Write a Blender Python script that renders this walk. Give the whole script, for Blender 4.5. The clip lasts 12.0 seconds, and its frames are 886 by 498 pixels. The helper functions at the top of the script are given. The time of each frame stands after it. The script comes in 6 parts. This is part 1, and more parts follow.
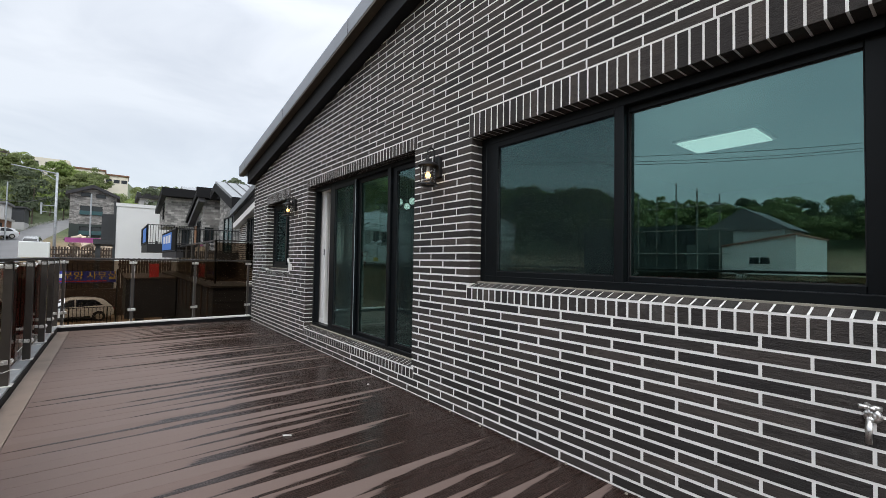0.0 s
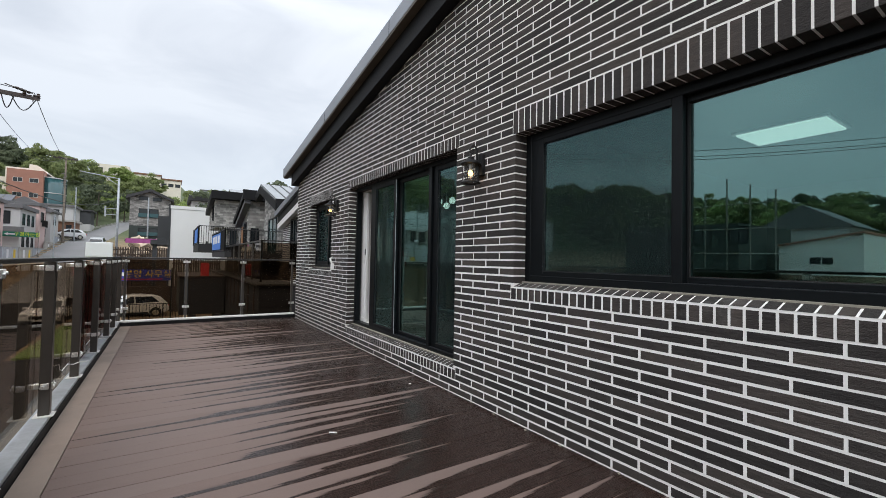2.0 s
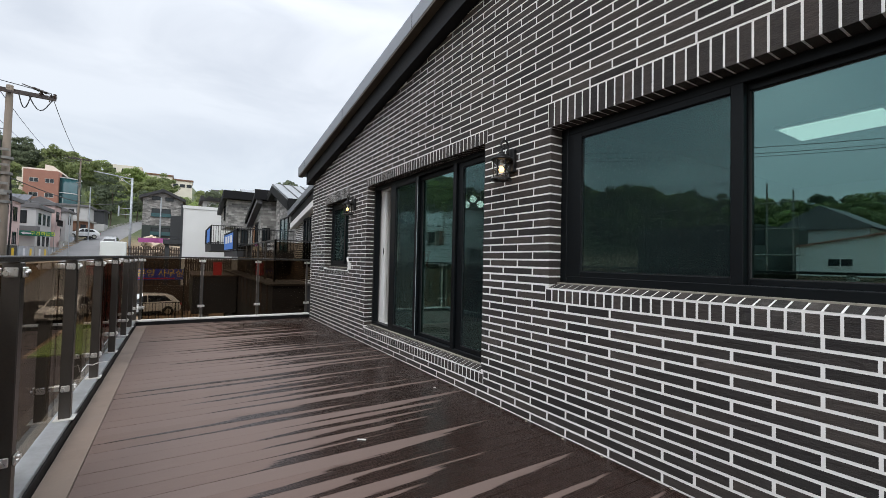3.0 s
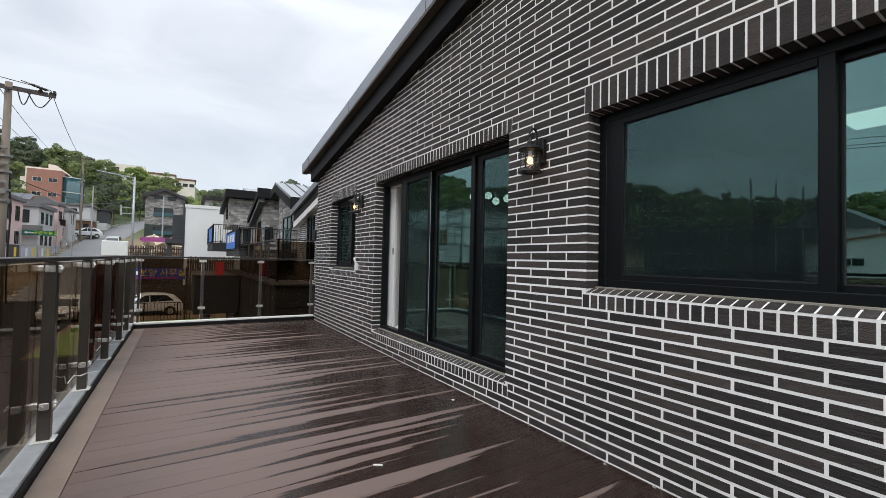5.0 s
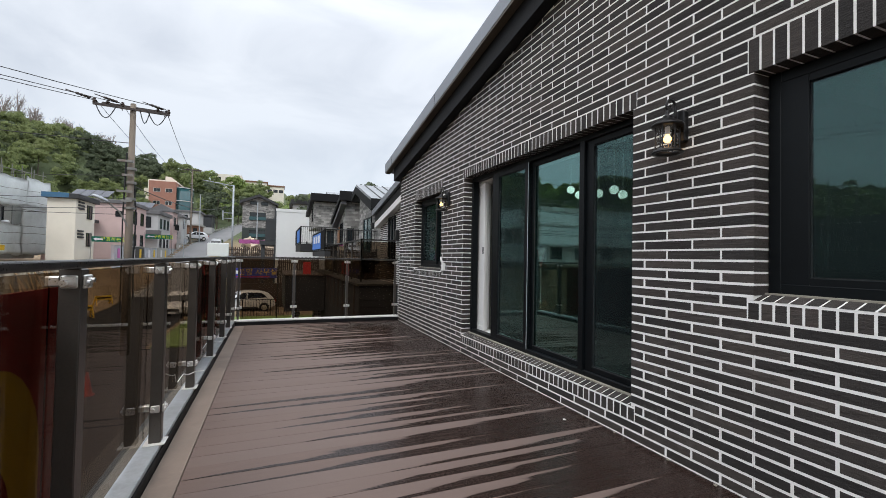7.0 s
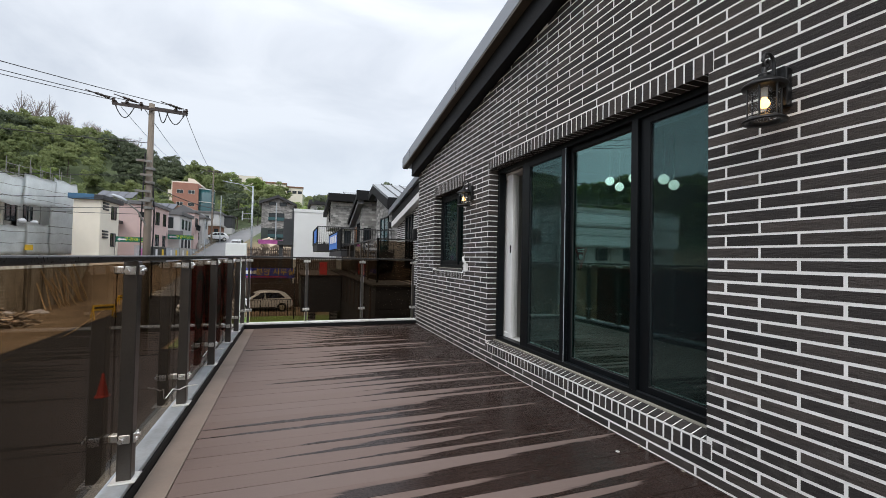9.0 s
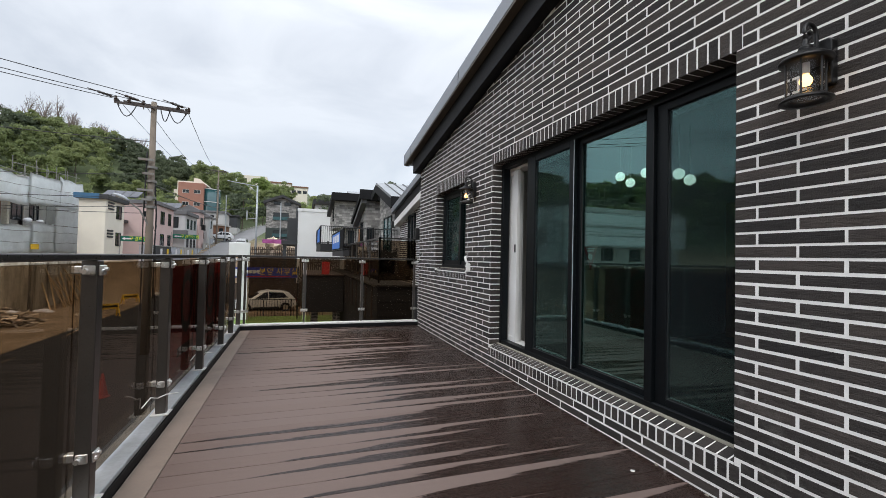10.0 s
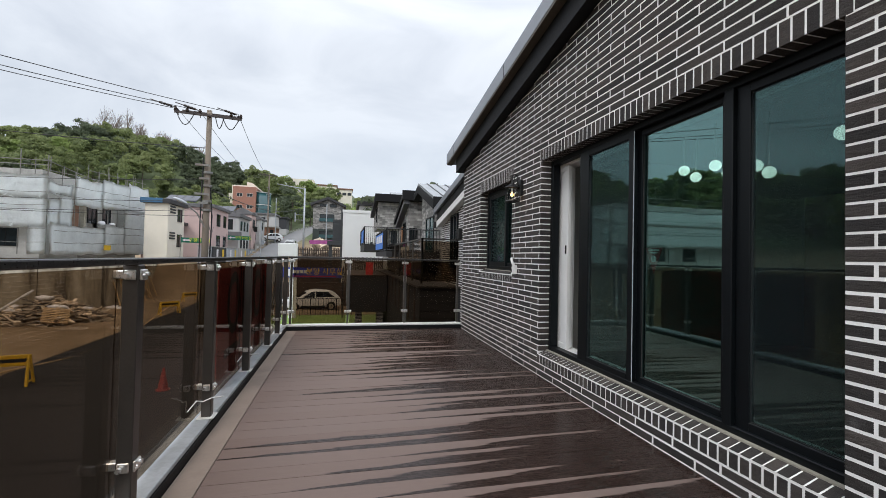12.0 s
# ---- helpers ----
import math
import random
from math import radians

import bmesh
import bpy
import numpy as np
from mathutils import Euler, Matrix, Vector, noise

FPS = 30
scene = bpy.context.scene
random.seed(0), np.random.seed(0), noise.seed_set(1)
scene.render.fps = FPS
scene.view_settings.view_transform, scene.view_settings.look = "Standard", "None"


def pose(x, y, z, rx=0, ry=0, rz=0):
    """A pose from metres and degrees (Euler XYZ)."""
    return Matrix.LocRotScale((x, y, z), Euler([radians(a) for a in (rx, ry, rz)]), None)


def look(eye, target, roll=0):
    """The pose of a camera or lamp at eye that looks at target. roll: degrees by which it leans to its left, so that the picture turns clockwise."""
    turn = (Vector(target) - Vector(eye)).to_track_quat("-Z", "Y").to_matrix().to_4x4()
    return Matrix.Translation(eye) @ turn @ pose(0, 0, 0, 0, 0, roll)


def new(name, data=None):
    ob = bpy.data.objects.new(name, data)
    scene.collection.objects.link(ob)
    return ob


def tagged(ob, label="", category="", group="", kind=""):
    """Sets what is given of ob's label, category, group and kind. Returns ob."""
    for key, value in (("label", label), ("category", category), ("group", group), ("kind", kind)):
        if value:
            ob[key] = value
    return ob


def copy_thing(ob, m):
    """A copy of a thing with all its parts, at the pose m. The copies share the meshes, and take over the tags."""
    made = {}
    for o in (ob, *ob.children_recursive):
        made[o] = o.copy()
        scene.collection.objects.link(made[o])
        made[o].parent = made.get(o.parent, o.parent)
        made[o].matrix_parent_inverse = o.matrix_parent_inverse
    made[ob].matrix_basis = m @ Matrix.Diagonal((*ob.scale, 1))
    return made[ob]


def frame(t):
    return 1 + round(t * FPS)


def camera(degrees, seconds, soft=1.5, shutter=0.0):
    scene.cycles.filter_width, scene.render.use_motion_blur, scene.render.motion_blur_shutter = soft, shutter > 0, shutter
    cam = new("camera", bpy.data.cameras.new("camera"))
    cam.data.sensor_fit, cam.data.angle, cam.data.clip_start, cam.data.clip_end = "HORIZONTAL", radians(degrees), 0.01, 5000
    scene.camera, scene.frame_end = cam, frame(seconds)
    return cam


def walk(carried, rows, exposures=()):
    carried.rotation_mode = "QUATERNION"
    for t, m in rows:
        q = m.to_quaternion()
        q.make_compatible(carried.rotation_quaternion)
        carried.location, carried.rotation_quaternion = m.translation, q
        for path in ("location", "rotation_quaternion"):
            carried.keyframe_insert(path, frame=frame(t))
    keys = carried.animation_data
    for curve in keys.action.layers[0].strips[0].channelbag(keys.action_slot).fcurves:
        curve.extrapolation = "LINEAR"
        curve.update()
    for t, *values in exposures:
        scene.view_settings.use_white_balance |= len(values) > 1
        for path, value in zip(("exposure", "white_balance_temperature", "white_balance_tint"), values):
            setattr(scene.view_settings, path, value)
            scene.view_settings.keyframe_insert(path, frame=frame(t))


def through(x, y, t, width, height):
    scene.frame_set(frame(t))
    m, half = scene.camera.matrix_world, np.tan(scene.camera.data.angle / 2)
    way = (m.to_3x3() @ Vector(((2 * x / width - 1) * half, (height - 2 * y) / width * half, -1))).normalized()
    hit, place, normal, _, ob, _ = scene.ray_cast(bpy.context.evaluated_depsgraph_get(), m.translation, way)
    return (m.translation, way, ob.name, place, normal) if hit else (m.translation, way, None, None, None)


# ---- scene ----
cam = camera(93.0, 12.0, soft=0.6)
PATH = [
    (0, (0.029, -0.024, 1.256), (1.261, 1.55, 1.319), 1.0),
    (0.5, (0.021, -0.007, 1.254), (1.212, 1.598, 1.318), 1.1),
    (1, (0.013, 0.013, 1.257), (1.164, 1.648, 1.318), 1.1),
    (1.5, (0.015, 0.021, 1.256), (1.133, 1.678, 1.315), 1.1),
    (2, (0.01, 0.048, 1.252), (1.103, 1.722, 1.311), 1.1),
    (2.5, (-0.024, 0.143, 1.245), (1.054, 1.827, 1.305), 1.1),
    (3, (-0.063, 0.267, 1.242), (0.998, 1.961, 1.302), 1.3),
    (3.2, (-0.079, 0.299, 1.241), (0.984, 1.992, 1.303), 1.3),
    (4.8, (-0.015, 0.606, 1.248), (1.068, 2.286, 1.306), 1.2),
    (5, (-0.009, 0.638, 1.255), (1.043, 2.337, 1.311), 1.3),
    (5.5, (0.04, 0.748, 1.263), (0.975, 2.516, 1.313), 1.2),
    (6, (0.019, 0.812, 1.255), (0.874, 2.619, 1.302), 1.2),
    (6.5, (-0.012, 0.924, 1.244), (0.78, 2.759, 1.29), 1.1),
    (7, (-0.056, 1.089, 1.254), (0.691, 2.944, 1.3), 1.1),
    (7.2, (-0.071, 1.144, 1.26), (0.663, 3.004, 1.302), 1.0),
    (9, (0.07, 1.602, 1.241), (0.742, 3.485, 1.288), 1.2),
    (9.5, (0.128, 1.687, 1.236), (0.788, 3.574, 1.284), 1.3),
    (10, (0.192, 1.815, 1.239), (0.843, 3.705, 1.285), 1.3),
    (10.5, (0.202, 1.882, 1.251), (0.836, 3.779, 1.297), 1.3),
    (11, (0.208, 1.937, 1.251), (0.766, 3.857, 1.294), 1.3),
    (11.5, (0.203, 1.962, 1.258), (0.71, 3.896, 1.3), 1.3),
    (12, (0.215, 2.008, 1.257), (0.676, 3.954, 1.299), 1.3),
]
walk(cam, [(t, look(eye, target, roll)) for t, eye, target, roll in PATH], exposures=[(0.0, -0.30)])

# ---- sky and sun: overcast ----
world = bpy.data.worlds.new("overcast_sky")
scene.world = world
world.use_nodes = True
wn, wl = world.node_tree.nodes, world.node_tree.links
wn.clear()


def wnode(kind, **values):
    n = wn.new(kind)
    for k, v in values.items():
        n.inputs[k].default_value = v
    return n


w_out = wn.new("ShaderNodeOutputWorld")
w_add = wn.new("ShaderNodeAddShader")
w_bg_sky = wnode("ShaderNodeBackground", Strength=0.05)
w_bg_cloud = wnode("ShaderNodeBackground", Strength=1.0)
sky = wn.new("ShaderNodeTexSky")
sky.sky_type = "NISHITA"
sky.sun_disc = False
sky.sun_elevation = radians(52)
sky.sun_rotation = radians(-142)
wl.new(sky.outputs[0], w_bg_sky.inputs[0])
w_co = wn.new("ShaderNodeTexCoord")
w_map = wn.new("ShaderNodeMapping")
w_map.inputs["Scale"].default_value = (1.0, 1.0, 2.6)
wl.new(w_co.outputs["Generated"], w_map.inputs["Vector"])
w_noise = wnode("ShaderNodeTexNoise", Scale=2.2, Detail=7.0, Roughness=0.55, Distortion=0.6)
wl.new(w_map.outputs[0], w_noise.inputs["Vector"])
w_ramp = wn.new("ShaderNodeValToRGB")
w_ramp.color_ramp.elements[0].position = 0.38
w_ramp.color_ramp.elements[0].color = (0.655, 0.685, 0.728, 1)
w_ramp.color_ramp.elements[1].position = 0.62
w_ramp.color_ramp.elements[1].color = (0.845, 0.87, 0.90, 1)
wl.new(w_noise.outputs[0], w_ramp.inputs[0])
w_sep = wn.new("ShaderNodeSeparateXYZ")
wl.new(w_co.outputs["Generated"], w_sep.inputs[0])
# an overcast dome is brighter overhead than at the horizon
w_pow = wn.new("ShaderNodeMath")
w_pow.operation, w_pow.use_clamp = "POWER", True
w_pow.inputs[1].default_value = 3.0
wl.new(w_sep.outputs["Z"], w_pow.inputs[0])
w_grad = wn.new("ShaderNodeMath")
w_grad.operation = "MULTIPLY_ADD"
w_grad.inputs[1].default_value, w_grad.inputs[2].default_value = 2.9, 1.04
wl.new(w_pow.outputs[0], w_grad.inputs[0])
w_mul = wn.new("ShaderNodeVectorMath")
w_mul.operation = "MULTIPLY"
wl.new(w_ramp.outputs[0], w_mul.inputs[0])
wl.new(w_grad.outputs[0], w_mul.inputs[1])
wl.new(w_mul.outputs[0], w_bg_cloud.inputs[0])
wl.new(w_bg_sky.outputs[0], w_add.inputs[0])
wl.new(w_bg_cloud.outputs[0], w_add.inputs[1])
wl.new(w_add.outputs[0], w_out.inputs[0])

sun_data = bpy.data.lights.new("sun", "SUN")
sun_data.energy, sun_data.angle, sun_data.color = 1.45, radians(25), (1.0, 0.97, 0.93)
sun = new("sun", sun_data)
sun.matrix_world = look((-20, -25, 33), (0, 3, 0))

# ---- materials ----


class Mat:
    """A small wrapper round a node material."""

    def __init__(self, name, colour, rough=0.6, metal=0.0):
        self.m = bpy.data.materials.new(name)
        self.m.use_nodes = True
        self.n, self.l = self.m.node_tree.nodes, self.m.node_tree.links
        self.bsdf = self.n["Principled BSDF"]
        self.out = self.n["Material Output"]
        self.bsdf.inputs["Base Color"].default_value = (*colour, 1)
        self.bsdf.inputs["Roughness"].default_value = rough
        self.bsdf.inputs["Metallic"].default_value = metal
        self.colour = colour
        self.co = self.n.new("ShaderNodeTexCoord")
        self.geo = self.n.new("ShaderNodeNewGeometry")

    def node(self, kind, **values):
        n = self.n.new(kind)
        for k, v in values.items():
            n.inputs[k].default_value = v
        return n

    def math(self, op, a, b=0.0, c=0.0, clamp=False):
        n = self.n.new("ShaderNodeMath")
        n.operation, n.use_clamp = op, clamp
        for i, v in enumerate((a, b, c)):
            if isinstance(v, (int, float)):
                n.inputs[i].default_value = v
            else:
                self.l.new(v, n.inputs[i])
        return n.outputs[0]

    def noise(self, scale, detail=4.0, rough=0.55, stretch=(1, 1, 1), local=False):
        mp = self.n.new("ShaderNodeMapping")
        mp.inputs["Scale"].default_value = stretch
        self.l.new(self.co.outputs["Object"] if local else self.geo.outputs["Position"], mp.inputs["Vector"])
        n = self.node("ShaderNodeTexNoise", Scale=scale, Detail=detail, Roughness=rough)
        self.l.new(mp.outputs[0], n.inputs["Vector"])
        return n.outputs[0]

    def ramp(self, value, stops):
        r = self.n.new("ShaderNodeValToRGB")
        e = r.color_ramp.elements
        while len(e) < len(stops):
            e.new(0.5)
        for el, (p, c) in zip(e, stops):
            el.position, el.color = p, (*c, 1)
        self.l.new(value, r.inputs[0])
        return r.outputs[0]

    def mix(self, fac, a, b, kind="MIX"):
        n = self.n.new("ShaderNodeMix")
        n.data_type, n.blend_type = "RGBA", kind
        for sock, v in ((n.inputs[0], fac), (n.inputs[6], a), (n.inputs[7], b)):
            if isinstance(v, (int, float)):
                sock.default_value = v
            elif isinstance(v, tuple):
                sock.default_value = (*v, 1)
            else:
                self.l.new(v, sock)
        return n.outputs[2]

    def base(self, sock):
        self.l.new(sock, self.bsdf.inputs["Base Color"])
        return self

    def rough(self, sock):
        self.l.new(sock, self.bsdf.inputs["Roughness"])
        return self

    def bump(self, sock, strength=0.3, dist=0.01):
        b = self.node("ShaderNodeBump", Strength=strength, Distance=dist)
        self.l.new(sock, b.inputs["Height"])
        self.l.new(b.outputs[0], self.bsdf.inputs["Normal"])
        return self


def varied(name, colour, rough=0.7, metal=0.0, scale=6.0, amount=0.25, fine=60.0, bump=0.2, dist=0.004, random=0.0, stain=None):
    """A surface with coarse blotches, fine grain and relief; random: how much whole pieces differ."""
    m = Mat(name, colour, rough, metal)
    lo = tuple(c * (1 - amount) for c in colour)
    hi = tuple(min(1.0, c * (1 + amount)) for c in colour)
    big = m.noise(scale)
    small = m.noise(fine, 3.0)
    col = m.ramp(m.math("MULTIPLY_ADD", small, 0.4, m.math("MULTIPLY", big, 0.6)), [(0.3, lo), (0.7, hi)])
    if random:
        ri = m.n.new("ShaderNodeObjectInfo").outputs["Random"]
        rr = m.math("ADD", ri, m.geo.outputs["Random Per Island"])
        rr = m.math("FRACT", rr)
        f = m.math("MULTIPLY_ADD", rr, 2 * random, 1 - random)
        comb = m.n.new("ShaderNodeCombineXYZ")
        for i in range(3):
            m.l.new(f, comb.inputs[i])
        col = m.mix(1.0, col, comb.outputs[0], "MULTIPLY")
    if stain:
        st = m.noise(scale * 0.35, 5.0, 0.65)
        col = m.mix(m.math("MULTIPLY", m.math("SUBTRACT", st, 0.52, clamp=True), 3.0, clamp=True), col, stain)
    m.base(col)
    m.rough(m.math("MULTIPLY_ADD", small, 0.2, rough - 0.1))
    m.bump(small, bump, dist)
    return m.m


M = {}
# dark clay bricks, brown-black, each a little different, with faint lime bloom
b = Mat("brick_dark", (0.035, 0.032, 0.031), 0.85)
ri = b.n.new("ShaderNodeObjectInfo").outputs["Random"]
rr = b.math("FRACT", b.math("ADD", ri, b.geo.outputs["Random Per Island"]))
col = b.ramp(rr, [(0.0, (0.020, 0.018, 0.0178)), (0.35, (0.033, 0.029, 0.0275)), (0.7, (0.046, 0.039, 0.036)), (1.0, (0.063, 0.053, 0.048))])
gr = b.noise(14.0, 5.0, 0.6, (1, 1, 4))
col = b.mix(0.55, col, b.ramp(gr, [(0.3, (0.30, 0.29, 0.28)), (0.75, (0.80, 0.76, 0.72))]), "OVERLAY")
spk = b.noise(110.0, 4.0, 0.75)
col = b.mix(b.math("MULTIPLY", b.math("SUBTRACT", spk, 0.60, clamp=True), 2.0, clamp=True), col, (0.17, 0.15, 0.135))
bl = b.noise(2.3, 8.0, 0.7)
col = b.mix(b.math("MULTIPLY", b.math("SUBTRACT", bl, 0.61, clamp=True), 2.6, clamp=True), col, (0.24, 0.225, 0.21))
b.base(col)
fine = b.noise(180.0, 3.0)
pit = b.noise(45.0, 5.0, 0.7, (1, 0.35, 2.2))
b.bump(b.math("ADD", fine, b.math("MULTIPLY_ADD", pit, 1.6, gr)), 0.9, 0.006)
M["brick"] = b.m
M["mortar"] = varied("mortar_white", (0.88, 0.87, 0.85), 0.9, scale=3.0, amount=0.08, fine=120, bump=0.35, dist=0.004, stain=(0.78, 0.77, 0.75))

# composite deck boards: dry brown-grey, wet parts dark and glossy in streaks along the boards
DECK_PITCH = 0.146
d = Mat("deck_composite", (0.12, 0.085, 0.075), 0.5)
sep = d.n.new("ShaderNodeSeparateXYZ")
d.l.new(d.geo.outputs["Position"], sep.inputs[0])
ri = d.n.new("ShaderNodeObjectInfo").outputs["Random"]
v = d.math("FRACT", d.math("DIVIDE", d.math("ADD", sep.outputs["Y"], 10.0 * DECK_PITCH), DECK_PITCH))
streak = d.noise(1.0, 6.0, 0.6, (0.55, 9.0, 1.0))
wide = d.noise(0.55, 3.0, 0.5)
edge = d.noise(16.0, 4.0, 0.6, (0.35, 2.0, 1.0))
limit = d.math("MULTIPLY_ADD", v, 1.55, 0.22)
limit = d.math("MULTIPLY_ADD", d.math("SUBTRACT", ri, 0.5), 1.6, limit)
limit = d.math("MULTIPLY_ADD", d.math("SUBTRACT", streak, 0.5), 2.6, limit)
limit = d.math("MULTIPLY_ADD", d.math("SUBTRACT", wide, 0.5), 2.0, limit)
limit = d.math("MULTIPLY_ADD", d.math("SUBTRACT", edge, 0.5), 0.35, limit)
wet = d.math("MULTIPLY", d.math("SUBTRACT", sep.outputs["X"], limit), 9.0, clamp=True)
grain = d.noise(5.0, 6.0, 0.6, (1.0, 60.0, 1.0))
dry = d.ramp(grain, [(0.3, (0.135, 0.094, 0.080)), (0.7, (0.185, 0.132, 0.113))])
dry = d.mix(d.math("MULTIPLY", ri, 0.5), dry, (0.19, 0.145, 0.13))
wetc = d.ramp(grain, [(0.3, (0.020, 0.0115, 0.009)), (0.7, (0.034, 0.020, 0.016))])
d.base(d.mix(wet, dry, wetc))
d.rough(d.math("MULTIPLY_ADD", wet, -0.27, d.math("MULTIPLY_ADD", grain, 0.12, 0.48)))
d.bump(grain, 0.12, 0.002)
d.bsdf.inputs["Specular IOR Level"].default_value = 0.22
M["deck"] = d.m
M["deck_edge"] = varied("deck_edge_board", (0.235, 0.182, 0.150), 0.6, scale=3, amount=0.15, fine=50, bump=0.15, dist=0.002, stain=(0.10, 0.075, 0.065))

M["alu_dark"] = varied("anthracite_frame", (0.0035, 0.0050, 0.0062), 0.42, scale=9, amount=0.2, fine=200, bump=0.04, dist=0.001)
M["alu_dark"].node_tree.nodes["Principled BSDF"].inputs["Specular IOR Level"].default_value = 0.22
M["fascia_black"] = varied("black_sheet_fascia", (0.006, 0.006, 0.007), 0.6, scale=2, amount=0.2, fine=40, bump=0.04)
M["fascia_black"].node_tree.nodes["Principled BSDF"].inputs["Specular IOR Level"].default_value = 0.25
M["fascia_grey"] = varied("grey_sheet_fascia", (0.25, 0.27, 0.30), 0.38, 0.3, scale=1.5, amount=0.12, fine=30, bump=0.04)
M["soffit"] = varied("soffit_brown_grey", (0.10, 0.085, 0.062), 0.6, scale=3, amount=0.2)
M["zinc"] = varied("zinc_roof", (0.34, 0.36, 0.38), 0.45, 0.5, scale=1.0, amount=0.12, fine=20, bump=0.05)
M["pvc_white"] = varied("white_pvc", (0.78, 0.78, 0.77), 0.35, scale=4, amount=0.04, fine=80, bump=0.03)
M["sticker"] = varied("dark_red_print", (0.15, 0.022, 0.022), 0.5, amount=0.08)
M["sealant"] = varied("beige_sill_strip", (0.30, 0.28, 0.23), 0.8, scale=8, amount=0.2, stain=(0.16, 0.15, 0.12))
M["post"] = varied("brown_grey_steel_post", (0.085, 0.076, 0.068), 0.32, 0.6, scale=5, amount=0.15, fine=120, bump=0.03)
M["rail_dark"] = varied("dark_handrail", (0.045, 0.042, 0.04), 0.3, 0.6, scale=5, amount=0.15, fine=120, bump=0.03)
M["chrome"] = varied("polished_steel", (0.86, 0.85, 0.83), 0.30, 1.0, scale=20, amount=0.1, fine=150, bump=0.03)
M["galv"] = varied("galvanised_channel", (0.42, 0.45, 0.48), 0.45, 0.35, scale=5, amount=0.2, fine=40, bump=0.1, stain=(0.22, 0.23, 0.24))
M["black_iron"] = varied("black_painted_iron", (0.004, 0.004, 0.0045), 0.42, scale=20, amount=0.3, fine=120, bump=0.08)
M["concrete"] = varied("grey_concrete", (0.42, 0.41, 0.385), 0.9, scale=0.7, amount=0.2, fine=9, bump=0.3, dist=0.02, stain=(0.16, 0.15, 0.14))
M["concrete_wall"] = varied("stained_retaining_concrete", (0.42, 0.385, 0.32), 0.9, scale=1.0, amount=0.35, fine=6, bump=0.4, dist=0.03, stain=(0.11, 0.09, 0.07))
rc_ = Mat("stained_site_wall", (0.5, 0.48, 0.42), 0.9)
rcs = rc_.noise(1.1, 6.0, 0.65, (1.0, 1.0, 0.10))
rcf = rc_.noise(5.0, 6.0, 0.6)
rcc = rc_.ramp(rcs, [(0.36, (0.12, 0.10, 0.075)), (0.46, (0.30, 0.27, 0.215)), (0.58, (0.48, 0.45, 0.38))])
rc_.base(rc_.mix(0.5, rcc, rc_.ramp(rcf, [(0.3, (0.30, 0.29, 0.27)), (0.7, (0.72, 0.70, 0.66))]), "OVERLAY"))
rc_.bump(rcf, 0.5, 0.03)
M["site_wall"] = rc_.m
M["asphalt"] = varied("asphalt", (0.026, 0.026, 0.028), 0.8, scale=0.5, amount=0.2, fine=40, bump=0.4, dist=0.01)
M["road_hill"] = varied("worn_asphalt", (0.20, 0.20, 0.205), 0.85, scale=0.3, amount=0.15, fine=20, bump=0.3, dist=0.01)
M["asphalt"].node_tree.nodes["Principled BSDF"].inputs["Specular IOR Level"].default_value = 0.12
M["earth"] = varied("bare_earth", (0.24, 0.18, 0.105), 0.95, scale=0.35, amount=0.3, fine=5, bump=0.7, dist=0.06, stain=(0.15, 0.105, 0.065))
M["grass"] = varied("grass", (0.17, 0.26, 0.06), 0.9, scale=1.5, amount=0.3, fine=14, bump=0.6, dist=0.05)
M["wood"] = varied("timber", (0.50, 0.35, 0.19), 0.8, scale=3, amount=0.3, fine=30)
M["fence_wood"] = varied("dark_timber_fence", (0.055, 0.038, 0.028), 0.8, scale=3, amount=0.3, fine=30)
M["stucco_white"] = varied("white_stucco", (0.72, 0.73, 0.73), 0.85, scale=0.5, amount=0.06, fine=20, bump=0.15, stain=(0.62, 0.63, 0.63))
M["stucco_cream"] = varied("cream_stucco", (0.78, 0.73, 0.63), 0.85, scale=0.6, amount=0.08, fine=20, bump=0.15)
M["stucco_pink"] = varied("pink_stucco", (0.60, 0.45, 0.43), 0.85, scale=0.6, amount=0.1, fine=20, bump=0.15)
M["stucco_grey"] = varied("grey_stucco", (0.48, 0.48, 0.48), 0.85, scale=0.6, amount=0.1, fine=20, bump=0.15)
M["stucco_dark"] = varied("dark_cladding", (0.035, 0.038, 0.042), 0.6, scale=0.8, amount=0.2, fine=20, bump=0.1)
M["stucco_green"] = varied("dark_green_cladding", (0.03, 0.042, 0.038), 0.6, scale=0.8, amount=0.2, fine=20, bump=0.1)
M["roof_grey"] = varied("grey_roof_trim", (0.13, 0.13, 0.135), 0.7, scale=0.8, amount=0.15, fine=15)
M["roof_dark"] = varied("dark_roof_trim", (0.03, 0.03, 0.033), 0.55, scale=0.8, amount=0.2, fine=15)
M["roof_blue"] = varied("blue_roof_edge", (0.04, 0.13, 0.24), 0.6, scale=0.8, amount=0.15, fine=15)
M["brown_panel"] = varied("brown_wood_panel", (0.20, 0.10, 0.06), 0.7, scale=1, amount=0.2, fine=15)
M["mesh_white"] = varied("white_dust_sheet", (0.84, 0.88, 0.89), 0.8, scale=1.2, amount=0.12, fine=9, bump=0.3, dist=0.03, stain=(0.64, 0.67, 0.67))
M["steel_pipe"] = varied("scaffold_pipe", (0.24, 0.235, 0.22), 0.5, 0.6, scale=3, amount=0.25, stain=(0.2, 0.12, 0.07))
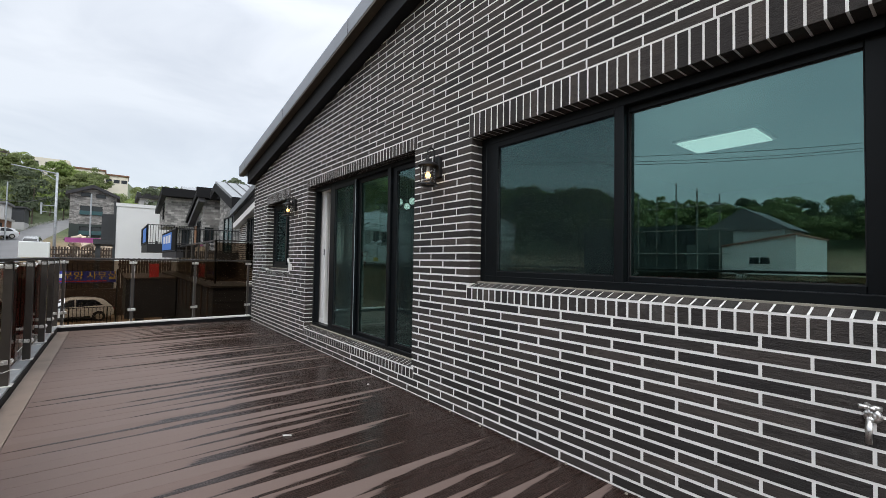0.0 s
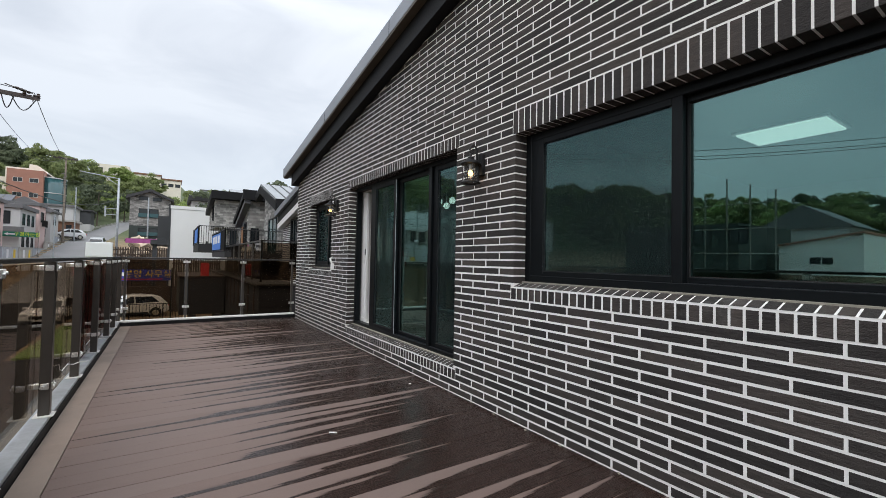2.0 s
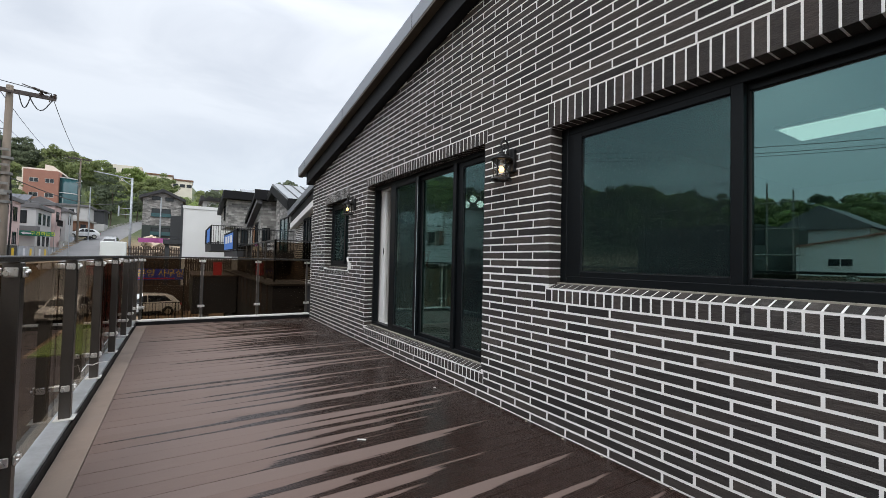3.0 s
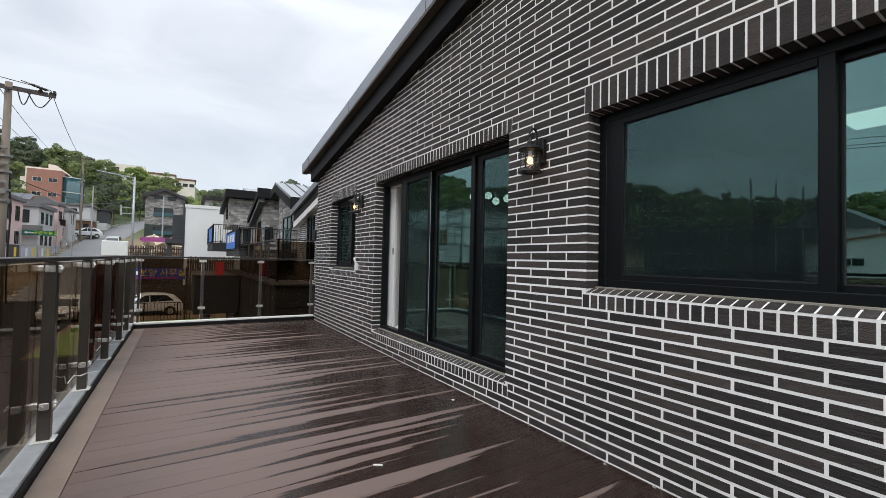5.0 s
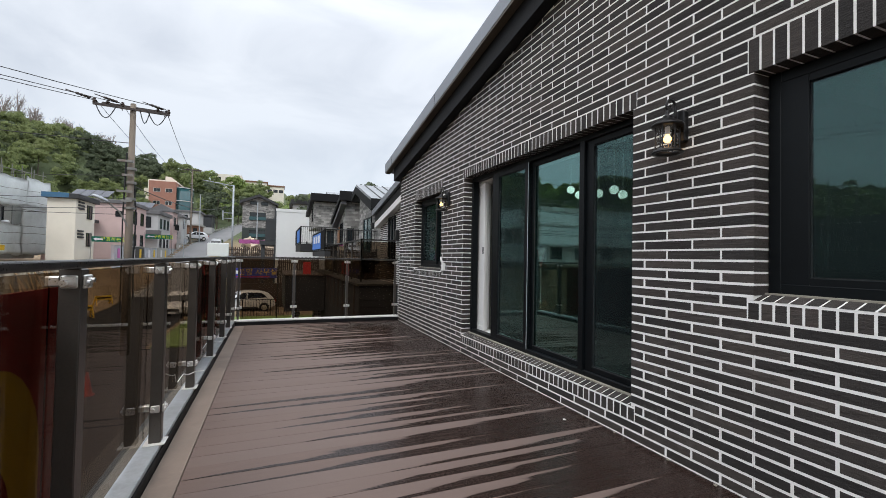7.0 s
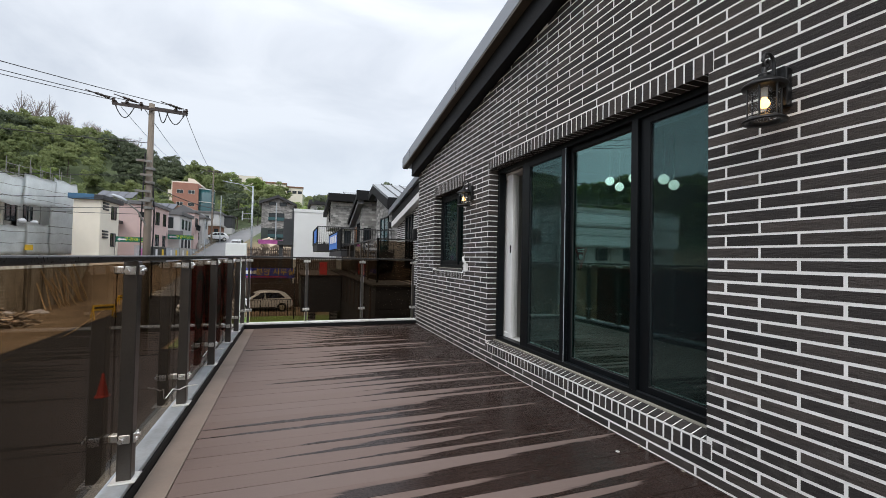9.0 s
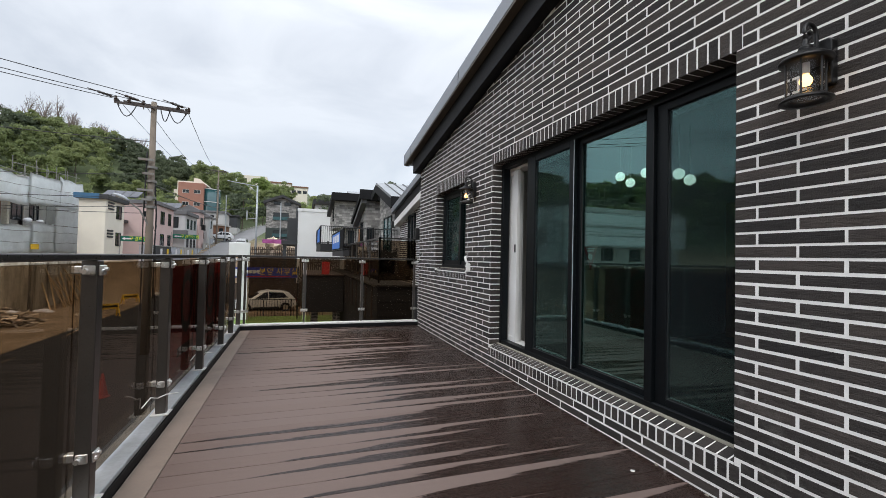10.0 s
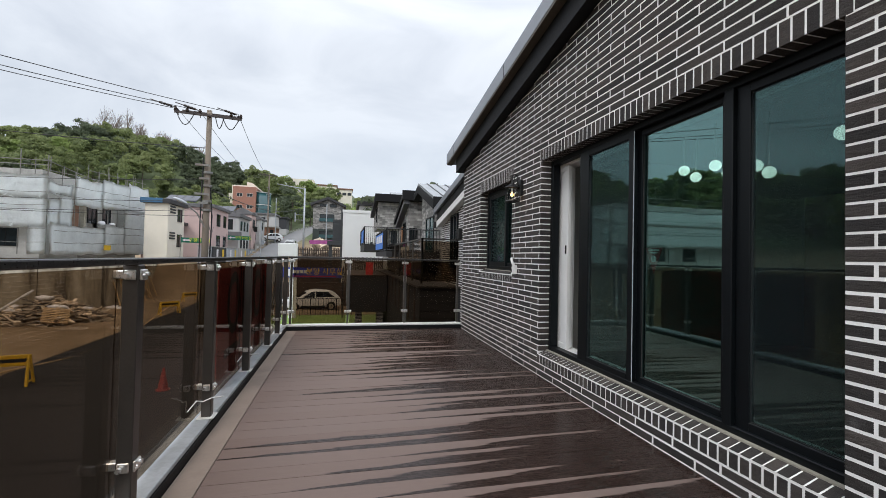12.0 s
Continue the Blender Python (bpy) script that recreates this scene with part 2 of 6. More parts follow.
M["pole_concrete"] = varied("pole_concrete", (0.20, 0.165, 0.13), 0.85, scale=0.8, amount=0.15, fine=30, stain=(0.13, 0.105, 0.09))
M["yellow"] = varied("yellow_plastic", (0.75, 0.48, 0.03), 0.5, scale=4, amount=0.15)
M["orange"] = varied("orange_plastic", (0.30, 0.03, 0.02), 0.5, scale=4, amount=0.15)
M["cable"] = varied("black_cable", (0.015, 0.015, 0.016), 0.6)
M["white_plastic"] = varied("white_plastic", (0.75, 0.75, 0.73), 0.45, amount=0.05)
M["insulator"] = varied("brown_insulator", (0.06, 0.045, 0.04), 0.35)
M["car_white"] = varied("white_car_paint", (0.70, 0.71, 0.72), 0.22, amount=0.04, scale=2)
M["car_silver"] = varied("silver_car_paint", (0.38, 0.39, 0.40), 0.28, 0.4, amount=0.05, scale=2)
M["car_glass"] = varied("dark_car_glass", (0.012, 0.014, 0.016), 0.08, amount=0.1)
M["rubber"] = varied("rubber", (0.02, 0.02, 0.02), 0.8)
M["headlight"] = varied("headlight_lens", (0.6, 0.62, 0.64), 0.12, amount=0.1)
M["tail_red"] = varied("red_lens", (0.45, 0.02, 0.02), 0.2)
M["pane_far"] = varied("far_window_pane", (0.022, 0.028, 0.032), 0.08, scale=0.5, amount=0.3, bump=0.01)
M["pane_teal"] = varied("teal_window_pane", (0.03, 0.09, 0.10), 0.1, scale=0.5, amount=0.2, bump=0.01)
M["solar"] = varied("solar_panel", (0.012, 0.016, 0.035), 0.15, scale=2, amount=0.3)
M["banner_blue"] = varied("blue_violet_banner", (0.075, 0.09, 0.46), 0.6, amount=0.08)
M["banner_sky"] = varied("blue_banner", (0.06, 0.20, 0.62), 0.6, amount=0.08)
M["banner_green"] = varied("green_banner", (0.02, 0.22, 0.15), 0.6, amount=0.08)
M["banner_red"] = varied("red_banner", (0.40, 0.04, 0.045), 0.7, scale=2, amount=0.12)
M["banner_pink"] = varied("pink_violet_banner", (0.55, 0.16, 0.42), 0.6, amount=0.1)
M["ink_yellow"] = varied("yellow_print", (0.80, 0.55, 0.04), 0.6, amount=0.05)
M["ink_white"] = varied("white_print", (0.75, 0.75, 0.78), 0.6, amount=0.05)
M["ink_lime"] = varied("lime_print", (0.70, 0.82, 0.06), 0.6, amount=0.05)
M["ink_red"] = varied("red_print", (0.55, 0.03, 0.03), 0.6, amount=0.05)
M["ink_black"] = varied("black_print", (0.012, 0.012, 0.014), 0.6, amount=0.05)
M["mural"] = varied("pastel_wall_paint", (0.42, 0.45, 0.50), 0.85, scale=0.9, amount=0.25, fine=3, stain=(0.60, 0.42, 0.40))
M["red_brick_far"] = varied("red_brick_cladding", (0.36, 0.175, 0.13), 0.85, scale=1, amount=0.12, fine=12)
M["terrace_dark"] = varied("dark_terrace_render", (0.022, 0.022, 0.024), 0.8, scale=0.8, amount=0.25, fine=10)
M["bark"] = varied("bark", (0.10, 0.08, 0.06), 0.9, scale=5, amount=0.3)
M["twig"] = varied("bare_twigs", (0.24, 0.20, 0.18), 0.9, scale=5, amount=0.2)
M["room_wall"] = varied("room_wallpaper", (0.40, 0.40, 0.385), 0.8, scale=2, amount=0.05)
M["room_floor"] = varied("room_floor", (0.10, 0.075, 0.055), 0.5, scale=2, amount=0.15)
M["rubble"] = varied("site_rubble", (0.46, 0.38, 0.29), 0.9, scale=1.2, amount=0.4, fine=8, random=0.85)
M["wood_orange"] = varied("orange_brown_door", (0.30, 0.13, 0.05), 0.5, amount=0.15)

# grey split-stone cladding, with its own courses
st = Mat("split_stone", (0.2, 0.19, 0.18), 0.9)
sx = st.n.new("ShaderNodeSeparateXYZ")
st.l.new(st.geo.outputs["Position"], sx.inputs[0])
cx = st.n.new("ShaderNodeCombineXYZ")
st.l.new(st.math("ADD", sx.outputs["X"], sx.outputs["Y"]), cx.inputs[0])
st.l.new(sx.outputs["Z"], cx.inputs[1])
bk = st.node("ShaderNodeTexBrick", Scale=1.0)
for k, val in (("Brick Width", 0.42), ("Row Height", 0.15), ("Mortar Size", 0.014), ("Color1", (0.12, 0.118, 0.115, 1)), ("Color2", (0.40, 0.39, 0.375, 1)), ("Mortar", (0.22, 0.22, 0.215, 1))):
    bk.inputs[k].default_value = val
st.l.new(cx.outputs[0], bk.inputs["Vector"])
sn = st.noise(3.0, 5.0)
st.base(st.mix(0.6, bk.outputs["Color"], st.ramp(sn, [(0.3, (0.25, 0.25, 0.25)), (0.7, (0.75, 0.74, 0.72))]), "OVERLAY"))
st.bump(bk.outputs["Fac"], 0.5, 0.03)
M["stone"] = st.m


def leafy(name, stops):
    m = Mat(name, (0.07, 0.12, 0.03), 0.8)
    rnd = m.geo.outputs["Random Per Island"]
    big = m.noise(0.09, 3.0)
    fac = m.math("ADD", m.math("MULTIPLY", rnd, 0.45), m.math("MULTIPLY", m.math("SUBTRACT", big, 0.25), 1.1))
    col_ = m.ramp(fac, stops)
    m.base(col_)
    tl = m.n.new("ShaderNodeBsdfTranslucent")
    m.l.new(col_, tl.inputs[0])
    mx_ = m.n.new("ShaderNodeMixShader")
    mx_.inputs[0].default_value = 0.45
    m.l.new(m.bsdf.outputs[0], mx_.inputs[1])
    m.l.new(tl.outputs[0], mx_.inputs[2])
    m.l.new(mx_.outputs[0], m.out.inputs[0])
    return m.m


M["leaves"] = leafy("woodland_leaves", [(0.1, (0.13, 0.16, 0.075)), (0.4, (0.19, 0.235, 0.095)), (0.65, (0.26, 0.30, 0.125)), (0.95, (0.33, 0.365, 0.17))])
M["leaves_light"] = leafy("young_leaves", [(0.2, (0.20, 0.28, 0.08)), (0.9, (0.36, 0.43, 0.16))])
M["leaves_pine"] = leafy("pine_needles", [(0.2, (0.085, 0.11, 0.07)), (0.9, (0.16, 0.19, 0.11))])


def glazing(name, through, sheen, extra, ior=1.45, rough=0.0, graze=0.9):
    """Clear pane: tinted see-through with a coated reflection."""
    m = Mat(name, through, 0.1)
    m.n.remove(m.bsdf)
    tr = m.n.new("ShaderNodeBsdfTransparent")
    tr.inputs[0].default_value = (*through, 1)
    gl = m.n.new("ShaderNodeBsdfGlossy")
    gl.inputs["Color"].default_value = (*sheen, 1)
    gl.inputs["Roughness"].default_value = rough
    lw = m.node("ShaderNodeLayerWeight", Blend=0.5)
    r0 = ((ior - 1) / (ior + 1)) ** 2 + extra
    fac = m.math("MULTIPLY_ADD", m.math("POWER", lw.outputs["Facing"], 5.0), graze * (1 - r0), r0, clamp=True)
    mx = m.n.new("ShaderNodeMixShader")
    m.l.new(fac, mx.inputs[0])
    m.l.new(tr.outputs[0], mx.inputs[1])
    m.l.new(gl.outputs[0], mx.inputs[2])
    m.l.new(mx.outputs[0], m.out.inputs[0])
    return m.m


M["glass_window"] = glazing("teal_coated_glass", (0.56, 0.72, 0.69), (0.60, 0.92, 0.90), 0.15)
M["glass_rail"] = glazing("bronze_tinted_glass", (0.52, 0.455, 0.385), (0.9, 0.88, 0.85), 0.0, 1.16, 0.0, 0.5)
M["glass_clear"] = glazing("clear_lantern_glass", (0.93, 0.93, 0.92), (1, 1, 1), 0.0, 1.4)

sc = Mat("insect_screen", (0.020, 0.026, 0.029), 0.8)
tr = sc.n.new("ShaderNodeBsdfTransparent")
mx = sc.n.new("ShaderNodeMixShader")
mx.inputs[0].default_value = 0.22
sc.bsdf.inputs["Specular IOR Level"].default_value = 0.0
sc.l.new(tr.outputs[0], mx.inputs[1])
sc.l.new(sc.bsdf.outputs[0], mx.inputs[2])
sc.l.new(mx.outputs[0], sc.out.inputs[0])
M["screen"] = sc.m


def glowing(name, colour, strength):
    m = Mat(name, colour, 0.5)
    m.bsdf.inputs["Emission Color"].default_value = (*colour, 1)
    m.bsdf.inputs["Emission Strength"].default_value = strength
    return m.m


M["lit_panel"] = glowing("lit_ceiling_panel", (1.0, 0.98, 0.94), 1.5)
M["lit_globe"] = glowing("lit_opal_globe", (1.0, 0.97, 0.92), 2.4)
M["lit_bulb"] = glowing("lit_warm_bulb", (1.0, 0.54, 0.18), 5.5)

# ---- mesh helpers ----


def box(bm, x0, x1, y0, y1, z0, z1, m=None):
    vs = [bm.verts.new(p) for p in ((x0, y0, z0), (x1, y0, z0), (x1, y1, z0), (x0, y1, z0), (x0, y0, z1), (x1, y0, z1), (x1, y1, z1), (x0, y1, z1))]
    if m is not None:
        for v in vs:
            v.co = m @ v.co
    for f in ((0, 3, 2, 1), (4, 5, 6, 7), (0, 1, 5, 4), (1, 2, 6, 5), (2, 3, 7, 6), (3, 0, 4, 7)):
        bm.faces.new([vs[i] for i in f])
    return vs


def prism(bm, outline, axis, a, b):
    """Extrude a closed outline along an axis from a to b. For x the outline is (y, z), for y it is (x, z), for z it is (x, y)."""
    def place(p, t):
        return {"x": (t, p[0], p[1]), "y": (p[0], t, p[1]), "z": (p[0], p[1], t)}[axis]
    lo = [bm.verts.new(place(p, a)) for p in outline]
    hi = [bm.verts.new(place(p, b)) for p in outline]
    bm.faces.new(lo)
    bm.faces.new(hi[::-1])
    n = len(outline)
    for i in range(n):
        bm.faces.new((lo[i], hi[i], hi[(i + 1) % n], lo[(i + 1) % n]))
    bmesh.ops.recalc_face_normals(bm, faces=bm.faces)


def rod(bm, a, b, r0, r1=None, n=8):
    """A round bar between two points."""
    a, b = Vector(a), Vector(b)
    r1 = r0 if r1 is None else r1
    q = (b - a).to_track_quat("Z", "Y")
    rings = []
    for c, r in ((a, r0), (b, r1)):
        rings.append([bm.verts.new(c + q @ Vector((r * math.cos(k * math.tau / n), r * math.sin(k * math.tau / n), 0))) for k in range(n)])
    for k in range(n):
        bm.faces.new((rings[0][k], rings[0][(k + 1) % n], rings[1][(k + 1) % n], rings[1][k]))
    bm.faces.new(rings[0][::-1])
    bm.faces.new(rings[1])


def tube(bm, points, r, n=6):
    """A bent bar through points."""
    pts = [Vector(p) for p in points]
    rings = []
    for i, p in enumerate(pts):
        way = (pts[min(i + 1, len(pts) - 1)] - pts[max(i - 1, 0)]).normalized()
        q = way.to_track_quat("Z", "Y")
        rings.append([bm.verts.new(p + q @ Vector((r * math.cos(k * math.tau / n), r * math.sin(k * math.tau / n), 0))) for k in range(n)])
    for a, b2 in zip(rings, rings[1:]):
        for k in range(n):
            bm.faces.new((a[k], a[(k + 1) % n], b2[(k + 1) % n], b2[k]))
    bm.faces.new(rings[0][::-1])
    bm.faces.new(rings[-1])


def lathe(bm, profile, centre=(0, 0, 0), n=20):
    """Turn a profile of (radius, height) round an upright axis."""
    c = Vector(centre)
    rings = [[bm.verts.new(c + Vector((r * math.cos(k * math.tau / n), r * math.sin(k * math.tau / n), z))) for k in range(n)] for r, z in profile]
    for a, b2 in zip(rings, rings[1:]):
        for k in range(n):
            bm.faces.new((a[k], a[(k + 1) % n], b2[(k + 1) % n], b2[k]))
    bm.faces.new(rings[0][::-1])
    bm.faces.new(rings[-1])


def soften(bm, width=0.004, segments=2):
    bmesh.ops.bevel(bm, geom=bm.edges[:], offset=width, segments=segments, affect="EDGES", profile=0.5)


def mesh_of(name, bm, material, smooth=False):
    me = bpy.data.meshes.new(name)
    bm.to_mesh(me)
    bm.free()
    me.materials.append(material)
    if smooth:
        for p in me.polygons:
            p.use_smooth = True
    return me


def part(name, bm, material, parent=None, label="", smooth=False):
    """One mesh object under a thing or a part."""
    ob = new(name, mesh_of(name, bm, material, smooth))
    if parent is not None:
        ob.parent = parent
    return tagged(ob, label)


def part_box(name, dims, material, parent=None, label="", bevel=0.0):
    bm = bmesh.new()
    box(bm, *dims)
    if bevel:
        soften(bm, bevel)
    return part(name, bm, material, parent, label)


def thing(name, label, category, group="", kind=""):
    return tagged(new(name), label, category, group, kind)


def at(parent, m):
    parent.matrix_basis = m
    return parent


def lettering(body, size, material, m, parent, name="lettering", label=""):
    cu = bpy.data.curves.new(name, "FONT")
    cu.body, cu.size, cu.extrude = body, size, 0.002
    cu.align_x, cu.align_y = "CENTER", "CENTER"
    tmp = bpy.data.objects.new(name, cu)
    me = bpy.data.meshes.new_from_object(tmp)
    bpy.data.objects.remove(tmp)
    me.materials.clear()
    me.materials.append(material)
    ob = new(name, me)
    ob.parent = parent
    ob.matrix_basis = m
    return tagged(ob, label)


# ---- the house: brick wall with its openings ----
WX = 2.325            # face of the bricks
COURSE, LENGTH, JOINT = 0.0637, 0.357, 0.0128
END = 9.36            # far corner of the wall
NEAR = -3.4
SLOPE = 0.160
# openings: y0, y1, z0, z1, top of the lintel, bottom of the sill course
OPEN = {
    "big": (0.13, 2.552, 17 * COURSE, 36 * COURSE, 39 * COURSE, 15 * COURSE),
    "door": (3.376, 6.27, 4 * COURSE, 37 * COURSE, 39 * COURSE, 2 * COURSE),
    "small": (7.09, 8.37, 17 * COURSE, 36 * COURSE, 39 * COURSE, 15 * COURSE),
}


def wall_top(y):
    return 2.86 + (END - y) * SLOPE if y > -0.6 else 2.86 + (END + 1.2 + y) * SLOPE


wall = part("wall_west", bmesh.new(), M["mortar"])
bm = bmesh.new()
ys = sorted({NEAR, END, -0.6, *(v for o in OPEN.values() for v in o[:2])})
G = 0.0018
for ya, yb in zip(ys, ys[1:]):
    hole = [o for o in OPEN.values() if o[0] <= ya and yb <= o[1]]
    spans = [(-3.3, None)]
    if hole:
        spans = [(-3.3, hole[0][2] - 0.022), (hole[0][3] + G, None)]
        a2, b2 = ya - G, yb + G
    else:
        a2 = ya + (G if any(abs(o[1] - ya) < 1e-6 for o in OPEN.values()) else 0)
        b2 = yb - (G if any(abs(o[0] - yb) < 1e-6 for o in OPEN.values()) else 0)
        if a2 != ya:
            a2 = ya + G
        if b2 != yb:
            b2 = yb - G
    for z0, z1 in spans:
        if hole:
            a2, b2 = ya + G, yb - G
        if z1 is None:
            prism(bm, [(a2, z0), (b2, z0), (b2, wall_top(b2)), (a2, wall_top(a2))], "x", WX + 0.0009, WX + 0.20)
        else:
            prism(bm, [(a2, z0), (b2, z0), (b2, z1), (a2, z1)], "x", WX + 0.0009, WX + 0.20)
for o in OPEN.values():
    # mortar bed under the sloping sill bricks
    prism(bm, [(WX + G, o[2] - 0.0218), (WX + 0.088, o[2] - 0.0218), (WX + 0.088, o[2] + 0.0085)], "y", o[0] + G, o[1] - G)
wall.data = mesh_of("wall_west", bm, M["mortar"])
tagged(wall, "dark brick gable wall with white mortar joints", "wall", kind="structure")

# ---- openings: frames, panes ----


def ring(bm, y0, y1, z0, z1, x0, x1, w, near=None, far=None):
    """A rectangular frame in a plane of constant x; near and far: widths of its two stiles."""
    a, b2 = w if near is None else near, w if far is None else far
    box(bm, x0, x1, y0, y0 + a, z0, z1)
    box(bm, x0, x1, y1 - b2, y1, z0, z1)
    box(bm, x0, x1, y0 + a, y1 - b2, z0, z0 + w)
    box(bm, x0, x1, y0 + a, y1 - b2, z1 - w, z1)


def sash(parent, y0, y1, z0, z1, x, w=0.055, screen=False, material="alu_dark", near=None, far=None):
    near, far = near or w, far or w
    bm = bmesh.new()
    ring(bm, y0, y1, z0, z1, x, x + 0.045, w, near, far)
    soften(bm, 0.003, 1)
    sf = part("sash_frame", bm, M[material], parent)
    # slim glazing bead, set back from the face of the sash
    bm = bmesh.new()
    ring(bm, y0 + near - 0.001, y1 - far + 0.001, z0 + w - 0.001, z1 - w + 0.001, x + 0.012, x + 0.030, 0.006)
    soften(bm, 0.001, 1)
    part("glazing_bead", bm, M["rubber"], sf)
    pane = part_box("pane", (x + 0.018, x + 0.024, y0 + near + 0.003, y1 - far - 0.003, z0 + w + 0.003, z1 - w - 0.003), M["glass_window"], sf, "teal reflective glass")
    pane.visible_shadow = False
    if screen:
        s = part_box("insect_screen", (x + 0.006, x + 0.007, y0 + near, y1 - far, z0 + w, z1 - w), M["screen"], sf, "fine grey insect mesh")
        s.visible_shadow = False
    return sf


def outer_frame(name, o, label, w=0.06):
    y0, y1, z0, z1 = o[:4]
    w1 = thing(name, label, "window", kind="structure")
    bm = bmesh.new()
    ring(bm, y0 + 0.004, y1 - 0.004, z0 + 0.012, z1 - 0.004, WX + 0.115, WX + 0.20, w)
    soften(bm, 0.004, 1)
    part("window_frame", bm, M["alu_dark"], w1)
    part_box("window_sill", (WX + 0.085, WX + 0.115, y0 + 0.004, y1 - 0.004, z0 - 0.02, z0 + 0.020), M["sealant"], w1, "beige stained sill strip")
    return w1


w1 = outer_frame("window_1", OPEN["big"], "wide anthracite sliding window with teal reflective glass")
y0, y1, z0, z1 = OPEN["big"][:4]
sash(w1, 1.30, y1 - 0.05, z0 + 0.06, z1 - 0.055, WX + 0.118, 0.048, True, near=0.062, far=0.14)
sash(w1, y0 + 0.05, 1.335, z0 + 0.06, z1 - 0.055, WX + 0.165, 0.045, near=0.085)
y0, y1, z0, z1 = OPEN["door"][:4]
w2 = outer_frame("window_2", OPEN["door"], "four-panel anthracite sliding terrace door, one leaf slid open", 0.05)
sash(w2, 4.90, 5.68, z0 + 0.055, z1 - 0.05, WX + 0.117, 0.055, True, near=0.06, far=0.15)
sash(w2, 4.085, 4.93, z0 + 0.055, z1 - 0.05, WX + 0.164, 0.05, near=0.055, far=0.07)
sash(w2, y0 + 0.02, 4.02, z0 + 0.055, z1 - 0.05, WX + 0.140, 0.055, True, near=0.05, far=0.085)
bm = bmesh.new()
box(bm, WX + 0.113, WX + 0.20, 4.022, 4.083, z0 + 0.055, z1 - 0.05)
soften(bm, 0.003, 1)
part("mullion", bm, M["alu_dark"], w2)
# added pale rod: the highlight along the dark leaf's edge, built as a shape
bm = bmesh.new()
rod(bm, (WX + 0.119, 4.897, z0 + 0.06), (WX + 0.119, 4.897, z1 - 0.055), 0.004, n=6)
part("edge_bead", bm, M["galv"], w2, "pale rod standing in for the highlight on the leaf edge")
# white plastic inner frame: jamb, head, track and three leaves pushed to the far side
bm = bmesh.new()
box(bm, WX + 0.203, WX + 0.36, 6.40, 6.46, z0 + 0.012, z1 - 0.01)
box(bm, WX + 0.203, WX + 0.36, y0 + 0.02, 6.398, z1 - 0.075, z1 - 0.01)
box(bm, WX + 0.203, WX + 0.36, y0 + 0.02, 6.398, z0 + 0.012, z0 + 0.055)
soften(bm, 0.003, 1)
part("inner_frame", bm, M["pvc_white"], w2, "white plastic inner frame and track")
for k, (ya, yb) in enumerate(((6.06, 6.38), (6.10, 6.39), (6.15, 6.39))):
    xa = WX + 0.212 + 0.048 * k
    bm = bmesh.new()
    ring(bm, ya, yb, z0 + 0.058, z1 - 0.078, xa, xa + 0.040, 0.055)
    box(bm, xa + 0.012, xa + 0.028, ya + 0.054, yb - 0.054, z0 + 0.11, z1 - 0.13)
    soften(bm, 0.003, 1)
    inner = part("inner_sash", bm, M["pvc_white"], w2, "white plastic inner leaf pushed aside")
    if k != 1:
        part_box("latch", (xa - 0.009, xa - 0.001, ya + 0.018, ya + 0.036, 1.33, 1.42), M["alu_dark"], inner, "small black latch")
y0, y1, z0, z1 = OPEN["small"][:4]
w3 = outer_frame("window_3", OPEN["small"], "small anthracite sliding window with dark glass")
sash(w3, 7.60, y1 - 0.05, z0 + 0.07, z1 - 0.05, WX + 0.125, 0.06, True)
sash(w3, y0 + 0.04, 7.66, z0 + 0.07, z1 - 0.05, WX + 0.150, 0.05)

# warning sticker on the glass of the terrace door
stk = thing("warning_sticker", "red triangular warning sticker on the door glass", "sticker")
bm = bmesh.new()
prism(bm, [(4.845, 1.37), (4.665, 1.37), (4.755, 1.17)], "x", WX + 0.193, WX + 0.195)
part("sticker_face", bm, M["sticker"], stk)
for zz, hw in ((1.352, 0.055), (1.333, 0.040)):
    part_box("print_bar", (WX + 0.1905, WX + 0.192, 4.755 - hw, 4.755 + hw, zz - 0.006, zz + 0.006), M["stucco_grey"], stk)
bm = bmesh.new()
lathe(bm, [(0.026, 0), (0.026, 0.001)], n=18)
o2 = part("emblem", bm, M["stucco_grey"], stk)
o2.matrix_basis = pose(WX + 0.1915, 4.755, 1.285, 0, -90, 0)

# ---- rooms behind the glass ----
room = thing("room_shell", "white papered room behind the windows", "room", kind="structure")
part_box("room_back_wall", (8.2, 8.35, NEAR, END - 0.2, 0.15, 2.9), M["room_wall"], room)
part_box("room_side_wall", (WX + 0.2, 8.2, 2.90, 3.02, 0.15, 2.53), M["room_wall"], room)
part_box("room_side_wall", (WX + 0.2, 8.2, 6.62, 6.74, 0.15, 2.53), M["room_wall"], room)
part_box("room_end_wall", (WX + 0.2, 8.2, END - 0.2, END, -3.2, 2.86), M["room_wall"], room)
part_box("room_near_wall", (WX + 0.2, 8.2, NEAR, NEAR + 0.2, -3.2, 3.8), M["room_wall"], room)
part_box("room_floor", (WX + 0.2, 8.2, NEAR, END, 0.05, 0.15), M["room_floor"], room)
tagged(part_box("ceiling", (WX + 0.2, 8.2, NEAR, END, 2.53, 2.70), M["room_wall"]), "plain white room ceiling", "ceiling", kind="structure")
dr = thing("interior_door", "orange-brown wooden interior door", "door")
part_box("door_leaf", (6.4, 6.44, 5.6, 6.5, 0.15, 2.2), M["wood_orange"], dr, bevel=0.004)
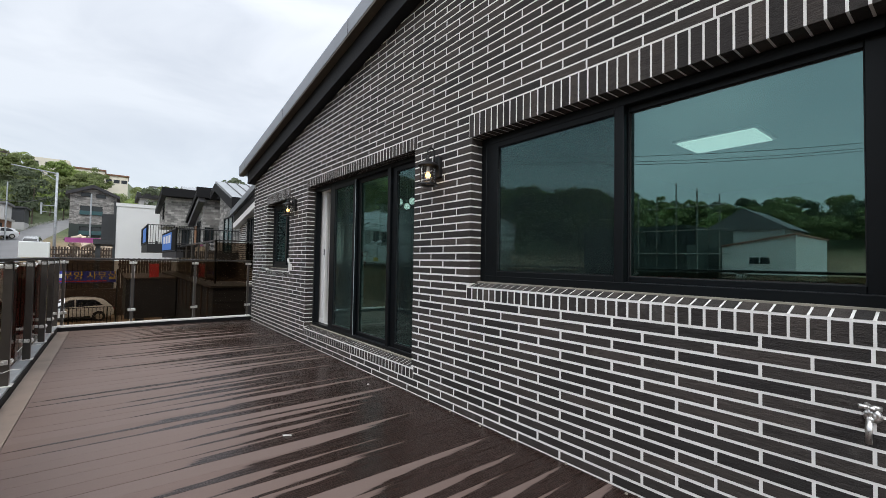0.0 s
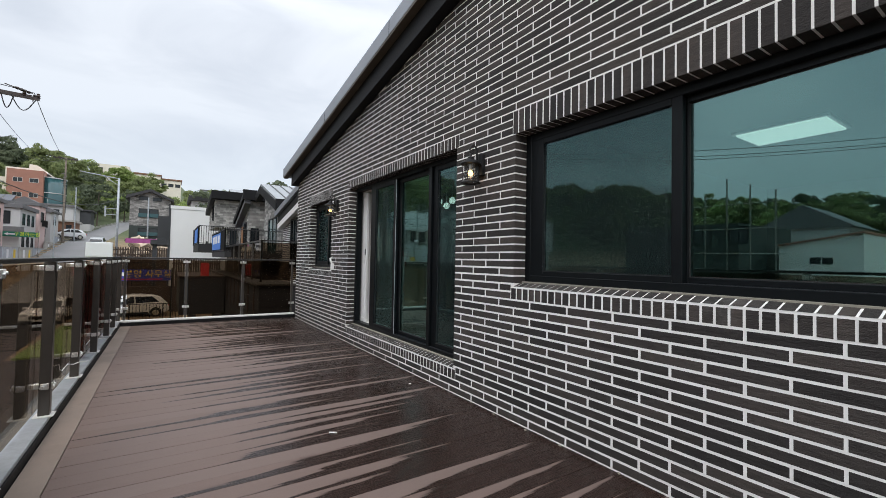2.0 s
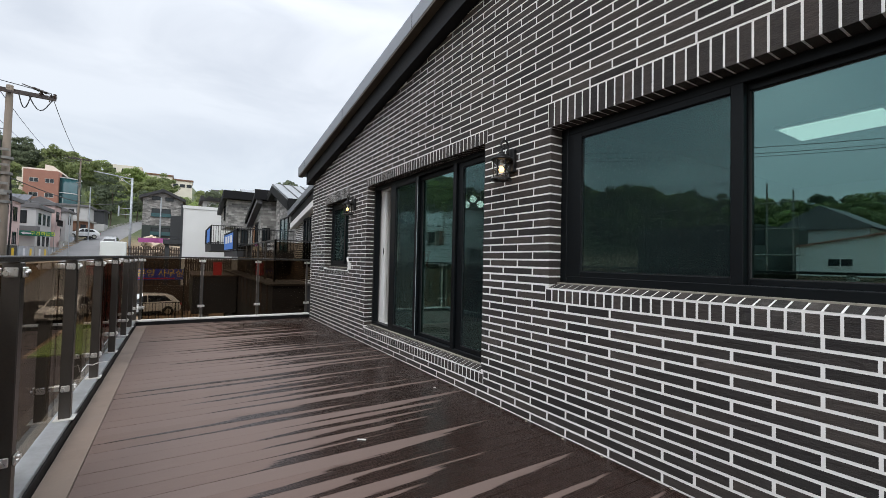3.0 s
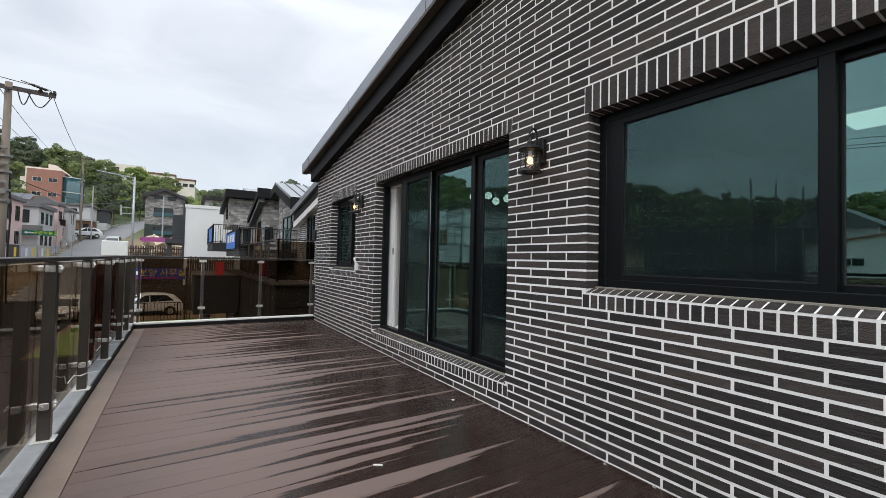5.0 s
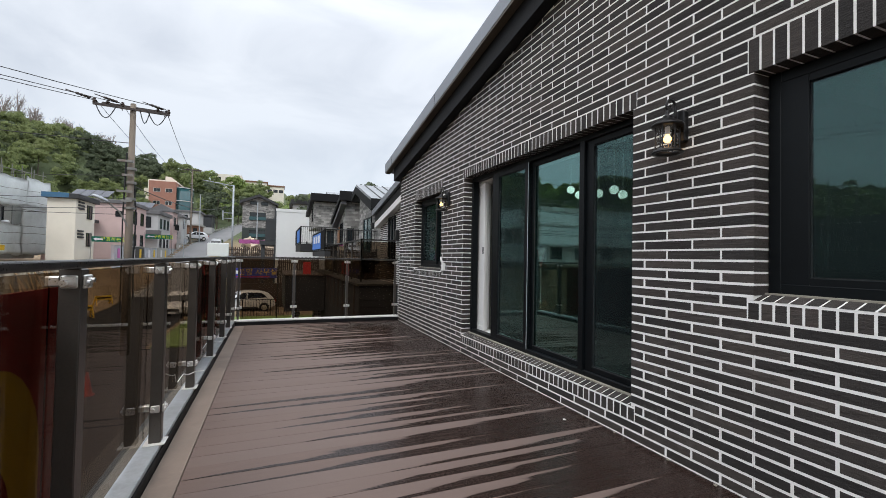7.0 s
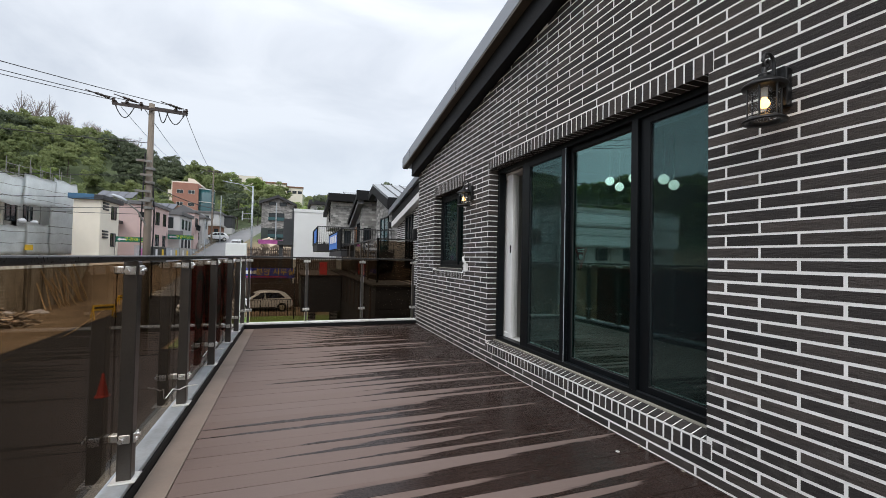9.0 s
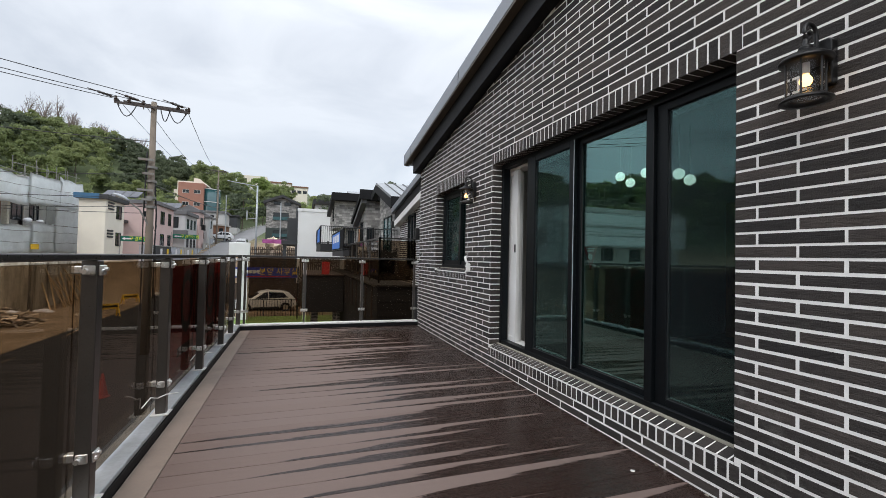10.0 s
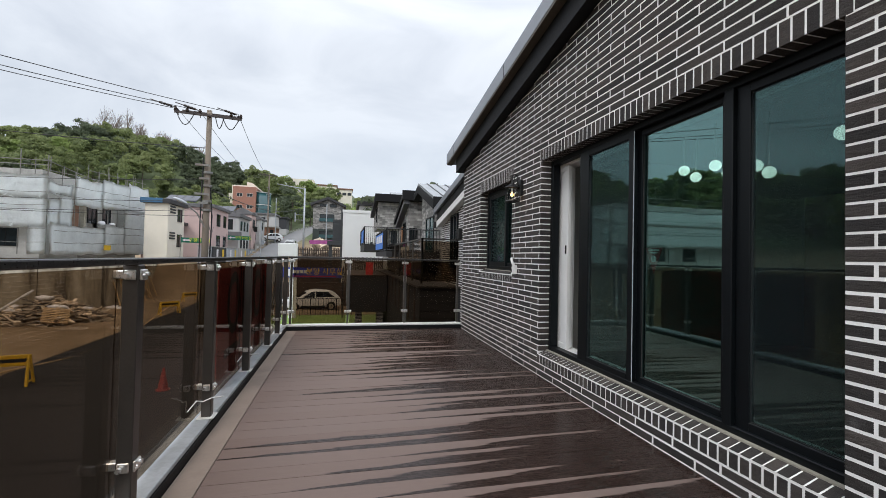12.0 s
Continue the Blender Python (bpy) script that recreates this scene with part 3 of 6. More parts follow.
part_box("door_knob", (6.34, 6.40, 5.68, 5.73, 1.1, 1.15), M["chrome"], dr, bevel=0.01)
# some of these glowing globes stand in for reflections doubled by the glazing
GLOBES = [(3.50, 5.52, 2.18), (3.62, 5.50, 2.12), (3.48, 5.14, 2.15), (3.58, 5.10, 2.08), (3.49, 4.76, 2.07), (3.60, 4.74, 2.02), (3.50, 4.15, 2.17)]
cl = thing("ceiling_light", "lit flat white ceiling panel light", "lamp")
part_box("light_frame", (4.47, 5.05, 1.17, 1.89, 2.505, 2.53), M["pvc_white"], cl)
part_box("diffuser", (4.50, 5.02, 1.20, 1.86, 2.492, 2.505), M["lit_panel"], cl)
for gx, gy, gz in GLOBES:
    pend = thing("pendant_globe", "lit white opal globe pendant, some modelled from glazing reflections", "lamp", "globe pendants in the living room")
    bm = bmesh.new()
    bmesh.ops.create_uvsphere(bm, u_segments=16, v_segments=10, radius=0.05)
    bmesh.ops.translate(bm, verts=bm.verts, vec=(gx, gy, gz))
    part("globe", bm, M["lit_globe"], pend, smooth=True)
    bm = bmesh.new()
    rod(bm, (gx, gy, gz + 0.06), (gx, gy, 2.53), 0.006)
    part("stem", bm, M["chrome"], pend)

# ---- roof of the house ----
def verge(bm, x0, x1, lo, hi, tip, apex=-0.6):
    """A sloping strip along the gable, from the apex down to the eave at tip, and down the other side."""
    def z(y, off):
        return off + (END - y) * SLOPE
    prism(bm, [(apex, z(apex, lo)), (tip, z(tip, lo)), (tip, z(tip, hi)), (apex, z(apex, hi))], "x", x0, x1)
    prism(bm, [(-9.0, z(apex, lo) - (apex + 9.0) * SLOPE), (apex - 0.002, z(apex, lo)), (apex - 0.002, z(apex, hi)), (-9.0, z(apex, hi) - (apex + 9.0) * SLOPE)], "x", x0, x1)


roof = thing("roof", "grey sheet-metal gable roof with black verge boards", "roof", kind="structure")
bm = bmesh.new()
verge(bm, 2.10, 9.0, 3.13, 3.315, 9.83)
part("roof_slab", bm, M["fascia_grey"], roof)
bm = bmesh.new()
verge(bm, 2.104, 2.20, 3.10, 3.128, 9.80)
part("soffit", bm, M["soffit"], roof)
bm = bmesh.new()
verge(bm, 2.20, WX + 0.19, 2.85, 3.127, 9.48)
part("verge_board", bm, M["fascia_black"], roof, "black sheet verge board")
bm = bmesh.new()
for yy in np.arange(-0.3, 9.7, 2.4):
    zz = 3.13 + (END - yy) * SLOPE
    box(bm, 2.097, 2.10, yy, yy + 0.006, zz, zz + 0.17)
part("fascia_seam", bm, M["fascia_black"], roof)

# ---- wall lanterns ----
def lantern():
    la = thing("wall_lantern", "black iron wall lantern with a lit warm bulb", "lamp", "wall lanterns on the brick wall")
    # local frame: the wall is at x = 0, the lantern hangs at x = -0.125, the base of the cage at z = 0
    bm = bmesh.new()
    prism(bm, [(-0.048, 0.07), (0.048, 0.07), (0.048, 0.255), (0.036, 0.268), (-0.036, 0.268), (-0.048, 0.255)], "x", -0.040, 0.0)
    soften(bm, 0.006, 2)
    part("backplate", bm, M["black_iron"], la)
    bm = bmesh.new()
    # a crook that rises from the plate, bends over the cap and curls in on itself
    pts = [(-0.030, 0, 0.185), (-0.052, 0, 0.200), (-0.058, 0, 0.240)]
    pts += [(-0.096 + 0.038 * math.cos(a), 0, 0.285 + 0.045 * math.sin(a)) for a in np.linspace(0.0, 3.14, 12)]
    pts += [(-0.115 + 0.019 * math.cos(a), 0, 0.278 + 0.021 * math.sin(a)) for a in np.linspace(3.3, 7.4, 11)]
    tube(bm, pts, 0.0085, 8)
    part("scroll_arm", bm, M["black_iron"], la, smooth=True)
    bm = bmesh.new()
    lathe(bm, [(0.009, 0.262), (0.012, 0.245), (0.009, 0.232), (0.024, 0.226), (0.026, 0.218), (0.020, 0.212), (0.036, 0.206), (0.040, 0.199), (0.066, 0.188), (0.090, 0.172), (0.095, 0.165), (0.093, 0.158), (0.066, 0.156)], (-0.125, 0, 0), 28)
    part("cap", bm, M["black_iron"], la, smooth=True)
    for k in range(6):
        a = k * math.tau / 6 + 0.3
        c, s = math.cos(a), math.sin(a)
        bm = bmesh.new()
        rod(bm, (-0.125 + 0.068 * c, 0.068 * s, 0.004), (-0.125 + 0.068 * c, 0.068 * s, 0.160), 0.0042, n=6)
        part("cage_bar", bm, M["black_iron"], la)
    bm = bmesh.new()
    n = 28
    # an open flared ring, so that the glass shows from below
    prof = [(0.060, 0.012), (0.070, 0.012), (0.093, -0.004), (0.093, -0.011), (0.066, -0.008), (0.060, 0.004)]
    rg = [[bm.verts.new((-0.125 + r * math.cos(k * math.tau / n), r * math.sin(k * math.tau / n), z)) for k in range(n)] for r, z in prof]
    for a, b2 in zip(rg, rg[1:] + rg[:1]):
        for k in range(n):
            bm.faces.new((a[k], a[(k + 1) % n], b2[(k + 1) % n], b2[k]))
    bmesh.ops.recalc_face_normals(bm, faces=bm.faces)
    part("base_ring", bm, M["black_iron"], la, smooth=True)
    bm = bmesh.new()
    rg = [[bm.verts.new((-0.125 + 0.061 * math.cos(k * math.tau / n), 0.061 * math.sin(k * math.tau / n), z)) for k in range(n)] for z in (0.010, 0.158)]
    for k in range(n):
        bm.faces.new((rg[0][k], rg[0][(k + 1) % n], rg[1][(k + 1) % n], rg[1][k]))
    g = part("glass_cylinder", bm, M["glass_clear"], la, "clear glass cylinder", True)
    g.visible_shadow = False
    bm = bmesh.new()
    lathe(bm, [(0.004, 0.058), (0.015, 0.061), (0.022, 0.071), (0.0235, 0.081), (0.020, 0.092), (0.013, 0.102), (0.011, 0.108)], (-0.125, 0, 0), 18)
    part("bulb", bm, M["lit_bulb"], la, "glowing warm bulb", True)
    bm = bmesh.new()
    lathe(bm, [(0.012, 0.108), (0.014, 0.114), (0.014, 0.156)], (-0.125, 0, 0), 12)
    part("socket", bm, M["pvc_white"], la)
    return la


lamp = lantern()
lamp.matrix_basis = pose(WX, 2.985, 1.945)
copy_thing(lamp, pose(WX, 6.79, 1.965))

# ---- tap and outlet on the wall ----
tap = thing("garden_tap", "chrome garden tap on the brick wall", "tap")
bm = bmesh.new()
rod(bm, (WX, 0.235, 0.70), (WX - 0.075, 0.235, 0.70), 0.011, n=10)
lathe(bm, [(0.028, 0), (0.028, 0.006), (0.016, 0.012)], (0, 0, 0), 16)
for v in bm.verts[-48:]:
    v.co = Matrix.Rotation(radians(-90), 3, "Y") @ v.co + Vector((WX, 0.235, 0.70))
tube(bm, [(WX - 0.06, 0.235, 0.70), (WX - 0.085, 0.235, 0.694), (WX - 0.10, 0.235, 0.672), (WX - 0.10, 0.235, 0.62)], 0.011, 10)
part("spout", bm, M["chrome"], tap, smooth=True)
bm = bmesh.new()
rod(bm, (WX - 0.065, 0.235, 0.705), (WX - 0.065, 0.235, 0.742), 0.009, n=10)
for k in range(4):
    a = k * math.pi / 2 + 0.4
    rod(bm, (WX - 0.065, 0.235, 0.745), (WX - 0.065 + 0.032 * math.cos(a), 0.235 + 0.032 * math.sin(a), 0.745), 0.008, 0.010, 8)
part("handle", bm, M["chrome"], tap, smooth=True)
out = thing("pipe_outlet", "white plastic outdoor pipe outlet on the brick wall", "outlet")
bm = bmesh.new()
box(bm, WX - 0.045, WX, 6.885, 6.955, 1.075, 1.185)
soften(bm, 0.008, 2)
part("outlet_box", bm, M["white_plastic"], out)
bm = bmesh.new()
tube(bm, [(WX - 0.01, 6.99, 1.275), (WX - 0.04, 6.98, 1.265), (WX - 0.045, 6.945, 1.225), (WX - 0.03, 6.92, 1.18)], 0.016, 10)
part("pipe_elbow", bm, M["white_plastic"], out, smooth=True)

# ---- the terrace deck ----
deck = thing("floor", "wet brown composite deck boards, partly dried", "deck", kind="structure")
DX0, DX1 = -0.50, WX - 0.006
DY0, DY1 = -3.4, 9.36
bm = bmesh.new()
prism(bm, [(DX0 - 0.15, -0.06), (DX1, -0.06), (DX1, -0.026), (DX0 - 0.15, -0.026)], "y", DY0, DY1)
part("joists", bm, M["fascia_black"], deck)
part_box("edge_board", (-0.655, DX0 - 0.004, DY0, DY1 - 0.05, -0.026, 0.004), M["deck_edge"], deck, "paler lengthwise edge board", 0.003)
fl = thing("flashing", "dark sheet upstand along the foot of the railing", "trim", kind="structure")
part_box("upstand", (-0.70, -0.66, DY0, DY1 + 0.02, -0.10, 0.055), M["fascia_black"], fl)
part_box("upstand", (-0.70, WX, DY1 + 0.002, DY1 + 0.05, -0.10, 0.055), M["fascia_black"], fl)
ch = thing("steel_channel", "grey galvanised channel carrying the railing posts", "trim", kind="structure")
bm = bmesh.new()
box(bm, -0.83, -0.668, DY0, DY1 + 0.16, 0.057, 0.085)
soften(bm, 0.004, 1)
part("channel", bm, M["galv"], ch)
bm = bmesh.new()
box(bm, -0.667, WX, DY1 + 0.03, DY1 + 0.16, 0.057, 0.085)
soften(bm, 0.004, 1)
part("channel", bm, M["white_plastic"], ch)

# ---- glass railing ----
RAIL_Z = 1.225


def railing(name, label, posts, along, fixed, width, glass_off, parent_group, end_pos):
    """along 'y': posts at those y with x fixed; along 'x': posts at those x with y fixed."""
    r = thing(name, label, "railing", parent_group)

    def P(u, v, z):
        return (v, u, z) if along == "y" else (u, v, z)

    def bar(bm, u0, u1, v0, v1, z0, z1):
        if along == "y":
            box(bm, v0, v1, u0, u1, z0, z1)
        else:
            box(bm, u0, u1, v0, v1, z0, z1)
    sgn = -1 if along == "y" else 1
    for u in posts:
        bm = bmesh.new()
        bar(bm, u - width / 2, u + width / 2, fixed - width / 2, fixed + width / 2, 0.085, RAIL_Z - 0.03)
        soften(bm, 0.004, 1)
        po = part("post", bm, M["post"], r)
        bm = bmesh.new()
        bar(bm, u - width * 0.95, u + width * 0.95, fixed - width * 0.9, fixed + width * 0.9, 0.085, 0.093)
        soften(bm, 0.003, 1)
        part("base_plate", bm, M["white_plastic"], po, "pale steel base plate")
        for zc in (1.15, 0.30):
            bm = bmesh.new()
            front = fixed - sgn * width / 2
            lo, hi = sorted((front - sgn * 0.001, front - sgn * 0.014))
            bar(bm, u - width * 0.46, u + width * 0.46, lo, hi, zc - 0.024, zc + 0.024)
            if along == "y":
                # a stand-off behind the post and a plate on its side
                bar(bm, u - width * 0.3, u + width * 0.3, fixed + glass_off - 0.008, fixed - width / 2 - 0.001, zc - 0.018, zc + 0.018)
                bar(bm, u - width / 2 - 0.008, u - width / 2 - 0.001, fixed - 0.024, fixed + 0.024, zc - 0.022, zc + 0.022)
            else:
                for s in (-1, 1):
                    bar(bm, *sorted((u + s * (width / 2 + 0.001), u + s * (width / 2 + 0.040))), fixed + glass_off - 0.014, fixed + glass_off + 0.012, zc - 0.022, zc + 0.022)
            soften(bm, 0.004, 1)
            for s in (-0.3, 0.3):
                rod(bm, P(u + s * width, front - sgn * 0.012, zc + 0.012 * s), P(u + s * width, front - sgn * 0.022, zc + 0.012 * s), 0.009, n=10)
            if along == "y":
                rod(bm, P(u - width / 2 - 0.010, fixed - 0.012, zc - 0.004), P(u - width / 2 - 0.026, fixed - 0.012, zc - 0.004), 0.012, n=10)
            part("glass_clamp", bm, M["chrome"], po, "bright steel glass clamp")
    gap = width / 2 + 0.012 if abs(glass_off) < 0.02 else 0.006
    us = sorted(posts)
    for u0, u1 in zip(us, us[1:]):
        bm = bmesh.new()
        bar(bm, u0 + gap, u1 - gap, fixed + glass_off - 0.005, fixed + glass_off + 0.005, 0.10, RAIL_Z - 0.045)
        g_ = part("glass_panel", bm, M["glass_rail"], r, "bronze tinted glass panel")
        g_.visible_shadow = False
    bm = bmesh.new()
    bar(bm, us[0] - 0.05, end_pos, fixed - 0.026, fixed + 0.026, RAIL_Z - 0.03, RAIL_Z)
    soften(bm, 0.006, 2)
    part("top_rail", bm, M["rail_dark"], r)
    return r


railing("glass_railing", "terrace railing of bronze tinted glass with steel posts", [-1.98, -0.76, 0.46, 1.68, 2.94, 4.18, 5.34, 6.57, 7.79, 8.62, 9.40], "y", -0.702, 0.064, -0.068, "terrace railings", 9.46)
railing("glass_railing", "terrace railing of bronze tinted glass with slim posts", [-0.62, 0.315, 1.295, 2.265], "x", 9.46, 0.036, 0.002, "terrace railings", 2.31)

# cable ties and litter
for yy in (6.62, 5.28):
    tie = thing("cable_tie", "loose white tie wrapped round a railing post", "cable tie", "loose ties on the railing posts")
    bm = bmesh.new()
    tube(bm, [(-0.60, yy + 0.06, 0.225), (-0.66, yy, 0.235), (-0.692, yy - 0.02, 0.225), (-0.70, yy - 0.045, 0.225), (-0.735, yy - 0.07, 0.24), (-0.76, yy - 0.16, 0.20)], 0.004, 6)
    part("strap", bm, M["white_plastic"], tie)
chip = thing("white_stick", "small white plastic stick lying on the deck", "litter")
part_box("stick", (-0.03, 0.03, -0.005, 0.005, 0.0, 0.008), M["white_plastic"], chip, bevel=0.002)
chip.matrix_basis = pose(1.045, 3.035, 0.001, 0, 0, -35)
rc = random.Random(12)
for k in range(9):
    cr = thing("mortar_crumb", "small beige mortar crumb at the foot of the wall", "litter", "crumbs along the wall foot")
    bm = bmesh.new()
    bmesh.ops.create_icosphere(bm, subdivisions=1, radius=0.009)
    for v in bm.verts:
        v.co = Vector((v.co.x, v.co.y * 1.3, v.co.z * 0.8)) * (1 + 0.5 * noise.noise(v.co * 90 + Vector((k, 0, 0))))
    part("crumb", bm, M["sealant"], cr)
    cr.location = (WX - 0.02 - rc.random() * 0.03, 0.9 + k * 0.36 + rc.uniform(-0.1, 0.1), 0.007)
bit = thing("round_cap", "small pale round cap lying on the deck", "litter")
bm = bmesh.new()
lathe(bm, [(0.012, 0), (0.014, 0.004), (0.008, 0.006)], (2.11, 3.83, 0.001), 12)
part("cap", bm, M["white_plastic"], bit)

# ---- land ----
GROUND = -3.2
STREET = [(-60, -8.3), (20, -8.3), (40, -8.6), (58, -10.0), (73, -11.3), (90, -10.9), (110, -9.2), (135, -4.0), (170, 6.0)]


def lerp(table, t):
    for (a, u), (b2, w) in zip(table, table[1:]):
        if t <= b2:
            k = max(0.0, min(1.0, (t - a) / (b2 - a)))
            return u + (w - u) * k
    return table[-1][1]


def street_z(y):
    t = y - 47.0
    return GROUND + 0.16 * (t * 0.5 + math.sqrt(t * t * 0.25 + 16.0) - 0.35 if t > -40 else 0.0) if y > 20 else GROUND


def smooth(a, b2, t):
    k = max(0.0, min(1.0, (t - a) / (b2 - a)))
    return k * k * (3 - 2 * k)


# the retaining wall along the building site
BANK = [(-80.0, 12.0), (-45.0, 27.0), (-24.0, 36.3), (-17.2, 38.4), (-17.4, 75.0)]


def behind_bank(x, y):
    """True on the upper level, behind the retaining wall."""
    if y >= 46.0:
        return x < -14.6
    if x > -20.6:
        return False
    return y > lerp([(-200, 12.0), (-80.0, 12.0), (-45.0, 27.0), (-24.0, 36.3), (-17.2, 38.4)], x) + 3.6


HILLTOP = [(-400, 22), (-180, 25), (-112, 30), (-92, 36), (-78, 40), (-57, 36), (-43, 31), (-21, 26), (-2, 24), (12, 22.5), (60, 20), (400, 14)]


def land(x, y):
    road_x = lerp(STREET, y)
    z = GROUND
    rise = street_z(y)
    if x < road_x + 6:
        z = rise
    else:
        z = GROUND + (rise - GROUND) * smooth(30, 4, x - road_x) if y > 60 else GROUND + (rise - GROUND) * smooth(9, 3, x - road_x)
    if behind_bank(x, y):
        z = max(0.35, z)
    # wooded hill to the north and west
    north = lerp(HILLTOP, x) * smooth(62 + 40 * smooth(-70, -42, x), 170, y)
    west = (10 + 16 * smooth(10, 130, y)) * smooth(-48, -95, x)
    hill = max(north, west)
    return max(z, -3.2 + hill + 1.5 * (noise.noise((x * 0.04, y * 0.04, 0.0)) if hill > 3 else 0.0))


def strip(bm, line, half, lift, y0, y1, step):
    """A ribbon of ground following a line."""
    prev = None
    for y in np.arange(y0, y1 + 0.01, step):
        c = lerp(line, y)
        a, b2 = bm.verts.new((c - half, y, street_z(y) + lift)), bm.verts.new((c + half, y, street_z(y) + lift))
        if prev:
            bm.faces.new((prev[0], prev[1], b2, a))
        prev = (a, b2)


xs = sorted({*np.arange(-120, 60.1, 3.0), -2000.0, -900.0, -400.0, -250.0, -180.0, -150.0, 90.0, 150.0, 300.0, 900.0, 2000.0})
ysg = sorted({*np.arange(-45, 185.1, 3.0), -2000.0, -800.0, -300.0, -120.0, -70.0, 215.0, 260.0, 330.0, 500.0, 900.0, 2000.0})
bm = bmesh.new()
grid = [[bm.verts.new((x, y, land(x, y))) for y in ysg] for x in xs]
for i in range(len(xs) - 1):
    for j in range(len(ysg) - 1):
        bm.faces.new((grid[i][j], grid[i + 1][j], grid[i + 1][j + 1], grid[i][j + 1]))
gm = Mat("land", (0.1, 0.08, 0.05), 0.95)
gsep = gm.n.new("ShaderNodeSeparateXYZ")
gm.l.new(gm.geo.outputs["Position"], gsep.inputs[0])
gn = gm.noise(0.25, 6.0, 0.65)
gcol = gm.ramp(gn, [(0.3, (0.13, 0.09, 0.052)), (0.5, (0.22, 0.155, 0.092)), (0.75, (0.33, 0.25, 0.165))])
wood_floor = gm.ramp(gn, [(0.3, (0.06, 0.08, 0.035)), (0.7, (0.10, 0.125, 0.055))])
gm.base(gm.mix(gm.math("MULTIPLY", gm.math("SUBTRACT", gsep.outputs["Z"], 2.5), 0.4, clamp=True), gcol, wood_floor))
gm.bump(gm.noise(2.5, 8.0, 0.7), 0.8, 0.15)
tagged(part("ground", bm, gm.m, smooth=True), "bare brown earth of the site and wooded slopes", "ground", kind="structure")
bm = bmesh.new()
strip(bm, STREET, 2.9, 0.03, -60, 46, 2.0)
tagged(part("road", bm, M["asphalt"]), "dark asphalt road beside the terrace", "road", kind="structure")
bm = bmesh.new()
strip(bm, STREET, 2.3, 0.035, 46, 135, 2.0)
tagged(part("road", bm, M["road_hill"]), "grey asphalt street climbing the hill", "road", kind="structure")
bm = bmesh.new()
prev = None
for y in np.arange(46, 130, 2.0):
    c, z = lerp(STREET, y) - 2.3, street_z(y)
    box(bm, c - 1.0, c, y, y + 1.96, z - 0.5, z + 0.16)
tagged(part("pavement", bm, M["concrete"]), "pale concrete pavement beside the street", "pavement", kind="structure")
tagged(part_box("lawn", (-5.2, 9.0, 24.0, 33.5, GROUND - 0.2, GROUND + 0.16), M["grass"]), "green lawn below the terrace", "lawn", kind="structure")

tagged(part_box("forecourt", (-5.45, 2.2, -30, 23.9, GROUND - 0.2, GROUND + 0.10), M["asphalt"]), "dark asphalt forecourt under the terrace", "pavement", kind="structure")

# retaining wall, in panels with joints
rw = thing("retaining_wall", "stained concrete retaining wall of the site", "wall", kind="structure")
for (xa, ya), (xb, yb) in zip(BANK, BANK[1:]):
    ln = math.hypot(xb - xa, yb - ya)
    ang = math.atan2(yb - ya, xb - xa)
    k, n = 0.0, max(1, round(ln / 3.2))
    for i in range(n):
        bm = bmesh.new()
        box(bm, i * ln / n + 0.02, (i + 1) * ln / n - 0.02, -0.15, 0.2, -0.3, 3.52 + 0.06 * (i % 2))
        pn = part("wall_panel", bm, M["site_wall"], rw)
        for zz in (1.0, 2.0, 3.0):
            part_box("formwork_ridge", (i * ln / n + 0.02, (i + 1) * ln / n - 0.02, -0.17, -0.151, zz, zz + 0.04), M["site_wall"], pn)
        part_box("formwork_ridge", ((i + 0.5) * ln / n, (i + 0.5) * ln / n + 0.04, -0.175, -0.151, 0.0, 3.5), M["site_wall"], pn)
        pn.matrix_basis = Matrix.Translation((xa, ya, GROUND)) @ Matrix.Rotation(ang, 4, "Z")


# ---- houses round about ----
def window(parent, face, pos, a, z, w, hh, pane="pane_far", frame_mat="alu_dark", rail=False):
    """A window on a wall: face 'x-' looks to -x and stands at x = pos, centred on y = a; likewise 'x+', 'y-'."""
    s = -1 if face[1] == "-" else 1
    def bx(bm, u0, u1, d0, d1, z0, z1):
        d0, d1 = sorted((pos + s * d0, pos + s * d1))
        if face[0] == "x":
            box(bm, d0, d1, u0, u1, z0, z1)
        else:
            box(bm, u0, u1, d0, d1, z0, z1)
    t = 0.05
    bm = bmesh.new()
    bx(bm, a - w / 2, a - w / 2 + t, -0.02, 0.05, z - hh / 2, z + hh / 2)
    bx(bm, a + w / 2 - t, a + w / 2, -0.02, 0.05, z - hh / 2, z + hh / 2)
    bx(bm, a - w / 2 + t, a + w / 2 - t, -0.02, 0.05, z + hh / 2 - t, z + hh / 2)
    bx(bm, a - w / 2 + t, a + w / 2 - t, -0.02, 0.06, z - hh / 2, z - hh / 2 + t)
    bx(bm, a - 0.025, a + 0.025, -0.02, 0.04, z - hh / 2 + t, z + hh / 2 - t)
    wi = part("window", bm, M[frame_mat], parent)
    bm = bmesh.new()
    bx(bm, a - w / 2 + t, a + w / 2 - t, -0.01, 0.012, z - hh / 2 + t, z + hh / 2 - t)
    part("pane", bm, M[pane], wi)
    if rail:
        bm = bmesh.new()
        bx(bm, a - w / 2 - 0.05, a + w / 2 + 0.05, 0.16, 0.18, z - hh / 2 - 0.05, z - hh / 2 + 0.45)
        part("guard_glass", bm, M["pane_teal"], wi)
    return wi


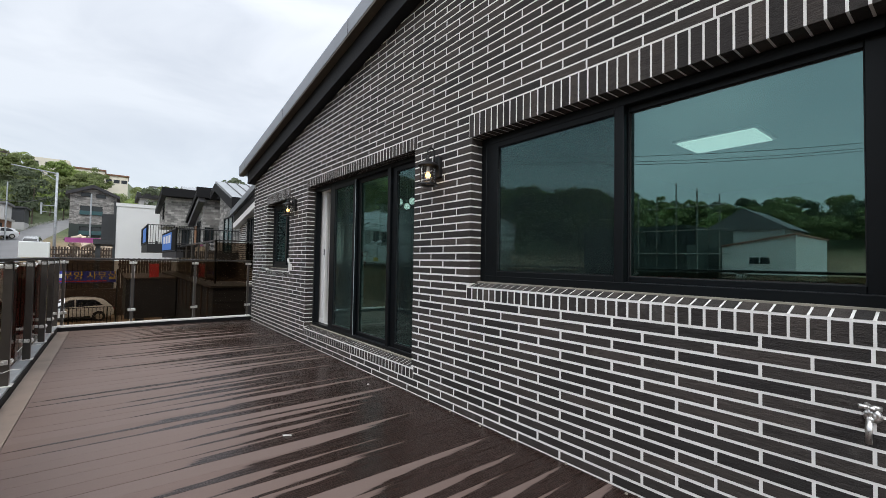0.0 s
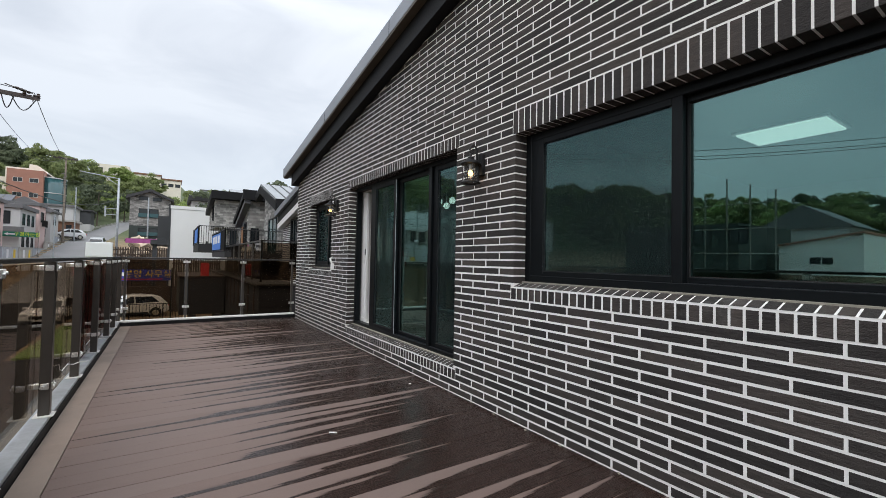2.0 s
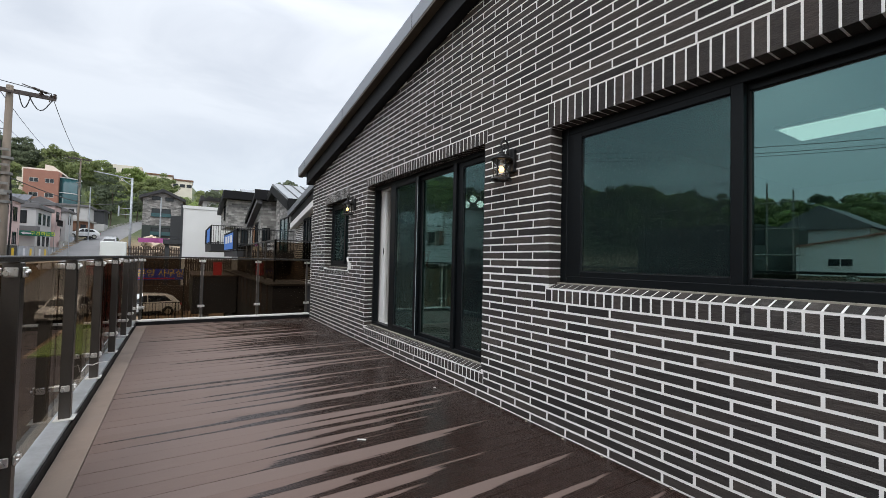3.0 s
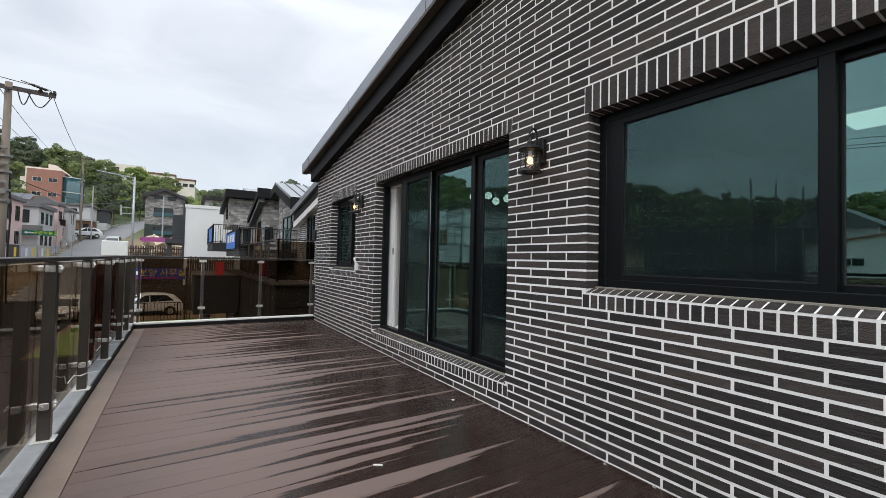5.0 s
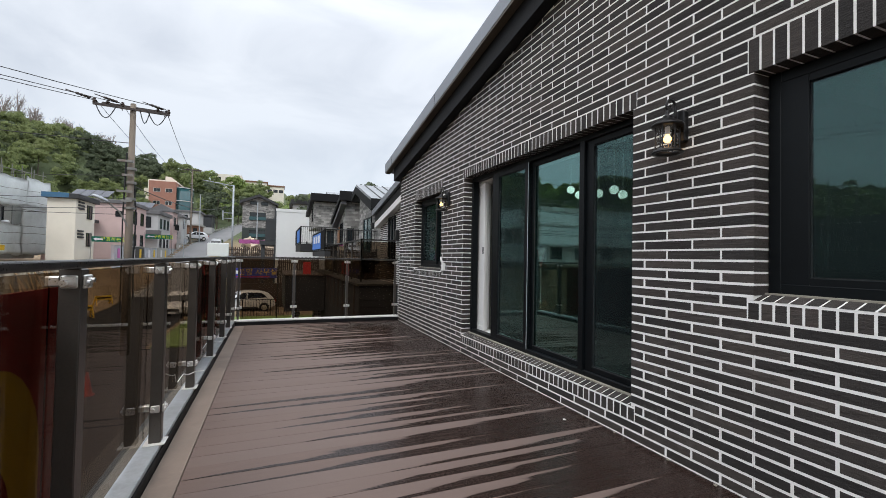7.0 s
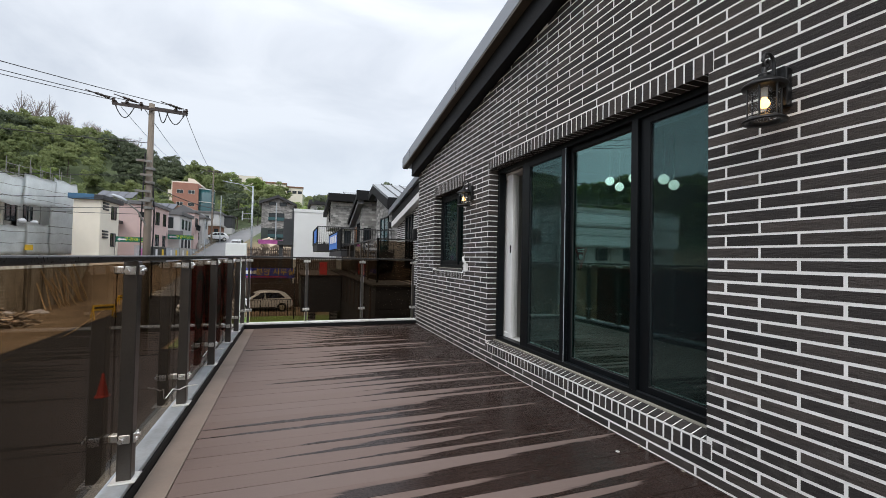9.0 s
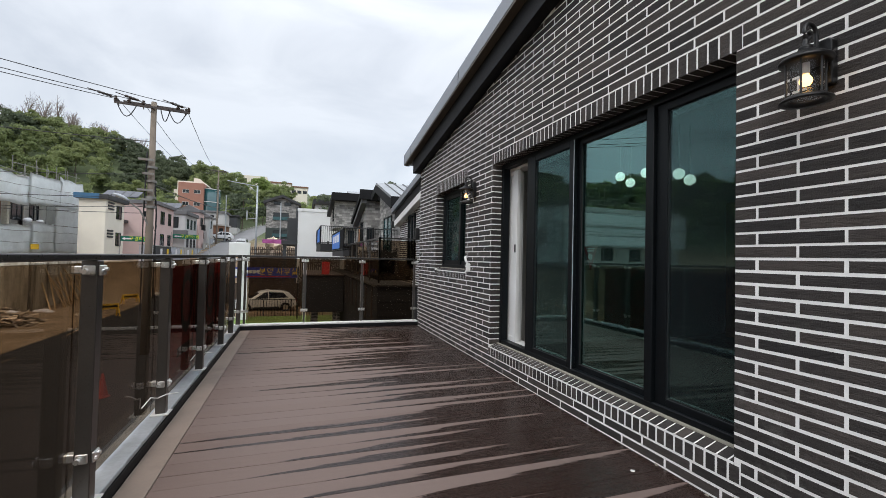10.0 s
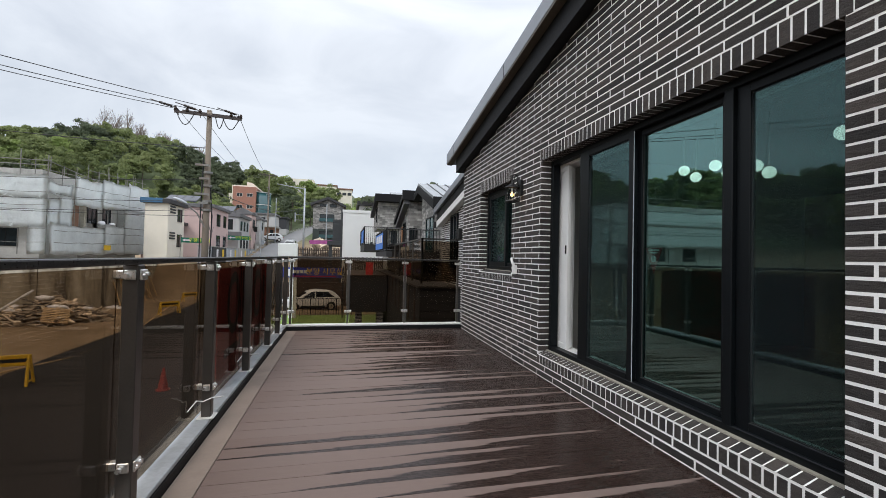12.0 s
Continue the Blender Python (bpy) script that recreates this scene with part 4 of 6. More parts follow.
def block(name, label, x0, x1, y0, y1, z0, z1, wall_mat, roof_mat, over=0.25, thick=0.3, category="house", split=None):
    """A flat-roofed house; split: (height, material) of a lower storey with another cladding."""
    ho = thing(name, label, category)
    z0 -= 0.6
    part_box("wall", (x0, x1, y0, y1, split[0] if split else z0, z1 - thick), M[wall_mat], ho)
    if split:
        part_box("lower_wall", (x0 - 0.05, x1 + 0.05, y0 - 0.05, y1 + 0.05, z0, split[0]), M[split[1]], ho)
    if roof_mat:
        bm = bmesh.new()
        box(bm, x0 - over, x1 + over, y0 - over, y1 + over, z1 - thick, z1)
        soften(bm, 0.03, 1)
        part("roof", bm, M[roof_mat], ho)
    return ho


def bars_rail(parent, a, b2, z0, z1, step=0.12, r=0.012, mat="black_iron"):
    """An upright-bar balustrade between two points on plan."""
    a, b2 = Vector((*a, 0)), Vector((*b2, 0))
    n = max(2, round((b2 - a).length / step))
    bm = bmesh.new()
    for z in (z0 + 0.05, z1):
        rod(bm, a + Vector((0, 0, z)), b2 + Vector((0, 0, z)), 0.025, n=6)
    ra = part("rail", bm, M[mat], parent)
    bm = bmesh.new()
    for i in range(n + 1):
        p = a.lerp(b2, i / n)
        big = i % 10 == 0
        rod(bm, p + Vector((0, 0, z0)), p + Vector((0, 0, z1 + (0.03 if big else 0))), 0.035 if big else r, n=4)
    tagged(part("balustrade", bm, M[mat], ra), kind="stuff")
    return ra


def solar(parent, x0, x1, y0, y1, z):
    bm = bmesh.new()
    n = 4
    for i in range(n):
        xa = x0 + (x1 - x0) * i / n
        prism(bm, [(y0, z + 0.35), (y1, z + 1.25), (y1, z + 1.32), (y0, z + 0.42)], "x", xa + 0.03, xa + (x1 - x0) / n - 0.03)
    so = part("solar_panel", bm, M["solar"], parent, "tilted dark solar panels")
    for xx in (x0 + 0.2, x1 - 0.2):
        for yy, top in ((y0 + 0.1, 0.4), (y1 - 0.1, 1.22)):
            bm = bmesh.new()
            rod(bm, (xx, yy, z), (xx, yy, z + top), 0.04, n=6)
            part("panel_stand", bm, M["steel_pipe"], so)


# west side of the street
ho = block("house", "cream two-storey house with a blue and dark roof edge", -18.5, -16.5, 48, 52.3, 0.8, 6.4, "stucco_cream", "roof_dark", 0.3, 0.45)
part_box("roof_edge", (-18.8, -16.9, 47.66, 47.69, 5.97, 6.42), M["roof_blue"], ho, "blue roof edge")
for z in (5.0, 2.4):
    window(ho, "x+", -16.5, 51.0, z, 1.2, 1.3)
    bm = bmesh.new()
    for k in range(3):
        box(bm, -16.5, -16.42, 48.5, 49.7, z + 0.1 + 0.28 * k, z + 0.26 + 0.28 * k)
    part("louvre", bm, M["roof_dark"], ho, "dark wall vents")
ho = block("house", "pink two-storey house with solar panels on its roof", -22.0, -14.8, 56, 63, 0.6, 6.9, "stucco_pink", "roof_grey", 0.25, 0.4)
solar(ho, -20.5, -17.0, 57.5, 59.5, 6.9)
window(ho, "y-", 56, -18.6, 3.2, 1.1, 2.0)
part_box("porch", (-20.0, -17.3, 54.8, 56, 4.3, 4.6), M["roof_dark"], ho)
part_box("porch_wall", (-19.9, -19.7, 54.9, 56, 0.6, 4.3), M["stucco_dark"], ho)
for z in (5.2, 2.6):
    window(ho, "x+", -14.8, 58.5, z, 1.4, 1.5)
    window(ho, "x+", -14.8, 61.3, z, 1.2, 1.5)
window(ho, "y-", 56, -15.6, 5.4, 0.6, 0.6)
ho = block("house", "grey rendered house with a balcony and solar panels", -20, -14.6, 68, 75, 0.6, 7.0, "stucco_grey", "roof_grey", 0.25, 0.5)
solar(ho, -19.5, -15.6, 69, 71, 7.0)
part_box("balcony", (-17.2, -14.2, 66.8, 68, 3.7, 4.3), M["roof_grey"], ho)
window(ho, "y-", 68, -16.4, 5.4, 2.0, 1.5)
for yy in (69.5, 71.5, 73.5):
    window(ho, "x+", -14.6, yy, 5.3, 1.0, 1.4, "pane_teal")
    window(ho, "x+", -14.6, yy, 2.6, 1.0, 1.3)
ho = block("house", "pale pink narrow house with a dark balcony", -20, -14.6, 76.5, 80, 1.5, 8.0, "stucco_pink", "roof_grey", 0.2, 0.4)
window(ho, "x+", -14.6, 78.2, 6.2, 1.6, 1.4)
bars_rail(ho, (-14.3, 76.8), (-14.3, 79.8), 4.9, 5.8)
ho = block("house", "light grey gabled house", -20, -14.4, 82, 87, 2.0, 7.8, "stucco_grey", None)
bm = bmesh.new()
prism(bm, [(-20.3, 7.3), (-14.1, 7.3), (-14.1, 7.6), (-17.2, 9.3), (-20.3, 7.6)], "y", 81.7, 87.3)
part("roof", bm, M["roof_grey"], ho)
window(ho, "x+", -14.4, 84.5, 6.2, 1.4, 1.4, "pane_teal")
window(ho, "y-", 82, -15.4, 4.2, 1.0, 1.2)
window(ho, "y-", 82, -15.4, 6.6, 1.0, 1.2)
ho = block("house", "grey house with a brown panelled ground floor", -18.5, -13.4, 92, 98, 3.4, 9.4, "stucco_grey", "roof_grey", 0.35, 0.35, split=(6.6, "brown_panel"))
part_box("ledge", (-18.7, -13.0, 91.6, 98.2, 6.6, 6.9), M["concrete"], ho)
window(ho, "y-", 91.94, -16.8, 5.8, 2.0, 1.1)
window(ho, "y-", 92, -15.6, 8.2, 0.9, 0.7)
window(ho, "y-", 91.94, -13.9, 5.2, 0.7, 1.8)
ho = block("house", "dark clad house behind the street", -16.5, -12.4, 102, 107, 4.5, 9.6, "stucco_dark", "roof_dark", 0.3, 0.3, split=(6.9, "stucco_grey"))
# garden walls along the street, with painted panels
for y0_, y1_, mat in ((50, 54, "mural"), (54.5, 60, "stucco_dark"), (60.5, 66, "mural"), (66.5, 72, "concrete"), (72.5, 78, "mural"), (78.5, 84, "concrete"), (84.5, 91, "mural")):
    gw = thing("garden_wall", "low painted garden wall beside the street", "wall", "garden walls of the street")
    z = max(0.9, street_z(y0_))
    xx = -14.2
    part_box("wall_block", (xx - 0.2, xx, y0_, y1_, z - 1.8, z + 1.0), M[mat], gw)
    part_box("coping", (xx - 0.25, xx + 0.05, y0_, y1_, z + 1.0, z + 1.08), M["concrete"], gw)
    for k in range(2):
        yy = y0_ + (k + 0.6) * (y1_ - y0_) / 2.3
        part_box("poster", (xx + 0.004, xx + 0.02, yy, yy + 0.7, z - 0.2, z + 0.75), M[("ink_white", "ink_yellow", "banner_pink")[(k + int(y0_)) % 3]], gw)


def banner(name, label, x, y, z, w, hh, mat, words=(), turn=0.0, arrow=False):
    """A printed cloth banner facing -y, turned about the upright axis."""
    ba = thing(name, label, "banner")
    bm = bmesh.new()
    n = 8
    cols = [[bm.verts.new((-w / 2 + w * i / n, 0.03 * math.sin(i * 1.7), s * hh / 2)) for s in (-1, 1)] for i in range(n + 1)]
    for a, b2 in zip(cols, cols[1:]):
        bm.faces.new((a[0], b2[0], b2[1], a[1]))
    bmesh.ops.solidify(bm, geom=bm.faces[:], thickness=0.006)
    part("cloth", bm, M[mat], ba)
    if arrow:
        bm = bmesh.new()
        prism(bm, [(-w * 0.46, 0), (-w * 0.36, -hh * 0.3), (-w * 0.36, -hh * 0.13), (-w * 0.16, -hh * 0.13), (-w * 0.16, hh * 0.13), (-w * 0.36, hh * 0.13), (-w * 0.36, hh * 0.3)], "y", -0.052, -0.048)
        part("arrow", bm, M["ink_white"], ba)
    for body_, size, mat_, dx, dz in words:
        lettering(body_, size, M[mat_], pose(dx, -0.05, dz, 90, 0, 0), ba)
    ba.matrix_basis = pose(x, y, z, 0, 0, turn)
    return ba


banner("banner", "green banner with an arrow and lime lettering", -14.4, 49.0, 2.45, 2.3, 0.5, "banner_green", [("구경하는집", 0.42, "ink_lime", 0.42, 0.0)], 25, True)
banner("banner", "green banner with an arrow and lime lettering", -13.4, 63.0, 3.3, 2.8, 0.55, "banner_green", [("구경하는집", 0.46, "ink_lime", 0.5, 0.0)], 25, True)
posts = thing("banner_posts", "slim steel posts carrying street banners", "post")
for x, y, z in ((-15.5, 48.5, 3.0), (-13.3, 49.5, 3.0), (-14.8, 62.4, 3.8), (-12.1, 63.6, 3.8)):
    bm = bmesh.new()
    rod(bm, (x, y, -1.5), (x, y, z), 0.03, n=6)
    part("post", bm, M["steel_pipe"], posts)

# red brick building on the slope, with a curved glass stair
ho = thing("red_brick_building", "red brick four-storey building with a curved glass end", "building")
part_box("wall", (-35.4, -28.0, 160, 172, 2, 23.6), M["red_brick_far"], ho)
part_box("rear_wing", (-37.4, -35.3, 163, 174, 2, 21.5), M["stucco_cream"], ho)
bm = bmesh.new()
prism(bm, [(-36.6, 21.0), (-28.0, 21.0), (-28.0, 24.0), (-30.0, 25.6), (-31.8, 25.9), (-31.8, 24.6), (-36.6, 24.6)], "y", 164, 174)
part("parapet", bm, M["stucco_cream"], ho)
for xx in (-33.2, -29.9):
    for z in (20.7, 16.6, 12.5):
        window(ho, "y-", 160, xx, z, 1.9, 1.2, "pane_far", "pvc_white")
bm = bmesh.new()
prism(bm, [(-28 + 4.2 * math.sin(a), 165.5 - 4.2 * math.cos(a)) for a in np.linspace(0, math.pi, 12)], "z", 2, 22.2)
cg = part("glass_stair", bm, M["pane_teal"], ho, "curved teal glass stair", True)
for z in (9.6, 13.6, 17.8, 22.2):
    bm = bmesh.new()
    prism(bm, [(-28 + 4.28 * math.sin(a), 165.5 - 4.28 * math.cos(a)) for a in np.linspace(0, math.pi, 12)], "z", z - 0.12, z + 0.12)
    part("floor_band", bm, M["stucco_white"], cg)
ho.matrix_basis = Matrix.Translation((-1.6, 2.0, 2.0)) @ Matrix.Scale(0.842, 4) @ Matrix.Translation((-0.2, -2.0, -1.25))
# cream blocks on the ridge
for x0_, x1_, y_, zt, mat, rf in ((-20.5, -11.5, 170, 30.6, "stucco_cream", None), (-10.4, -3.0, 172, 28.8, "stucco_cream", "brown_panel"), (-3.0, 3.0, 174, 28.0, "stucco_cream", "brown_panel"), (9.0, 16.5, 172, 25.2, "stucco_white", "roof_grey")):
    ho = block("apartment_block", "cream low block among the trees on the ridge", x0_, x1_, y_, y_ + 9, 10, zt, mat, rf, 0.3, 0.5, "building")
    for i in range(3):
        window(ho, "y-", y_, x0_ + (i + 0.5) * (x1_ - x0_) / 3, zt - 2.2, 1.5, 1.1)

# ---- scaffolded building site ----
sb = thing("scaffolded_building", "unfinished concrete building wrapped in white dust sheets and scaffolding", "building")
part_box("wall", (-34, -19.7, 35.8, 40.0, 0.6, 6.6), M["concrete"], sb)
part_box("wall", (-33, -19.3, 41.8, 48.3, 0.6, 6.8), M["concrete"], sb)
rngs = random.Random(8)


def sheet(u0, u1, z0, z1, fixed, face, sag=0.0):
    """A hanging dust sheet; face 'x' hangs at x = fixed along y, 'y' at y = fixed along x."""
    bm = bmesh.new()
    nu, nz = max(3, round((u1 - u0) / 0.3)), max(3, round((z1 - z0) / 0.3))
    g = []
    for i in range(nu + 1):
        col_ = []
        for j in range(nz + 1):
            u, z = u0 + (u1 - u0) * i / nu, z0 + (z1 - z0) * j / nz
            puff = 0.05 * noise.noise((u * 3.1, z * 1.2, fixed + 4)) + 0.09 * noise.noise((u * 1.1, z * 0.9, fixed)) + 0.05 * abs(math.sin(z * math.pi / 1.8))
            zz = z + (0.18 * noise.noise((u * 0.9, fixed, z0)) if j in (0, nz) else 0) - (sag * math.sin(math.pi * i / nu) if j == nz else 0)
            col_.append(bm.verts.new((fixed + puff, u, zz) if face == "x" else (u, fixed - puff, zz)))
        g.append(col_)
    for i in range(nu):
        for j in range(nz):
            bm.faces.new((g[i][j], g[i + 1][j], g[i + 1][j + 1], g[i][j + 1]))
    bmesh.ops.solidify(bm, geom=bm.faces[:], thickness=0.02)
    return part("dust_sheet", bm, M["mesh_white"], sb, smooth=True)


# the street front
sheet(-34.0, -18.9, 4.6, 6.15, 35.0, "y", 0.1)
sheet(-34.0, -18.9, 2.7, 4.7, 35.0, "y")
sheet(-19.9, -18.9, 0.9, 2.8, 35.0, "y")
# the long side, with an opening left between the sheets
sheet(35.0, 37.6, 4.95, 5.95, -18.9, "x", 0.25)
sheet(36.1, 37.6, 2.9, 5.1, -18.85, "x")
sheet(35.0, 36.2, 2.9, 4.6, -18.85, "x")
sheet(35.0, 41.5, 0.9, 3.05, -18.7, "x", 0.1)
sheet(41.3, 44.6, 0.9, 3.35, -18.6, "x", 0.12)
sheet(37.5, 41.0, 4.45, 6.6, -18.7, "x", 0.15)
sheet(40.8, 45.2, 4.65, 6.95, -18.6, "x", 0.1)
sheet(44.4, 49.0, 0.9, 4.9, -18.55, "x")
sheet(45.0, 49.0, 4.8, 7.35, -18.65, "x", 0.2)


def pipe(a, b2, r, n=5):
    bm = bmesh.new()
    rod(bm, a, b2, r, n=n)
    part("scaffold_pipe", bm, M["steel_pipe"], sb)


for x_ in np.arange(-33.0, -18.8, 1.55):
    pipe((x_, 35.25, 0.9), (x_, 35.25, 7.3 + rngs.uniform(-0.5, 1.1)), 0.03)
for z, dz in ((6.75, 0.1), (7.25, -0.1)):
    pipe((-34.5, 35.3, z), (-18.9, 35.3, z + dz), 0.026)
for y_ in np.arange(35.3, 49.2, 1.5):
    pipe((-19.1, y_, 0.9), (-19.1, y_, 6.9 + (y_ - 35) * 0.1 + rngs.uniform(-0.4, 0.7)), 0.03)
    pipe((-20.1, y_ + 0.5, 6.0), (-20.1, y_ + 0.5, 7.3 + (y_ - 35) * 0.08 + rngs.uniform(-0.3, 0.5)), 0.026)
pipe((-19.12, 34.9, 7.2), (-19.12, 41.5, 6.7), 0.026)
pipe((-19.12, 34.9, 6.5), (-19.12, 45.5, 7.1), 0.026)
pipe((-19.12, 39.8, 7.4), (-19.12, 49.5, 7.9), 0.026)
for z in (3.2, 4.5):
    pipe((-18.42, 44.0, z), (-18.42, 50.0, z + 0.1), 0.022)
# ropes lashed over the sheets
for z0_, z1_ in ((2.75, 2.6), (4.05, 4.15), (5.15, 5.0), (1.75, 1.7)):
    bm = bmesh.new()
    tube(bm, [(-34.0 + 1.51 * k, 34.86 - 0.02 * (k % 2), z0_ + (z1_ - z0_) * k / 10 - 0.05 * (k % 2)) for k in range(11)], 0.016, 5)
    part("lashing_rope", bm, M["steel_pipe"], sb)
for z0_, z1_ in ((1.7, 1.9), (2.5, 2.75), (4.95, 5.3), (5.6, 6.3)):
    bm = bmesh.new()
    tube(bm, [(-18.42 + 0.02 * (k % 2), 35.0 + 1.4 * k, z0_ + (z1_ - z0_) * k / 10 - 0.06 * (k % 2)) for k in range(11)], 0.016, 5)
    part("lashing_rope", bm, M["steel_pipe"], sb)
for x_ in (-24.6, -21.6, -28.0):
    window(sb, "y-", 35.8, x_, 2.0, 1.4, 1.2)
part_box("unfinished_wall", (-19.7, -19.4, 37.8, 39.4, 3.0, 4.7), M["brown_panel"], sb, "bare brown inner wall")
for y_ in (40.0, 41.8, 43.9):
    part_box("column", (-19.66, -19.36, y_, y_ + 0.3, 3.0, 4.9), M["concrete_wall"], sb)
for y_, w_ in ((40.9, 1.2), (43.0, 1.2)):
    window(sb, "x+", -19.3, y_, 4.0, w_, 1.3)
ys_ = thing("site_notice", "small yellow notice on the dust sheets", "sign")
part_box("notice_board", (-18.40, -18.37, 40.9, 41.9, 1.25, 1.65), M["yellow"], ys_)
for y_, s in ((41.0, 0.24), (42.6, 0.22)):
    bg = thing("sandbag", "white woven sack on the scaffold", "sack", "sacks on the scaffold")
    bm = bmesh.new()
    bmesh.ops.create_icosphere(bm, subdivisions=2, radius=1.0)
    for v in bm.verts:
        v.co = Vector((v.co.x * s, v.co.y * s * 1.7, v.co.z * s * 0.75)) * (1 + 0.25 * noise.noise(v.co * 1.7))
    sk = part("sack", bm, M["ink_white"], bg, smooth=True)
    bg.location = (-18.95, y_ + 0.6, 3.28 + s * 0.6)
# the building stands on the upper level, behind the retaining wall
sb.matrix_basis = Matrix.Translation((0.2, 2.0, 1.25)) @ Matrix.Scale(1.14, 4) @ Matrix.Translation((-0.2, -2.0, -1.25))
for ob_ in [o for o in scene.objects if o.name.startswith(("sandbag", "site_notice")) and o.parent is None]:
    ob_.matrix_basis = sb.matrix_basis @ ob_.matrix_basis
# other buildings of the site, west of the terrace
ho = block("unfinished_building", "grey concrete shell with window openings", -40, -30, 14.0, 23, 0.5, 4.8, "stucco_green", None, category="building")
for y_ in (14.0, 16.5, 19.5):
    window(ho, "x+", -30, y_, 3.6, 1.3, 1.3)
for k in range(8):
    bm = bmesh.new()
    rod(bm, (-29.6, 11.6 + 1.5 * k, 0.3), (-29.6, 11.6 + 1.5 * k, 6.6 + 1.2 * ((k * 7) % 3) / 2), 0.05, n=6)
    part("scaffold_pipe", bm, M["steel_pipe"], ho)
for z in (2.2, 4.0, 5.8):
    bm = bmesh.new()
    rod(bm, (-29.55, 11.0, z), (-29.55, 22.5, z + 0.1), 0.04, n=6)
    part("scaffold_pipe", bm, M["steel_pipe"], ho)
ho = thing("storage_shed", "pale metal shed with a sloping red roof edge", "shed")
bm = bmesh.new()
prism(bm, [(8.2, -0.4), (12.9, -0.4), (12.9, 2.9), (8.2, 3.7)], "x", -44, -34)
part("wall", bm, M["stucco_white"], ho)
bm = bmesh.new()
prism(bm, [(8.1, 3.72), (13.0, 2.90), (13.0, 3.00), (8.1, 3.84)], "x", -44.2, -33.8)
part("roof", bm, M["red_brick_far"], ho)
window(ho, "x+", -34, 10.4, 1.8, 1.4, 0.6, "pane_far", "pvc_white")
ho = block("house", "low house with a green gabled roof", -56, -48, 12, 19, 0.5, 5.5, "stucco_grey", None)
bm = bmesh.new()
prism(bm, [(11.5, 5.2), (19.5, 5.2), (15.5, 7.6)], "x", -56.3, -47.7)
part("roof", bm, M["roof_grey"], ho)

# ---- building site clutter ----
rngb = random.Random(21)
pile = thing("rubble_pile", "heap of broken timber, sacks and rubble on bare earth", "rubble", kind="stuff")
V = []
bm = bmesh.new()
for i in range(330):
    r, a = rngb.random() ** 0.6 * 2.8, rngb.uniform(0, math.tau)
    x, y = -17.0 + r * math.cos(a) * 1.15, 32.6 + r * math.sin(a) * 0.85
    z = GROUND + max(0.0, 1.45 * (1 - r / 2.9)) + 0.05
    q = Matrix.Translation((x, y, z)) @ Euler((rngb.uniform(-0.5, 0.5), rngb.uniform(-0.5, 0.5), rngb.uniform(0, 6.3))).to_matrix().to_4x4()
    if i % 3:
        l, w_, t_ = rngb.uniform(0.5, 1.7), rngb.uniform(0.06, 0.2), rngb.uniform(0.03, 0.08)
    else:
        l, w_, t_ = rngb.uniform(0.15, 0.45), rngb.uniform(0.12, 0.35), rngb.uniform(0.08, 0.22)
    box(bm, -l / 2, l / 2, -w_ / 2, w_ / 2, -t_ / 2, t_ / 2, q)
part("debris", bm, M["rubble"], pile)
for x, y, z, s in ((-18.6, 31.9, GROUND + 0.75, 0.42), (-16.2, 31.6, GROUND + 1.0, 0.48), (-17.4, 32.6, GROUND + 1.45, 0.5), (-19.0, 32.8, GROUND + 0.85, 0.4), (-15.4, 33.0, GROUND + 0.75, 0.36), (-16.2, 38.0, GROUND + 0.2, 0.5), (-15.7, 37.8, GROUND + 0.15, 0.35)):
    bg = thing("sandbag", "crumpled white sack on the building site", "sack", "sacks on the site")
    bm = bmesh.new()
    bmesh.ops.create_icosphere(bm, subdivisions=2, radius=1.0)
    for v in bm.verts:
        v.co = Vector((v.co.x * s * 0.95, v.co.y * s * 0.6, v.co.z * s * 0.38)) * (1 + 0.8 * noise.noise(v.co * 1.9 + Vector((x, y, 0))))
    part("sack", bm, M["ink_white"], bg, smooth=True)
    bg.location = (x, y, z)
pal = thing("pallet", "pale timber pallet leaning on the rubble", "pallet")
for i in range(9):
    part_box("slat", (-0.6, 0.6, -0.55 + i * 0.135, -0.47 + i * 0.135, 0.0, 0.02), M["wood"], pal)
for i in (-0.5, 0.0, 0.5):
    part_box("runner", (i - 0.05, i + 0.05, -0.56, 0.64, -0.08, 0.0), M["wood"], pal)
pal.matrix_basis = pose(-15.7, 30.6, GROUND + 0.62, 38, 10, 30)
plank_ = thing("loose_board", "broad pale board leaning on the rubble", "timber")
part_box("board", (-0.16, 0.16, -1.3, 1.3, -0.02, 0.02), M["stucco_grey"], plank_)
plank_.matrix_basis = pose(-18.9, 32.2, GROUND + 1.15, 35, 0, -35)
